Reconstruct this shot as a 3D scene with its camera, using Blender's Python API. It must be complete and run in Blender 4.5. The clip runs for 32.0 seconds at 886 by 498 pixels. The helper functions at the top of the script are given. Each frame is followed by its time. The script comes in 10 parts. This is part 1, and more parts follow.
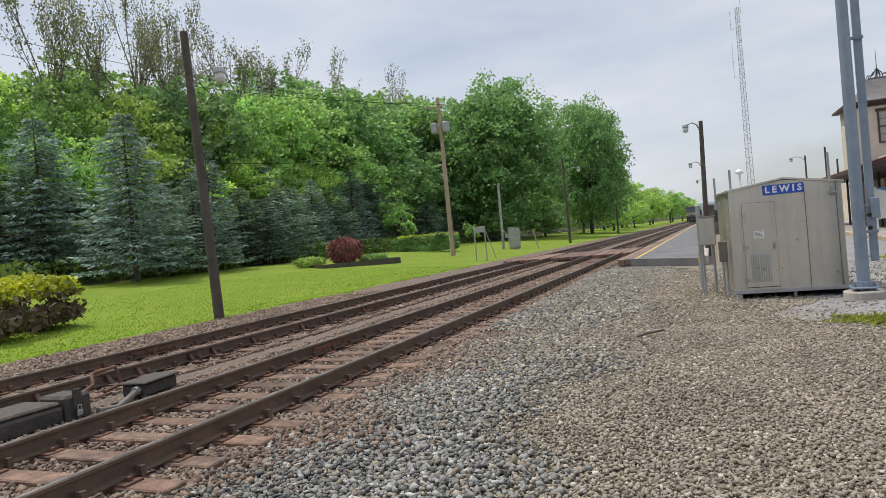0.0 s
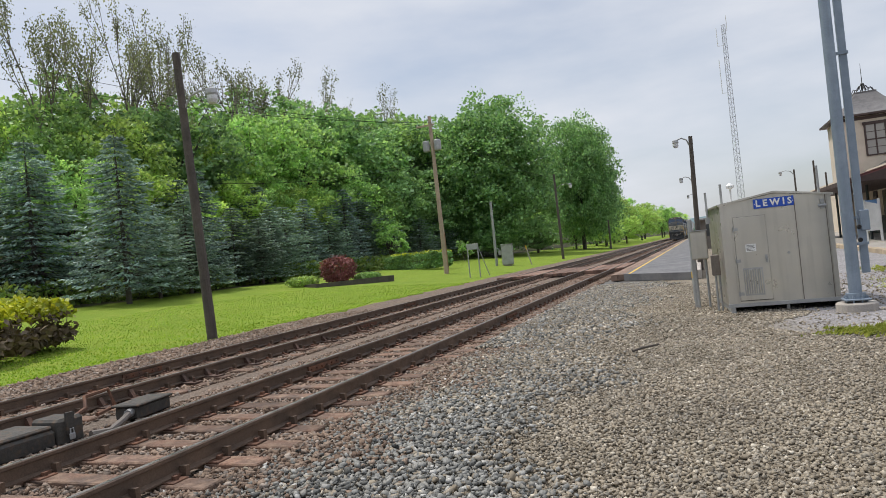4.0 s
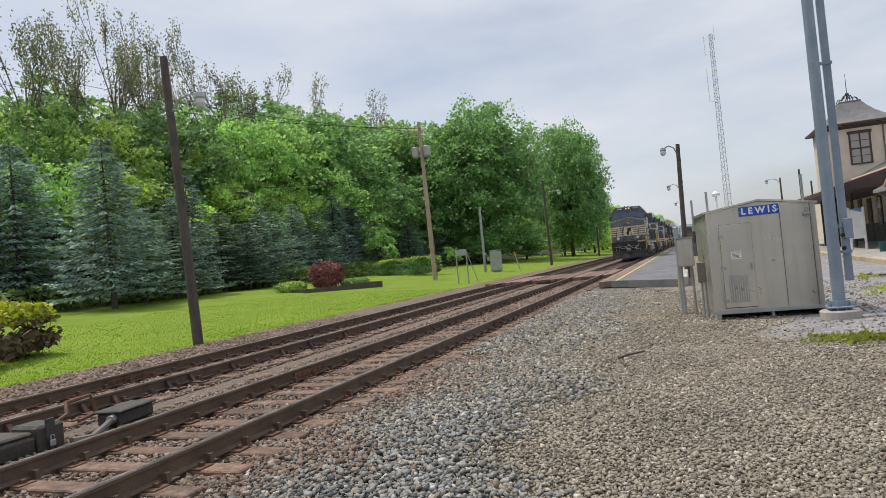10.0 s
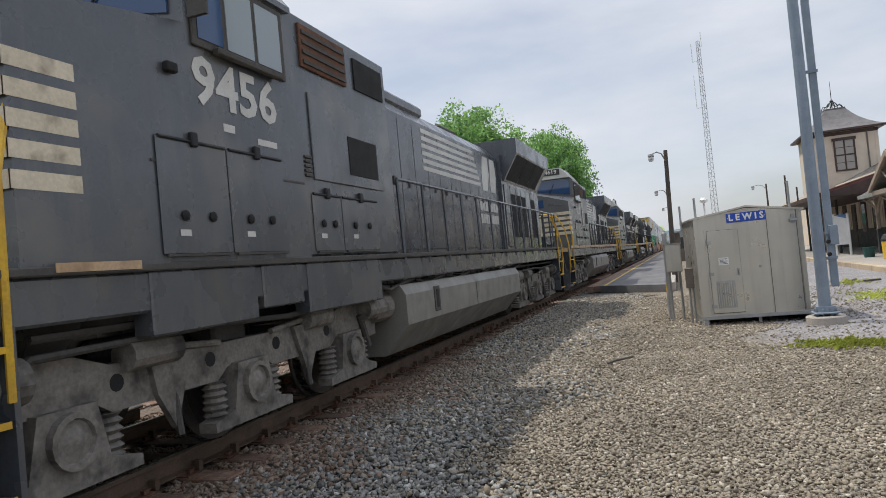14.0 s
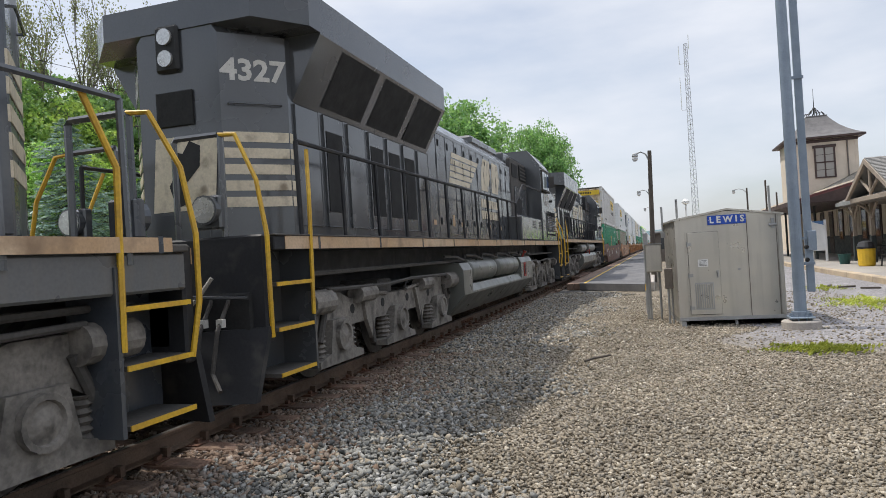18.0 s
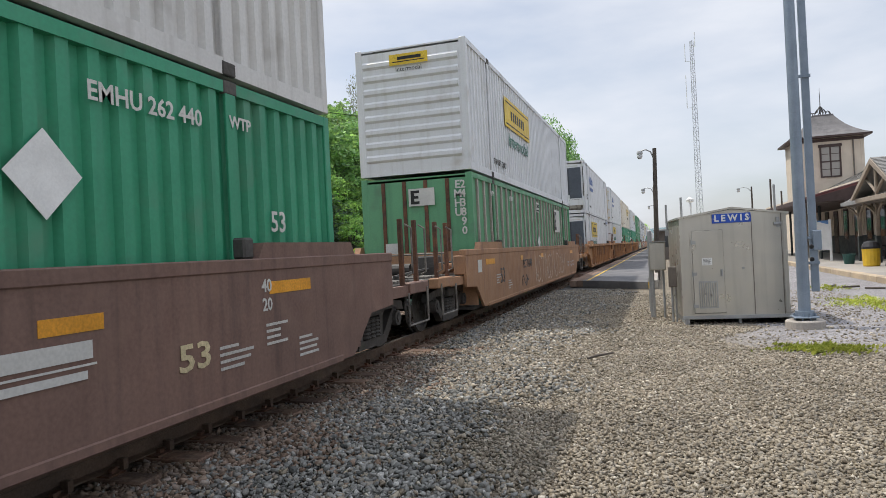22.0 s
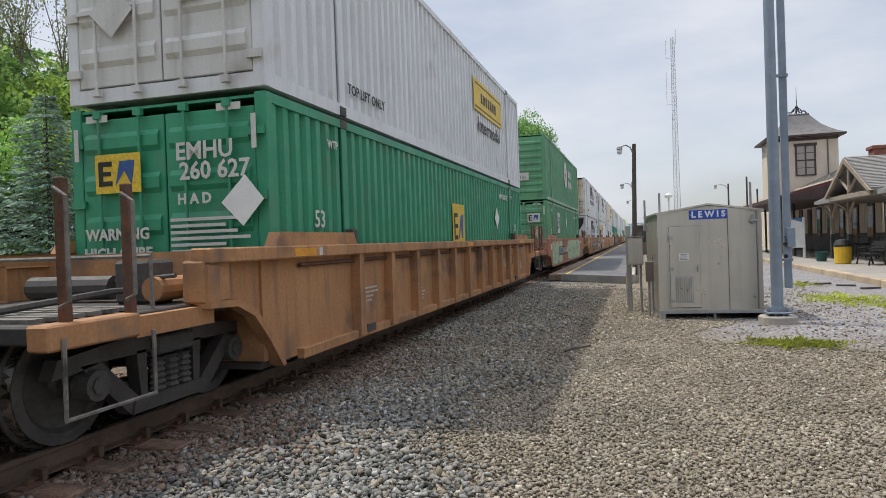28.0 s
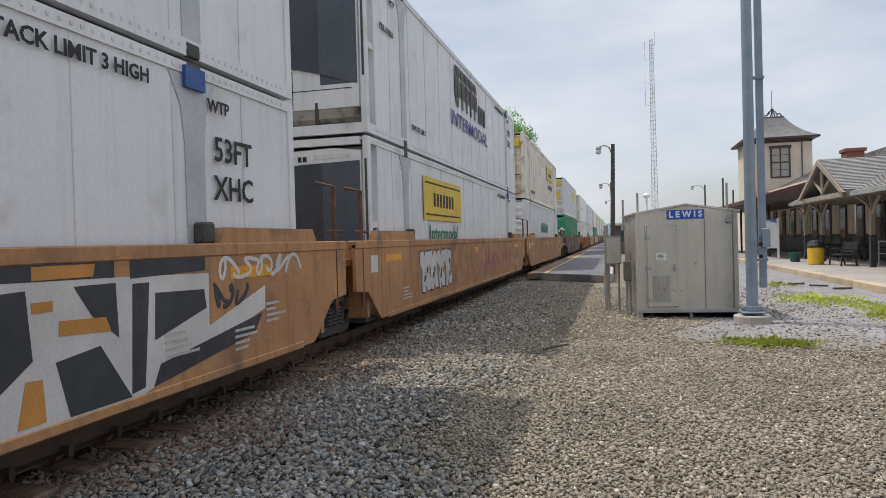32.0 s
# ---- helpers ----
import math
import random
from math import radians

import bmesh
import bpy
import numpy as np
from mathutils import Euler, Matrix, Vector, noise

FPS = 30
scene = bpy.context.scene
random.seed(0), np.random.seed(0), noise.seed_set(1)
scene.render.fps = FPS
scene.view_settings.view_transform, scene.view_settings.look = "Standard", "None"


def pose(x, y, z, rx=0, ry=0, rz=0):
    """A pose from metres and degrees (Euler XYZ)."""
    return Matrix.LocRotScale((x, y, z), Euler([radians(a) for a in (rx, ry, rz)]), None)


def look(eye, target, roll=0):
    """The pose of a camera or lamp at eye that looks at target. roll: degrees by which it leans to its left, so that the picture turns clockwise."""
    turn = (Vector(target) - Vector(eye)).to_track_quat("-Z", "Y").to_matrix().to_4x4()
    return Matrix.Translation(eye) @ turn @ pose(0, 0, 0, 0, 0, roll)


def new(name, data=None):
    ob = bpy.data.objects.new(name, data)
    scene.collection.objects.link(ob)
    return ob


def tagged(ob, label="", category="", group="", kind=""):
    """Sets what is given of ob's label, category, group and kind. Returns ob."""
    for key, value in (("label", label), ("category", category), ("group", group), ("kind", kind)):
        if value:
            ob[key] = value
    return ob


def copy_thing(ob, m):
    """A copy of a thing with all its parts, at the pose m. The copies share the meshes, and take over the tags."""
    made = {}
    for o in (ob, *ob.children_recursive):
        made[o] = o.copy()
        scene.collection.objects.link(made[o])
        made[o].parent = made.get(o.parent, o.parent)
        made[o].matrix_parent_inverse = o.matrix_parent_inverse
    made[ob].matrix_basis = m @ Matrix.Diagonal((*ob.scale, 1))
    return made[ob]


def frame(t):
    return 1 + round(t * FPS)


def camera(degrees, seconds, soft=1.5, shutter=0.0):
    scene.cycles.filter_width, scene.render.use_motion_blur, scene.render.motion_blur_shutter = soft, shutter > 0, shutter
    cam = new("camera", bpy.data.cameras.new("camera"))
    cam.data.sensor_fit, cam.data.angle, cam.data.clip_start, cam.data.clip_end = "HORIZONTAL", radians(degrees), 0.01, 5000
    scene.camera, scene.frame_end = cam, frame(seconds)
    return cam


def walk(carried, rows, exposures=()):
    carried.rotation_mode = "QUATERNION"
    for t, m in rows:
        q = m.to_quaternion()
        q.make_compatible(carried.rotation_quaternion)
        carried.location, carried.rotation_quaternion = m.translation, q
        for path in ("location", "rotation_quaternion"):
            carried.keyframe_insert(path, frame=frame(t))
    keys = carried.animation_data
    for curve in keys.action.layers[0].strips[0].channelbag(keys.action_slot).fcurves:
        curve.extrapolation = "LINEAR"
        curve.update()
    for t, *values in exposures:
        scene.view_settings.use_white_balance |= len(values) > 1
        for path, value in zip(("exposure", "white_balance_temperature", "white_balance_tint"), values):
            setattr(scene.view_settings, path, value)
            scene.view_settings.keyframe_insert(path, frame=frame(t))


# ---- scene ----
# World: y runs along the track away from the camera, x to the right, z = 0 at the top of the rails.
# Camera rows: seconds, place, heading to the right of +y, tilt up, lean (degrees).
PATH = [
    (0.0, -0.021, -0.007, 1.434, -21.81, -0.77, 5.13),
    (0.5, -0.023, -0.010, 1.433, -21.57, -1.07, 5.40),
    (1.0, -0.024, -0.012, 1.432, -21.63, -0.39, 6.40),
    (1.5, -0.025, -0.014, 1.432, -21.55, 0.17, 6.05),
    (2.0, -0.026, -0.016, 1.431, -21.40, 0.49, 6.12),
    (2.5, -0.027, -0.018, 1.430, -21.33, 0.59, 6.05),
    (3.0, -0.029, -0.020, 1.430, -21.04, 0.59, 6.00),
    (3.5, -0.030, -0.023, 1.429, -21.01, 0.63, 5.92),
    (5.5, -0.022, -0.017, 1.427, -21.30, 0.69, 5.63),
    (6.0, -0.019, -0.015, 1.427, -21.29, 0.69, 6.00),
    (6.5, -0.015, -0.012, 1.426, -21.20, 0.69, 5.93),
    (7.0, -0.012, -0.010, 1.426, -20.82, 0.84, 5.75),
    (7.5, -0.009, -0.007, 1.425, -20.60, 1.02, 5.91),
    (8.0, -0.006, -0.005, 1.425, -20.27, 1.11, 5.74),
    (8.5, -0.003, -0.003, 1.425, -20.09, 1.21, 5.71),
    (9.0, 0.000, -0.000, 1.424, -20.12, 1.31, 5.53),
    (9.5, -0.002, -0.002, 1.426, -20.20, 1.14, 5.36),
    (10.0, -0.003, -0.003, 1.428, -20.11, 1.07, 5.57),
    (10.5, -0.005, -0.005, 1.430, -19.87, 1.10, 5.60),
    (11.0, -0.007, -0.006, 1.432, -19.63, 1.18, 5.58),
    (11.5, -0.009, -0.008, 1.434, -19.52, 1.19, 5.55),
    (12.0, -0.011, -0.009, 1.436, -19.53, 1.24, 5.44),
    (12.5, -0.013, -0.011, 1.438, -19.46, 1.31, 5.48),
    (13.0, -0.014, -0.012, 1.440, -19.32, 1.31, 5.44),
    (13.5, -0.016, -0.014, 1.442, -19.19, 1.40, 5.57),
    (14.0, -0.018, -0.015, 1.444, -19.11, 1.35, 5.43),
    (14.5, -0.020, -0.005, 1.444, -19.06, 1.39, 5.46),
    (16.5, -0.026, 0.034, 1.444, -17.49, 0.69, 4.27),
    (17.0, -0.028, 0.044, 1.443, -17.43, 0.77, 3.69),
    (17.5, -0.029, 0.054, 1.443, -17.51, 0.71, 3.53),
    (18.0, -0.031, 0.063, 1.443, -17.62, 0.59, 3.44),
    (18.5, -0.032, 0.073, 1.443, -17.86, 0.61, 3.32),
    (19.0, -0.034, 0.083, 1.443, -18.00, 0.66, 3.23),
    (19.5, -0.036, 0.093, 1.443, -18.11, 0.65, 3.32),
    (20.0, -0.037, 0.103, 1.443, -18.12, 0.44, 3.44),
    (20.5, -0.038, 0.094, 1.443, -18.07, 0.30, 3.32),
    (21.0, -0.039, 0.085, 1.444, -18.05, 0.22, 2.76),
    (21.5, -0.040, 0.076, 1.444, -17.98, 0.26, 2.89),
    (22.0, -0.041, 0.067, 1.445, -17.91, 0.24, 2.85),
    (22.5, -0.042, 0.058, 1.446, -17.71, 0.16, 2.42),
    (23.0, -0.042, 0.049, 1.446, -17.37, 0.29, 2.70),
    (23.5, -0.043, 0.040, 1.447, -17.21, 0.29, 2.69),
    (24.0, -0.044, 0.031, 1.447, -16.98, 0.40, 2.73),
    (24.5, -0.045, 0.023, 1.448, -16.78, 0.27, 2.55),
    (25.0, -0.046, 0.014, 1.448, -16.51, 0.22, 2.52),
    (25.5, -0.046, 0.018, 1.447, -16.35, 0.14, 2.28),
    (27.5, -0.048, 0.036, 1.443, -16.30, -0.40, 2.07),
    (28.0, -0.049, 0.040, 1.442, -16.19, -0.52, 1.99),
    (28.5, -0.049, 0.044, 1.441, -16.01, -0.65, 1.96),
    (29.0, -0.049, 0.049, 1.440, -15.73, -0.77, 2.13),
    (29.5, -0.050, 0.053, 1.439, -15.28, -0.82, 2.29),
    (30.0, -0.050, 0.057, 1.438, -15.14, -0.84, 2.01),
    (30.5, -0.051, 0.062, 1.437, -14.94, -0.78, 1.96),
    (31.0, -0.051, 0.066, 1.436, -14.78, -0.74, 1.74),
    (31.5, -0.052, 0.071, 1.435, -14.60, -0.71, 1.57),
    (32.0, -0.052, 0.075, 1.434, -14.45, -0.70, 1.60),
]


def held(x, y, z, heading, tilt, lean):
    h, p = radians(heading), radians(tilt)
    eye = Vector((x, y, z))
    return look(eye, eye + Vector((math.sin(h) * math.cos(p), math.cos(h) * math.cos(p), math.sin(p))), -lean)


cam = camera(66.66, 32.0, 0.7)
walk(cam, [(t, held(*row)) for t, *row in PATH], ((0, -0.02), (13.6, -0.02), (14.3, 0.06), (16.8, 0.18), (21.0, 0.18), (23.2, 0.1), (25.0, 0.05), (32.0, 0.04)))

# ---------------------------------------------------------------- light
world = bpy.data.worlds.new("hazy_sky")
world.use_nodes = True
scene.world = world


def sky_nodes():
    nt = world.node_tree
    n, l = nt.nodes, nt.links
    sky = n.new("ShaderNodeTexSky")
    sky.sky_type, sky.sun_disc = "NISHITA", False
    sky.sun_elevation, sky.sun_rotation = radians(63.7), radians(-74.7)
    sky.dust_density, sky.air_density = 2.0, 1.0
    gain = n.new("ShaderNodeVectorMath")
    gain.operation = "SCALE"
    gain.inputs["Scale"].default_value = 0.12
    l.new(sky.outputs[0], gain.inputs[0])
    co = n.new("ShaderNodeTexCoord")
    mp = n.new("ShaderNodeMapping")
    mp.inputs["Scale"].default_value = (1.0, 1.0, 3.2)
    mp.inputs["Rotation"].default_value = (0.1, 0.35, 0.2)
    l.new(co.outputs["Generated"], mp.inputs[0])
    a = n.new("ShaderNodeTexNoise")
    a.inputs["Scale"].default_value, a.inputs["Detail"].default_value, a.inputs["Roughness"].default_value = 2.1, 6.0, 0.52
    l.new(mp.outputs[0], a.inputs["Vector"])
    r = n.new("ShaderNodeValToRGB")
    r.color_ramp.elements[0].position, r.color_ramp.elements[0].color = 0.36, (0.42, 0.42, 0.42, 1)
    r.color_ramp.elements[1].position, r.color_ramp.elements[1].color = 0.66, (1, 1, 1, 1)
    l.new(a.outputs[0], r.inputs[0])
    mix = n.new("ShaderNodeMix")
    mix.data_type = "RGBA"
    l.new(r.outputs[0], mix.inputs[0])
    l.new(gain.outputs[0], mix.inputs[6])
    mix.inputs[7].default_value = (0.76, 0.79, 0.86, 1)
    up = n.new("ShaderNodeSeparateXYZ")
    l.new(co.outputs["Generated"], up.inputs[0])
    high = n.new("ShaderNodeMapRange")
    high.interpolation_type = "SMOOTHSTEP"
    high.inputs[1].default_value, high.inputs[2].default_value, high.inputs[3].default_value, high.inputs[4].default_value = 0.42, 0.95, 1.0, 1.9
    l.new(up.outputs[2], high.inputs[0])
    bright = n.new("ShaderNodeVectorMath")
    bright.operation = "SCALE"
    l.new(mix.outputs[2], bright.inputs[0])
    l.new(high.outputs[0], bright.inputs["Scale"])
    l.new(bright.outputs[0], n["Background"].inputs[0])
    n["Background"].inputs[1].default_value = 1.0


sky_nodes()
sun = new("sun", bpy.data.lights.new("sun", "SUN"))
sun.data.energy, sun.data.angle, sun.data.color = 2.8, radians(1.2), (1.0, 0.95, 0.87)
sun.matrix_world = look((-47.6, 13.0, 100), (0, 0, 0))


# ---------------------------------------------------------------- mesh helpers
class B:
    """Collects faces for one mesh."""

    def __init__(self):
        self.v, self.f = [], []

    def add(self, verts, faces):
        k = len(self.v)
        self.v += [tuple(p) for p in verts]
        self.f += [tuple(i + k for i in f) for f in faces]
        return self

    def box(self, x0, x1, y0, y1, z0, z1, c=0.0, m=None):
        """A box, its edges chamfered by c."""
        if c <= 0:
            v = [(x, y, z) for z in (z0, z1) for y in (y0, y1) for x in (x0, x1)]
            f = [(0, 2, 3, 1), (4, 5, 7, 6), (0, 1, 5, 4), (2, 6, 7, 3), (0, 4, 6, 2), (1, 3, 7, 5)]
        else:
            v, f = [], []
            X, Y, Z = (x0, x1), (y0, y1), (z0, z1)
            s = (1, -1)
            idx = {}
            for i in (0, 1):
                for j in (0, 1):
                    for k in (0, 1):
                        for a in range(3):
                            p = [X[i] + s[i] * c, Y[j] + s[j] * c, Z[k] + s[k] * c]
                            p[a] = (X[i], Y[j], Z[k])[a]
                            idx[i, j, k, a] = len(v)
                            v.append(tuple(p))
            for i in (0, 1):
                f.append((idx[i, 0, 0, 0], idx[i, 1, 0, 0], idx[i, 1, 1, 0], idx[i, 0, 1, 0]))
                f.append((idx[0, i, 0, 1], idx[1, i, 0, 1], idx[1, i, 1, 1], idx[0, i, 1, 1]))
                f.append((idx[0, 0, i, 2], idx[1, 0, i, 2], idx[1, 1, i, 2], idx[0, 1, i, 2]))
                for j in (0, 1):
                    f.append((idx[i, j, 0, 0], idx[i, j, 1, 0], idx[i, j, 1, 1], idx[i, j, 0, 1]))
                    f.append((idx[i, 0, j, 0], idx[i, 1, j, 0], idx[i, 1, j, 2], idx[i, 0, j, 2]))
                    f.append((idx[0, i, j, 1], idx[1, i, j, 1], idx[1, i, j, 2], idx[0, i, j, 2]))
                    for k in (0, 1):
                        f.append((idx[i, j, k, 0], idx[i, j, k, 1], idx[i, j, k, 2]))
        if m is not None:
            v = [tuple(m @ Vector(p)) for p in v]
        return self.add(v, f)

    def rod(self, p, q, r, n=8, r2=None, caps=True):
        p, q = Vector(p), Vector(q)
        d = (q - p).normalized()
        a = d.orthogonal().normalized()
        b = d.cross(a)
        r2 = r if r2 is None else r2
        v = []
        for c, rr in ((p, r), (q, r2)):
            v += [c + rr * (math.cos(t) * a + math.sin(t) * b) for t in (2 * math.pi * i / n for i in range(n))]
        f = [(i, (i + 1) % n, n + (i + 1) % n, n + i) for i in range(n)]
        if caps:
            f += [tuple(range(n))[::-1], tuple(range(n, 2 * n))]
        return self.add(v, f)

    def tube(self, pts, r, n=6):
        pts = [Vector(p) for p in pts]
        k, up, v = len(pts), None, []
        for i, p in enumerate(pts):
            d = (pts[min(i + 1, k - 1)] - pts[max(i - 1, 0)]).normalized()
            up = d.orthogonal().normalized() if up is None else (up - d * up.dot(d)).normalized()
            b = d.cross(up)
            v += [p + r * (math.cos(t) * up + math.sin(t) * b) for t in (2 * math.pi * j / n for j in range(n))]
        f = [(i * n + j, i * n + (j + 1) % n, (i + 1) * n + (j + 1) % n, (i + 1) * n + j) for i in range(k - 1) for j in range(n)]
        f += [tuple(range(n))[::-1], tuple(range((k - 1) * n, k * n))]
        return self.add(v, f)

    def prism(self, pts, axis, a, b):
        """A flat outline pushed along an axis from a to b."""
        def put(p, t):
            return {"x": (t, p[0], p[1]), "y": (p[0], t, p[1]), "z": (p[0], p[1], t)}[axis]
        n = len(pts)
        v = [put(p, a) for p in pts] + [put(p, b) for p in pts]
        f = [(i, (i + 1) % n, n + (i + 1) % n, n + i) for i in range(n)] + [tuple(range(n))[::-1], tuple(range(n, 2 * n))]
        return self.add(v, f)

    def sheet(self, rows):
        """Quads over rows of points."""
        w = len(rows[0])
        v = [p for r in rows for p in r]
        f = [(i * w + j, i * w + j + 1, (i + 1) * w + j + 1, (i + 1) * w + j) for i in range(len(rows) - 1) for j in range(w - 1)]
        return self.add(v, f)

    def lathe(self, prof, n=16, m=None):
        """A profile of (radius, height) turned about z."""
        v = [(r * math.cos(2 * math.pi * i / n), r * math.sin(2 * math.pi * i / n), z) for r, z in prof for i in range(n)]
        f = [(k * n + i, k * n + (i + 1) % n, (k + 1) * n + (i + 1) % n, (k + 1) * n + i) for k in range(len(prof) - 1) for i in range(n)]
        f += [tuple(range(n))[::-1], tuple(range((len(prof) - 1) * n, len(prof) * n))]
        if m is not None:
            v = [tuple(m @ Vector(p)) for p in v]
        return self.add(v, f)


def mesh(name, b, material, fix=True, smooth=False):
    me = bpy.data.meshes.new(name)
    me.from_pydata(b.v, [], b.f)
    if fix:
        bm = bmesh.new()
        bm.from_mesh(me)
        bmesh.ops.recalc_face_normals(bm, faces=bm.faces)
        bm.to_mesh(me)
        bm.free()
    me.materials.append(material)
    if smooth:
        me.shade_smooth()
    return me


def part(name, b, material, parent=None, label="", smooth=False, fix=True):
    """One mesh object, under a thing or a part when a parent is given."""
    ob = new(name, b if isinstance(b, bpy.types.Mesh) else mesh(name, b, material, fix, smooth))
    if parent is not None:
        ob.parent = parent
    if label:
        ob["label"] = label
    return ob


def thing(name, label, category, at=None, group="", kind=""):
    ob = new(name)
    ob.empty_display_size = 0.2
    if at is not None:
        ob.matrix_basis = at
    return tagged(ob, label, category, group, kind)


FONT_CACHE = {}


def lettering(text, size, m, material, parent, name="lettering", squeeze=1.0, bold=0.0):
    """Raised letters in the built-in font, their middle at the pose m, read along x, up along y."""
    key = (text, size, squeeze, bold, material.name)
    if key not in FONT_CACHE:
        cu = bpy.data.curves.new("letters", "FONT")
        cu.body, cu.size, cu.align_x, cu.align_y, cu.extrude, cu.offset = text, size, "CENTER", "CENTER", 0.002, bold
        cu.resolution_u = 2
        ob = bpy.data.objects.new("letters", cu)
        scene.collection.objects.link(ob)
        me = bpy.data.meshes.new_from_object(ob)
        bpy.data.objects.remove(ob)
        bpy.data.curves.remove(cu)
        me.transform(Matrix.Diagonal((squeeze, 1, 1, 1)))
        me.materials.clear()
        me.materials.append(material)
        FONT_CACHE[key] = me
    o = new(name, FONT_CACHE[key])
    o.parent = parent
    o.matrix_basis = m
    return o


SIDE = Matrix(((0, 0, 1, 0), (1, 0, 0, 0), (0, 1, 0, 0), (0, 0, 0, 1)))       # on a face that looks to +x
SIDE_L = Matrix(((0, 0, -1, 0), (-1, 0, 0, 0), (0, 1, 0, 0), (0, 0, 0, 1)))   # on a face that looks to -x
FRONT = Matrix(((1, 0, 0, 0), (0, 0, -1, 0), (0, 1, 0, 0), (0, 0, 0, 1)))     # on a face that looks to -y


def on(face, x, y, z):
    return Matrix.Translation((x, y, z)) @ face


# ---------------------------------------------------------------- materials
def surf(name, c1, c2=None, rough=0.7, metal=0.0, scale=1.5, fine=40.0, bump=0.15, grain=0.25, dirt=None, dirt_amount=0.0,
         streak=None, rand=0.0, depth=0.01, spec=0.5):
    """A weathered surface: two colours in broad patches, fine grain, dirt patches or upright streaks, and relief."""
    m = bpy.data.materials.new(name)
    m.use_nodes = True
    nt = m.node_tree
    n, l = nt.nodes, nt.links
    p = n["Principled BSDF"]
    p.inputs["Roughness"].default_value, p.inputs["Metallic"].default_value = rough, metal
    p.inputs["Specular IOR Level"].default_value = spec
    co = n.new("ShaderNodeTexCoord")
    vec = co.outputs["Object"]
    info = n.new("ShaderNodeObjectInfo")
    if rand:
        off = n.new("ShaderNodeVectorMath")
        off.operation = "MULTIPLY_ADD"
        l.new(info.outputs["Random"], off.inputs[0])
        off.inputs[1].default_value = (37.0, 19.0, 53.0)
        l.new(vec, off.inputs[2])
        vec = off.outputs[0]

    def noise_at(s, detail=4.0, v=None):
        t = n.new("ShaderNodeTexNoise")
        t.inputs["Scale"].default_value, t.inputs["Detail"].default_value = s, detail
        l.new(v or vec, t.inputs["Vector"])
        return t.outputs[0]

    def ramp(src, a, b, lo=0.0, hi=1.0):
        r = n.new("ShaderNodeMapRange")
        l.new(src, r.inputs[0])
        r.inputs[1].default_value, r.inputs[2].default_value, r.inputs[3].default_value, r.inputs[4].default_value = a, b, lo, hi
        return r.outputs[0]

    def mixed(f, a, b, mode="MIX"):
        x = n.new("ShaderNodeMix")
        x.data_type, x.blend_type = "RGBA", mode
        if isinstance(f, float):
            x.inputs[0].default_value = f
        else:
            l.new(f, x.inputs[0])
        for s, k in ((a, 6), (b, 7)):
            if isinstance(s, tuple):
                x.inputs[k].default_value = (*s, 1)
            else:
                l.new(s, x.inputs[k])
        return x.outputs[2]

    c2 = c2 or tuple(0.72 * k for k in c1)
    col = mixed(ramp(noise_at(scale), 0.35, 0.65), c1, c2)
    g = noise_at(fine, 3.0)
    col = mixed(1.0, col, ramp(g, 0.25, 0.75, 1 - grain, 1 + grain), "MULTIPLY")
    if dirt and dirt_amount:
        col = mixed(ramp(noise_at(scale * 2.7, 6.0), 0.62 - 0.3 * dirt_amount, 0.8 - 0.2 * dirt_amount), col, dirt)
    if streak:
        mp = n.new("ShaderNodeMapping")
        mp.inputs["Scale"].default_value = (3.0, 3.0, 0.22)
        l.new(vec, mp.inputs[0])
        col = mixed(ramp(noise_at(3.0, 5.0, mp.outputs[0]), 0.5, 0.75, 0.0, streak[1]), col, streak[0])
    if rand:
        col = mixed(1.0, col, ramp(info.outputs["Random"], 0, 1, 1 - rand, 1 + rand), "MULTIPLY")
    l.new(col, p.inputs["Base Color"])
    l.new(ramp(noise_at(scale * 4), 0.3, 0.7, max(rough - 0.12, 0.05), min(rough + 0.12, 1.0)), p.inputs["Roughness"])
    if bump:
        b = n.new("ShaderNodeBump")
        b.inputs["Strength"].default_value, b.inputs["Distance"].default_value = bump, depth
        l.new(g, b.inputs["Height"])
        l.new(b.outputs[0], p.inputs["Normal"])
    return m


def glow(name, c, strength):
    m = bpy.data.materials.new(name)
    m.use_nodes = True
    p = m.node_tree.nodes["Principled BSDF"]
    p.inputs["Base Color"].default_value = (*c, 1)
    p.inputs["Emission Color"].default_value, p.inputs["Emission Strength"].default_value = (*c, 1), strength
    return m


def pane_glass(name, tint, rough=0.05):
    m = bpy.data.materials.new(name)
    m.use_nodes = True
    p = m.node_tree.nodes["Principled BSDF"]
    p.inputs["Base Color"].default_value = (*tint, 1)
    p.inputs["Roughness"].default_value, p.inputs["Specular IOR Level"].default_value = rough, 0.9
    return m


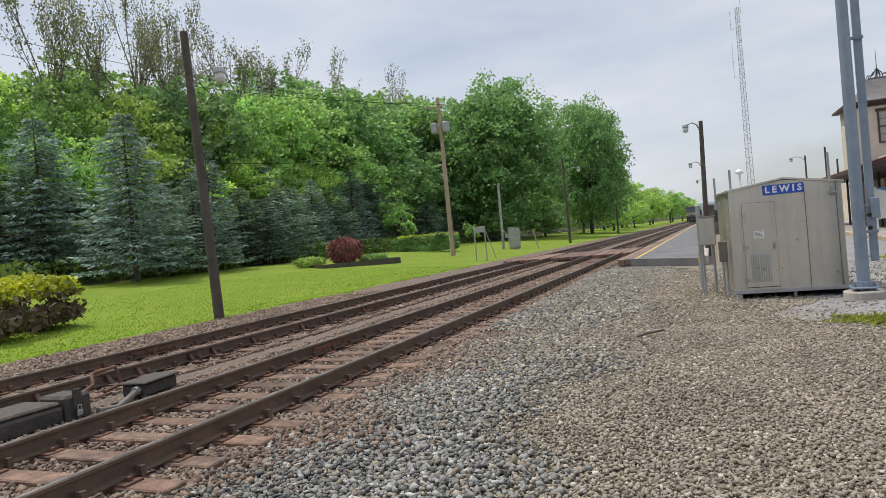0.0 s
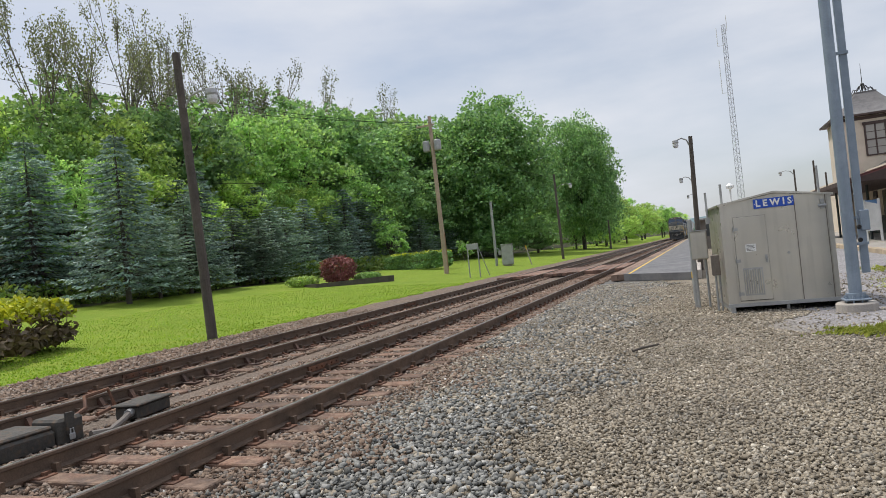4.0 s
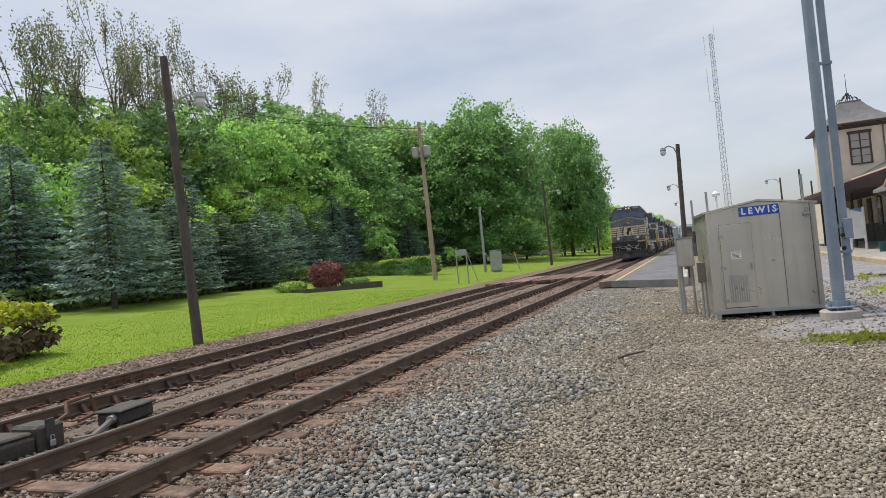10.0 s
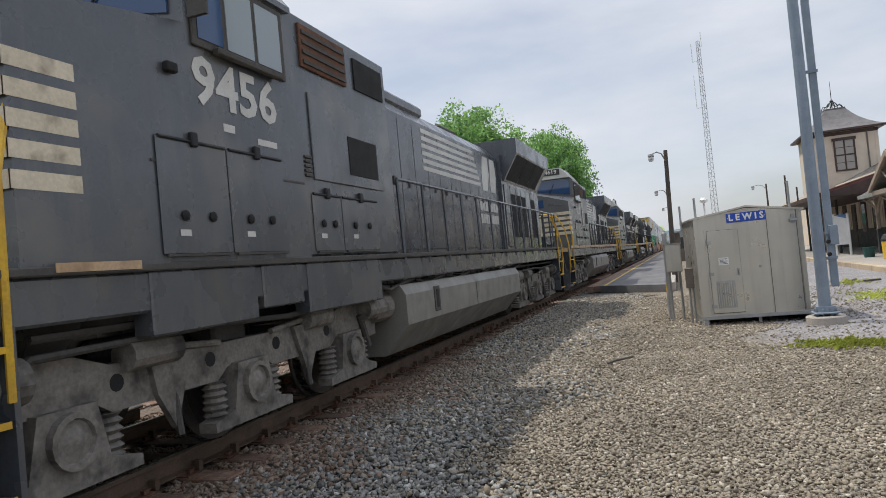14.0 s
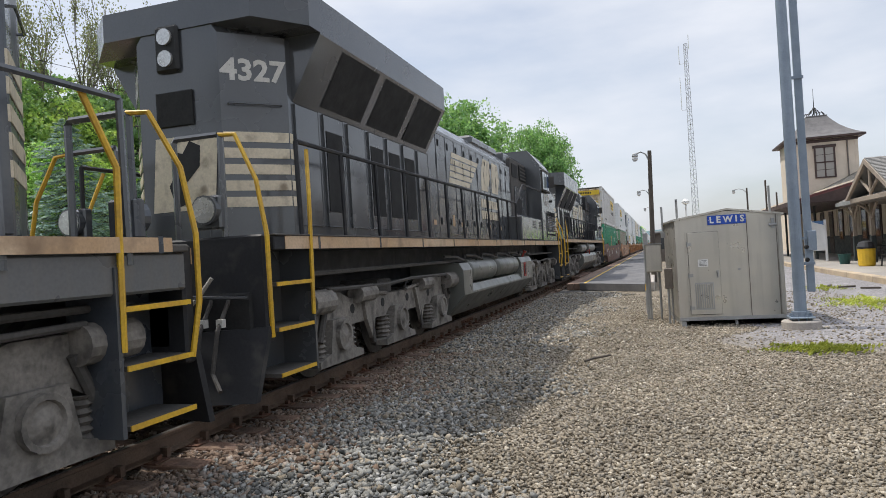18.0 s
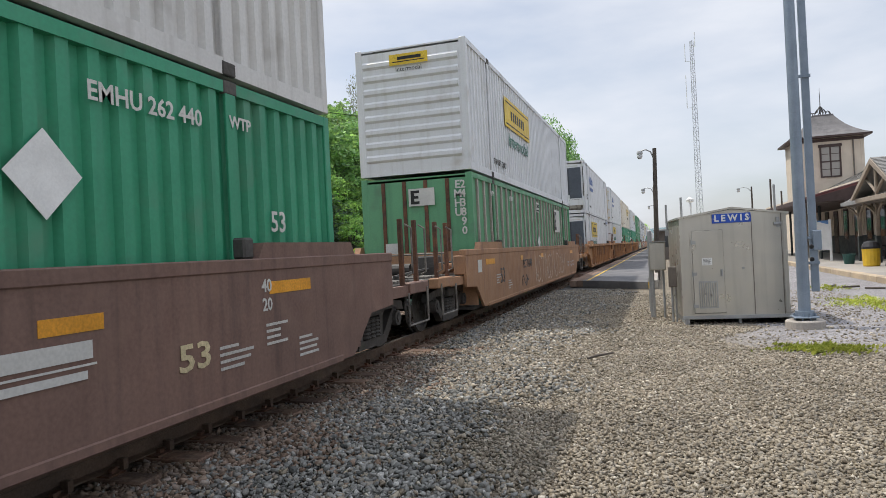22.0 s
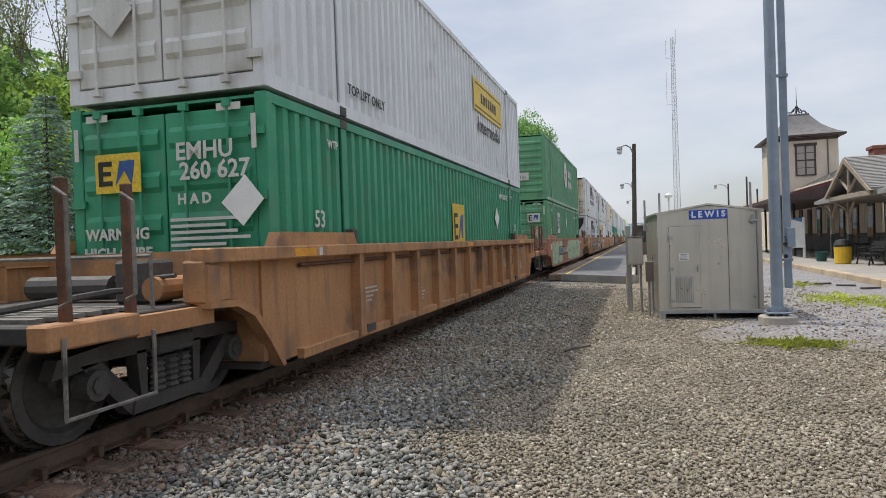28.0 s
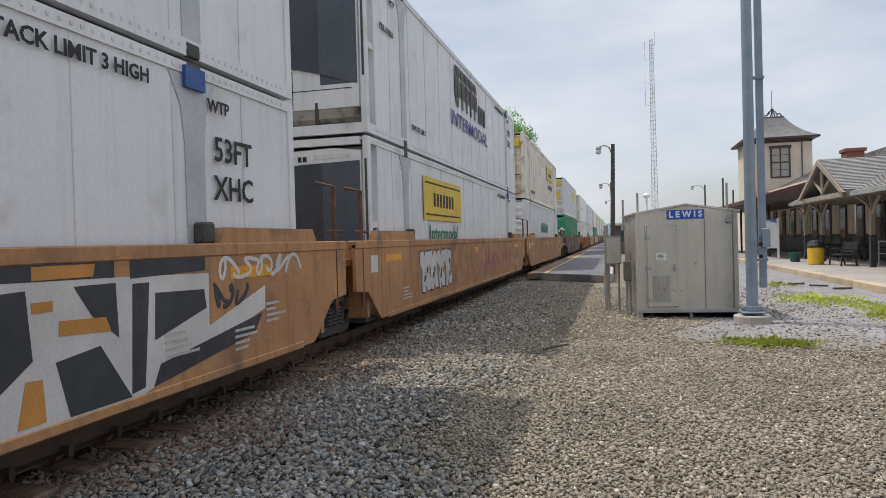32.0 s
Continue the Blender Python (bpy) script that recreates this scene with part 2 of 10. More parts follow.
def leafy(name, c1, c2, c3=None, light=0.25):
    """Leaves: colour varies from clump to clump, and some light passes through."""
    m = bpy.data.materials.new(name)
    m.use_nodes = True
    nt = m.node_tree
    n, l = nt.nodes, nt.links
    p = n["Principled BSDF"]
    geo = n.new("ShaderNodeNewGeometry")
    r = n.new("ShaderNodeValToRGB")
    r.color_ramp.elements[0].color, r.color_ramp.elements[1].color = (*c1, 1), (*c2, 1)
    if c3:
        e = r.color_ramp.elements.new(0.5)
        e.color = (*c3, 1)
    l.new(geo.outputs["Random Per Island"], r.inputs[0])
    co = n.new("ShaderNodeTexCoord")
    t = n.new("ShaderNodeTexNoise")
    t.inputs["Scale"].default_value = 0.7
    l.new(co.outputs["Object"], t.inputs["Vector"])
    mr = n.new("ShaderNodeMapRange")
    mr.inputs[1].default_value, mr.inputs[2].default_value, mr.inputs[3].default_value, mr.inputs[4].default_value = 0.3, 0.7, 0.65, 1.35
    l.new(t.outputs[0], mr.inputs[0])
    info = n.new("ShaderNodeObjectInfo")
    ob = n.new("ShaderNodeMapRange")
    ob.inputs[3].default_value, ob.inputs[4].default_value = 0.75, 1.25
    l.new(info.outputs["Random"], ob.inputs[0])
    mul = n.new("ShaderNodeMath")
    mul.operation = "MULTIPLY"
    l.new(mr.outputs[0], mul.inputs[0])
    l.new(ob.outputs[0], mul.inputs[1])
    x = n.new("ShaderNodeMix")
    x.data_type, x.blend_type = "RGBA", "MULTIPLY"
    x.inputs[0].default_value = 1.0
    l.new(r.outputs[0], x.inputs[6])
    l.new(mul.outputs[0], x.inputs[7])
    l.new(x.outputs[2], p.inputs["Base Color"])
    p.inputs["Roughness"].default_value = 0.6
    p.inputs["Specular IOR Level"].default_value = 0.3
    tr = n.new("ShaderNodeBsdfTranslucent")
    l.new(x.outputs[2], tr.inputs[0])
    tr.inputs[0].default_value = (*c1, 1)
    dim = n.new("ShaderNodeMix")
    dim.data_type, dim.blend_type = "RGBA", "MULTIPLY"
    dim.inputs[0].default_value = 1.0
    dim.inputs[7].default_value = (2 * light * 1.1, 2 * light, 2 * light * 0.7, 1)
    l.new(x.outputs[2], dim.inputs[6])
    l.new(dim.outputs[2], tr.inputs[0])
    ms = n.new("ShaderNodeAddShader")
    l.new(p.outputs[0], ms.inputs[0])
    l.new(tr.outputs[0], ms.inputs[1])
    l.new(ms.outputs[0], n["Material Output"].inputs[0])
    return m


M_RAIL = surf("rail_steel", (0.15, 0.1, 0.07), (0.105, 0.074, 0.055), 0.5, 0.3, 3, 60, 0.15)
M_RAILTOP = surf("rail_running_surface", (0.36, 0.34, 0.32), (0.2, 0.18, 0.17), 0.35, 0.9, 3, 80, 0.05)
M_RUST = surf("rusted_iron", (0.17, 0.075, 0.04), (0.09, 0.05, 0.035), 0.85, 0.1, 6, 90, 0.3, rand=0.2)
M_TIE = surf("creosoted_tie", (0.165, 0.092, 0.06), (0.095, 0.064, 0.048), 0.9, 0, 3, 45, 0.6, 0.4, (0.21, 0.14, 0.095), 0.5, rand=0.35, depth=0.02)
M_STEEL = surf("galvanised_steel", (0.38, 0.385, 0.38), (0.31, 0.315, 0.31), 0.5, 0.35, 2.5, 50, 0.05, 0.1)
M_ALU = surf("brushed_aluminium", (0.54, 0.515, 0.46), (0.45, 0.43, 0.385), 0.36, 0.7, 0.8, 70, 0.03, 0.06, streak=((0.33, 0.31, 0.28), 0.4))
M_DARK = surf("dark_cavity", (0.012, 0.012, 0.012), (0.02, 0.02, 0.02), 0.9)
M_BLUE = surf("blue_enamel", (0.012, 0.07, 0.42), (0.015, 0.08, 0.45), 0.4, 0, 4, 60, 0.02, 0.05)
M_WHITE = surf("white_paint", (0.78, 0.78, 0.76), (0.68, 0.68, 0.66), 0.5, 0, 3, 60, 0.03, 0.06)
M_CONC = surf("concrete", (0.42, 0.38, 0.33), (0.33, 0.30, 0.27), 0.9, 0, 2, 60, 0.3, 0.15)
M_KERB = surf("weathered_kerb", (0.47, 0.37, 0.25), (0.36, 0.29, 0.21), 0.9, 0, 1.5, 45, 0.4, 0.2, rand=0.12)
M_ASPH = surf("worn_asphalt", (0.17, 0.165, 0.165), (0.125, 0.125, 0.13), 0.9, 0, 0.6, 60, 0.3, 0.2, (0.09, 0.09, 0.095), 0.35)
M_YEL = surf("yellow_paint", (0.72, 0.46, 0.03), (0.6, 0.38, 0.03), 0.55, 0, 5, 60, 0.05, 0.12)
M_POLE = surf("weathered_pole", (0.098, 0.082, 0.066), (0.066, 0.056, 0.047), 0.9, 0, 2, 50, 0.5, 0.3, streak=((0.04, 0.032, 0.026), 0.5))
M_POLE2 = surf("pale_pole", (0.42, 0.32, 0.235), (0.32, 0.245, 0.185), 0.9, 0, 1.0, 50, 0.4, 0.25)
M_BROWN = surf("brown_box_paint", (0.17, 0.145, 0.12), (0.13, 0.11, 0.095), 0.6)
M_LAMP = surf("lamp_glass", (0.62, 0.63, 0.62), (0.5, 0.5, 0.5), 0.25)

# ---------------------------------------------------------------- ground, tracks, platforms
C1, C2 = -5.128, -8.9          # centre lines of the two tracks


def gz(x, y):
    """Height of the ground."""
    if x > -3.2:
        return -0.2
    if x > -10.8:
        return -0.235
    if x > -14:
        return -0.235 - 0.065 * (-10.8 - x) / 3.2
    if x > -36:
        return -0.3 + 0.055 * (-14 - x)
    return 0.91 + 10.0 * (1 - math.exp(-0.028 * (-36 - x)))


def ground_material():
    m = bpy.data.materials.new("ground")
    m.use_nodes = True
    nt = m.node_tree
    n, l = nt.nodes, nt.links
    p = n["Principled BSDF"]
    p.inputs["Roughness"].default_value, p.inputs["Specular IOR Level"].default_value = 0.95, 0.2
    co = n.new("ShaderNodeTexCoord")
    xyz = n.new("ShaderNodeSeparateXYZ")
    l.new(co.outputs["Object"], xyz.inputs[0])

    def noise_at(s, d=4.0):
        t = n.new("ShaderNodeTexNoise")
        t.inputs["Scale"].default_value, t.inputs["Detail"].default_value = s, d
        l.new(co.outputs["Object"], t.inputs["Vector"])
        return t.outputs[0]

    def rng(src, a, b, lo=0.0, hi=1.0):
        r = n.new("ShaderNodeMapRange")
        l.new(src, r.inputs[0])
        r.inputs[1].default_value, r.inputs[2].default_value, r.inputs[3].default_value, r.inputs[4].default_value = a, b, lo, hi
        return r.outputs[0]

    def mixed(f, a, b, mode="MIX"):
        x = n.new("ShaderNodeMix")
        x.data_type, x.blend_type = "RGBA", mode
        if isinstance(f, float):
            x.inputs[0].default_value = f
        else:
            l.new(f, x.inputs[0])
        for s, k in ((a, 6), (b, 7)):
            if isinstance(s, tuple):
                x.inputs[k].default_value = (*s, 1)
            else:
                l.new(s, x.inputs[k])
        return x.outputs[2]

    wob = n.new("ShaderNodeMath")
    wob.operation = "MULTIPLY_ADD"
    l.new(noise_at(0.8), wob.inputs[0])
    wob.inputs[1].default_value = 1.6
    l.new(xyz.outputs[0], wob.inputs[2])
    x = wob.outputs[0]
    vo = n.new("ShaderNodeTexVoronoi")
    vo.inputs["Scale"].default_value = 30
    l.new(co.outputs["Object"], vo.inputs["Vector"])
    stone = rng(vo.outputs["Color"], 0, 1, 0.55, 1.4)
    tan = mixed(rng(noise_at(0.5), 0.35, 0.65), (0.25, 0.212, 0.16), (0.205, 0.177, 0.136))
    grey = mixed(rng(noise_at(0.7), 0.35, 0.65), (0.165, 0.158, 0.147), (0.13, 0.125, 0.117))
    pale = mixed(rng(noise_at(1.1), 0.35, 0.65), (0.31, 0.297, 0.297), (0.255, 0.243, 0.243))
    rust = mixed(rng(noise_at(1.5), 0.35, 0.65), (0.2, 0.145, 0.11), (0.16, 0.13, 0.105))
    grass = mixed(rng(noise_at(0.35), 0.3, 0.7), (0.19, 0.27, 0.027), (0.148, 0.222, 0.022))
    grass = mixed(rng(noise_at(1.3), 0.5, 0.72, 0, 0.6), grass, (0.25, 0.28, 0.045))
    blade = rng(noise_at(30, 3), 0.3, 0.7, 0.75, 1.25)
    grass = mixed(1.0, grass, blade, "MULTIPLY")
    wood = mixed(rng(noise_at(0.6), 0.35, 0.65), (0.035, 0.045, 0.015), (0.05, 0.04, 0.025))
    g = mixed(rng(x, -2.0, -0.9), grey, tan)
    g = mixed(rng(x, -3.7, -3.3), rust, g)
    far = n.new("ShaderNodeMath")
    far.operation = "MULTIPLY"
    l.new(rng(x, 1.2, 2.6), far.inputs[0])
    l.new(rng(xyz.outputs[1], 9.8, 11.8), far.inputs[1])
    g = mixed(far.outputs[0], g, pale)
    g = mixed(1.0, g, stone, "MULTIPLY")
    g = mixed(rng(x, -12.7, -12.95), g, grass)
    # dark forest floor, brought forward so its colour also gives the shade under the spruces
    g = mixed(rng(x, -30.8, -31.8), g, wood)
    l.new(g, p.inputs["Base Color"])
    b = n.new("ShaderNodeBump")
    b.inputs["Strength"].default_value, b.inputs["Distance"].default_value = 0.8, 0.03
    l.new(vo.outputs["Distance"], b.inputs["Height"])
    l.new(b.outputs[0], p.inputs["Normal"])
    return m


def build_ground():
    xs = [-1500, -600, -250, -160, -120, -95, -80, -70, -60, -52, -46, -41, -38, -36, -30, -22, -14, -12.4, -10.8, -10.6, -3.4, -3.2, 0, 6, 20, 80, 300, 1500]
    ys = [-400, -120, -40, -10, 5, 20, 35, 50, 70, 90, 130, 200, 350, 700, 1500, 3500]
    rows = []
    for y in ys:
        rows.append([(x, y, gz(x, y) + (0.5 * math.sin(x * 0.31 + y * 0.17) if x < -38 else 0)) for x in xs])
    tagged(part("ground", B().sheet(rows), ground_material()), kind="structure")


build_ground()


def stone_material(name, cols, rough=0.9):
    m = bpy.data.materials.new(name)
    m.use_nodes = True
    nt = m.node_tree
    n, l = nt.nodes, nt.links
    p = n["Principled BSDF"]
    p.inputs["Roughness"].default_value, p.inputs["Specular IOR Level"].default_value = rough, 0.3
    geo = n.new("ShaderNodeNewGeometry")
    r = n.new("ShaderNodeValToRGB")
    r.color_ramp.elements[0].color, r.color_ramp.elements[1].color = (*cols[0], 1), (*cols[-1], 1)
    for i, c in enumerate(cols[1:-1]):
        e = r.color_ramp.elements.new((i + 1) / (len(cols) - 2) * 0.93)
        e.color = (*c, 1)
    l.new(geo.outputs["Random Per Island"], r.inputs[0])
    co = n.new("ShaderNodeTexCoord")
    t = n.new("ShaderNodeTexNoise")
    t.inputs["Scale"].default_value, t.inputs["Detail"].default_value = 60, 3
    l.new(co.outputs["Object"], t.inputs["Vector"])
    t2 = n.new("ShaderNodeTexNoise")
    t2.inputs["Scale"].default_value = 0.9
    l.new(co.outputs["Object"], t2.inputs["Vector"])
    add = n.new("ShaderNodeMath")
    l.new(t.outputs[0], add.inputs[0])
    l.new(t2.outputs[0], add.inputs[1])
    mr = n.new("ShaderNodeMapRange")
    mr.inputs[1].default_value, mr.inputs[2].default_value, mr.inputs[3].default_value, mr.inputs[4].default_value = 0.6, 1.4, 0.7, 1.3
    l.new(add.outputs[0], mr.inputs[0])
    x = n.new("ShaderNodeMix")
    x.data_type, x.blend_type = "RGBA", "MULTIPLY"
    x.inputs[0].default_value = 1.0
    l.new(r.outputs[0], x.inputs[6])
    l.new(mr.outputs[0], x.inputs[7])
    l.new(x.outputs[2], p.inputs["Base Color"])
    return m


ROCK_F = np.array([(0, 2, 3, 1), (4, 5, 7, 6), (0, 1, 5, 4), (2, 6, 7, 3), (0, 4, 6, 2), (1, 3, 7, 5)])


def rocks(name, label, xyz, size, material, seed):
    """Crushed stones: one mesh of many uneven six-faced lumps."""
    rg = np.random.RandomState(seed)
    k = len(xyz)
    base = np.array([(x, y, z) for z in (-1, 1) for y in (-1, 1) for x in (-1, 1)], float) * 0.5
    v = base[None] + rg.uniform(-0.33, 0.33, (k, 8, 3))
    v *= (size * rg.uniform(0.5, 1.35, k))[:, None, None] * rg.uniform(0.65, 1.2, (k, 1, 3))
    v[:, :, 2] *= 0.62
    a = rg.uniform(0, 2 * np.pi, (k, 3))
    a[:, :2] = rg.normal(size=(k, 2)) * 0.42
    for ax in range(3):
        c, s = np.cos(a[:, ax])[:, None], np.sin(a[:, ax])[:, None]
        i, j = (ax + 1) % 3, (ax + 2) % 3
        vi, vj = v[:, :, i].copy(), v[:, :, j].copy()
        v[:, :, i], v[:, :, j] = c * vi - s * vj, s * vi + c * vj
    v += xyz[:, None, :]
    f = (ROCK_F[None] + 8 * np.arange(k)[:, None, None]).reshape(-1)
    me = bpy.data.meshes.new(name)
    me.vertices.add(8 * k)
    me.vertices.foreach_set("co", v.reshape(-1).astype(np.float32))
    me.loops.add(24 * k)
    me.loops.foreach_set("vertex_index", f.astype(np.int32))
    me.polygons.add(6 * k)
    me.polygons.foreach_set("loop_start", (4 * np.arange(6 * k)).astype(np.int32))
    me.polygons.foreach_set("loop_total", np.full(6 * k, 4, np.int32))
    me.update(calc_edges=True)
    me.materials.append(material)
    tagged(new(name, me), label, "gravel", kind="stuff")


def spread(x0, x1, y0, y1, step, seed, keep=None):
    rg = np.random.RandomState(seed)
    X, Y = np.meshgrid(np.arange(x0, x1, step), np.arange(y0, y1, step))
    p = np.stack([X.ravel(), Y.ravel()], 1) + rg.uniform(-0.55, 0.55, (X.size, 2)) * step
    ang = np.degrees(np.arctan2(p[:, 0], p[:, 1]))
    ok = (ang > -57) & (ang < 24)
    if keep is not None:
        ok &= keep(p[:, 0], p[:, 1], rg)
    p = p[ok]
    return np.concatenate([p, rg.uniform(-0.012, 0.024, (len(p), 1))], 1)


def build_stones():
    grey = stone_material("grey_ballast", [(0.09, 0.09, 0.083), (0.175, 0.174, 0.161), (0.255, 0.252, 0.232), (0.21, 0.2, 0.175), (0.32, 0.314, 0.29), (0.48, 0.465, 0.43)])
    tan = stone_material("tan_gravel", [(0.14, 0.116, 0.086), (0.245, 0.206, 0.152), (0.315, 0.268, 0.2), (0.235, 0.212, 0.175), (0.36, 0.31, 0.238), (0.54, 0.49, 0.4)])
    rust = stone_material("rusty_ballast", [(0.12, 0.08, 0.057), (0.2, 0.138, 0.098), (0.27, 0.2, 0.15), (0.19, 0.16, 0.135), (0.36, 0.3, 0.25)])

    def side(x, y):
        return x + 0.35 * np.sin(y * 1.3) + 0.2 * np.sin(y * 3.7 + 1)

    def grey_zone(x, y, rg):
        return rg.uniform(size=len(x)) < np.clip((-1.15 - side(x, y)) / 0.8, 0, 1)

    def tan_zone(x, y, rg):
        fade = np.where(x > 1.2 + 0.4 * np.sin(y * 2.0), np.clip((10.9 - y) / 2.0, 0.12, 1), 1.0)
        return rg.uniform(size=len(x)) < np.clip((side(x, y) + 1.95) / 0.8, 0.0, 1) * fade

    def off_ties(c):
        def keep(x, y, rg):
            on_tie = (np.abs(((y + 0.27) % 0.54) - 0.27) < 0.13) & (np.abs(x - c) < 1.33)
            return ~on_tie & (np.abs(np.abs(x - c) - 0.755) > 0.09)
        return keep

    p = np.concatenate([spread(-4.3, -0.8, 2.6, 11, 0.034, 1, grey_zone)])
    off = off_ties(C1)(p[:, 0], p[:, 1], None)
    p = p[off]
    p[:, 2] += np.where(p[:, 0] < -3.2, -0.232, -0.195)
    near_ties = p[:, 0] + 0.3 * np.sin(p[:, 1] * 2.1) + 0.45 * np.random.RandomState(77).normal(size=len(p)) < -3.35
    mixed_in = ~near_ties & (np.random.RandomState(78).uniform(size=len(p)) < np.clip((p[:, 1] - 4.5) / 7, 0.12, 0.7))
    rocks("tan_gravel", "brown gravel mixed into the grey ballast", p[mixed_in], 0.036, tan, 16)
    rocks("grey_ballast", "loose grey crushed stone ballast beside the rails", p[~near_ties & ~mixed_in], 0.035, grey, 11)
    rocks("rusty_ballast", "rust-stained ballast at the ends of the ties", p[near_ties], 0.038, rust, 15)
    p = spread(-2.6, 4.0, 2.6, 10.5, 0.0265, 2, tan_zone)
    p[:, 2] = 0.6 * p[:, 2] - 0.198
    rocks("tan_gravel", "trodden tan and brown gravel yard surface", p, 0.0245, tan, 12)
    q = spread(-3.85, 0, 11, 25, 0.056, 3, grey_zone)
    q[:, 2] = 0.7 * q[:, 2] - 0.2
    half = np.random.RandomState(79).uniform(size=len(q)) < 0.6
    rocks("grey_ballast", "loose grey crushed stone ballast beside the rails", q[~half], 0.044, grey, 13)
    rocks("tan_gravel", "brown gravel mixed into the grey ballast", q[half], 0.042, tan, 17)
    q = spread(-2.6, 4.5, 10.5, 22, 0.04, 4, tan_zone)
    q[:, 2] = 0.6 * q[:, 2] - 0.2
    rocks("tan_gravel", "trodden tan and brown gravel yard surface", q, 0.03, tan, 14)
    for c, s in ((C1, 5), (C2, 6)):
        p = spread(c - 1.9, c + 1.35, 2.6, 15, 0.047, s, off_ties(c))
        p[:, 2] = 0.7 * p[:, 2] - 0.226
        rocks("rusty_ballast", "rust-stained ballast between wooden ties", p, 0.038, rust, 20 + s)
        p = spread(c - 1.9, c + 1.35, 15, 30, 0.08, s + 4, off_ties(c))
        p[:, 2] = 0.7 * p[:, 2] - 0.22
        rocks("rusty_ballast", "rust-stained ballast between wooden ties", p, 0.055, rust, 30 + s)
    p = spread(-13.4, -10.75, 3, 22, 0.075, 9)
    p[:, 2] += [gz(a, b) for a, b in p[:, :2]]
    rocks("grey_ballast", "loose grey crushed stone ballast beside the lawn", p, 0.055, rust, 41)


build_stones()


RAIL_PROFILE = [(-0.07, -0.175), (0.07, -0.175), (0.07, -0.163), (0.012, -0.145), (0.009, -0.045), (0.036, -0.033), (0.036, -0.006), (0.03, 0), (-0.03, 0), (-0.036, -0.006), (-0.036, -0.033), (-0.009, -0.045), (-0.012, -0.145), (-0.07, -0.163)]


def build_track(c, name, seed):
    rg = random.Random(seed)
    tr = thing(name, kind="structure", label="railway track with rusty rails on wooden ties", category="track")
    tie_me = mesh("tie", B().box(-1.3, 1.3, -0.115, 0.115, -0.17, 0, 0.012), M_TIE)
    plate_me = mesh("tie_plate", B().box(-0.17, 0.17, -0.09, 0.09, 0, 0.018, 0.004).box(-0.13, -0.09, -0.02, 0.02, 0.018, 0.05).box(0.09, 0.13, -0.02, 0.02, 0.018, 0.05).box(-0.1, -0.06, -0.07, -0.03, 0.018, 0.045).box(0.06, 0.1, 0.03, 0.07, 0.018, 0.045), M_RUST)
    for s in (-0.755, 0.755):
        part("rail", B().prism([(c + s + x, z) for x, z in RAIL_PROFILE], "y", -90, 900), M_RAIL, tr)
        part("running_surface", B().box(c + s - 0.022, c + s + 0.022, -90, 900, -0.003, 0.003), M_RAILTOP, tr, "rolled bright steel rail top")
        j = B()
        for y in (9.3, 21.2) if s < 0 else (15.2, 27.1):
            for d in (-1, 1):
                j.box(c + s + d * 0.014 - 0.008, c + s + d * 0.014 + 0.022, y - 0.45, y + 0.45, -0.14, -0.05)
                for k in range(6):
                    j.rod((c + s + d * 0.02, y - 0.38 + k * 0.15, -0.095), (c + s + d * 0.06, y - 0.38 + k * 0.15, -0.095), 0.016, 6)
        part("joint_bar", j, M_RUST, tr)
    far, k = B(), 0
    for i in range(-14, 420):
        y = 0.54 * i
        m = pose(c + rg.uniform(-0.06, 0.06), y + rg.uniform(-0.02, 0.02), -0.193 + rg.uniform(-0.008, 0.006), 0, 0, rg.uniform(-1.2, 1.2))
        if 2.0 < y < 45:
            o = new("tie", tie_me)
            o.parent, o.matrix_basis = tr, m
            if y < 22:
                for s in (-0.755, 0.755):
                    o = new("tie_plate", plate_me)
                    o.parent, o.matrix_basis = tr, pose(c + s, y, -0.193)
        else:
            far.box(-1.3, 1.3, -0.115, 0.115, -0.17, 0, 0, m)
    tagged(part("far_ties", far, M_TIE, tr), kind="stuff")
    an = B()
    for i in range(6, 70):
        for s in (-0.755, 0.755):
            for d in (-1, 1):
                y = 0.54 * i + 0.15
                an.box(c + s + d * 0.075 - 0.035, c + s + d * 0.075 + 0.035, y - 0.025, y + 0.025, -0.19, -0.105)
    tagged(part("rail_anchors", an, M_RAIL, tr, "small dark rail anchor clips"), kind="stuff")
    return tr


build_track(C1, "railway_track_1", 1)
track_2 = build_track(C2, "railway_track_2", 2)


def build_rail_braces():
    """Rusty braces that hold the switch rails of the second track upright."""
    x = C2 + 0.755
    me = mesh("rail_brace", B().prism([(0.015, -0.05), (0.05, -0.05), (0.12, -0.15), (0.15, -0.17), (0.015, -0.17)], "y", -0.03, 0.03).box(0.0, 0.36, -0.09, 0.09, -0.19, -0.168).rod((0.27, 0, -0.17), (0.27, 0, -0.1), 0.022, 6), surf("dark_rusty_brace", (0.11, 0.058, 0.038), (0.07, 0.045, 0.035), 0.85, 0.1, 6, 90, 0.3, rand=0.3))
    for k, i in enumerate((8, 10, 11, 13, 14, 16, 17, 19, 22, 24, 27)):
        o = new("rail_brace", me)
        o.parent, o.matrix_basis = track_2, pose(x, 0.54 * i, 0.0, 0, 0, 5 * math.sin(i * 2.2))


build_rail_braces()


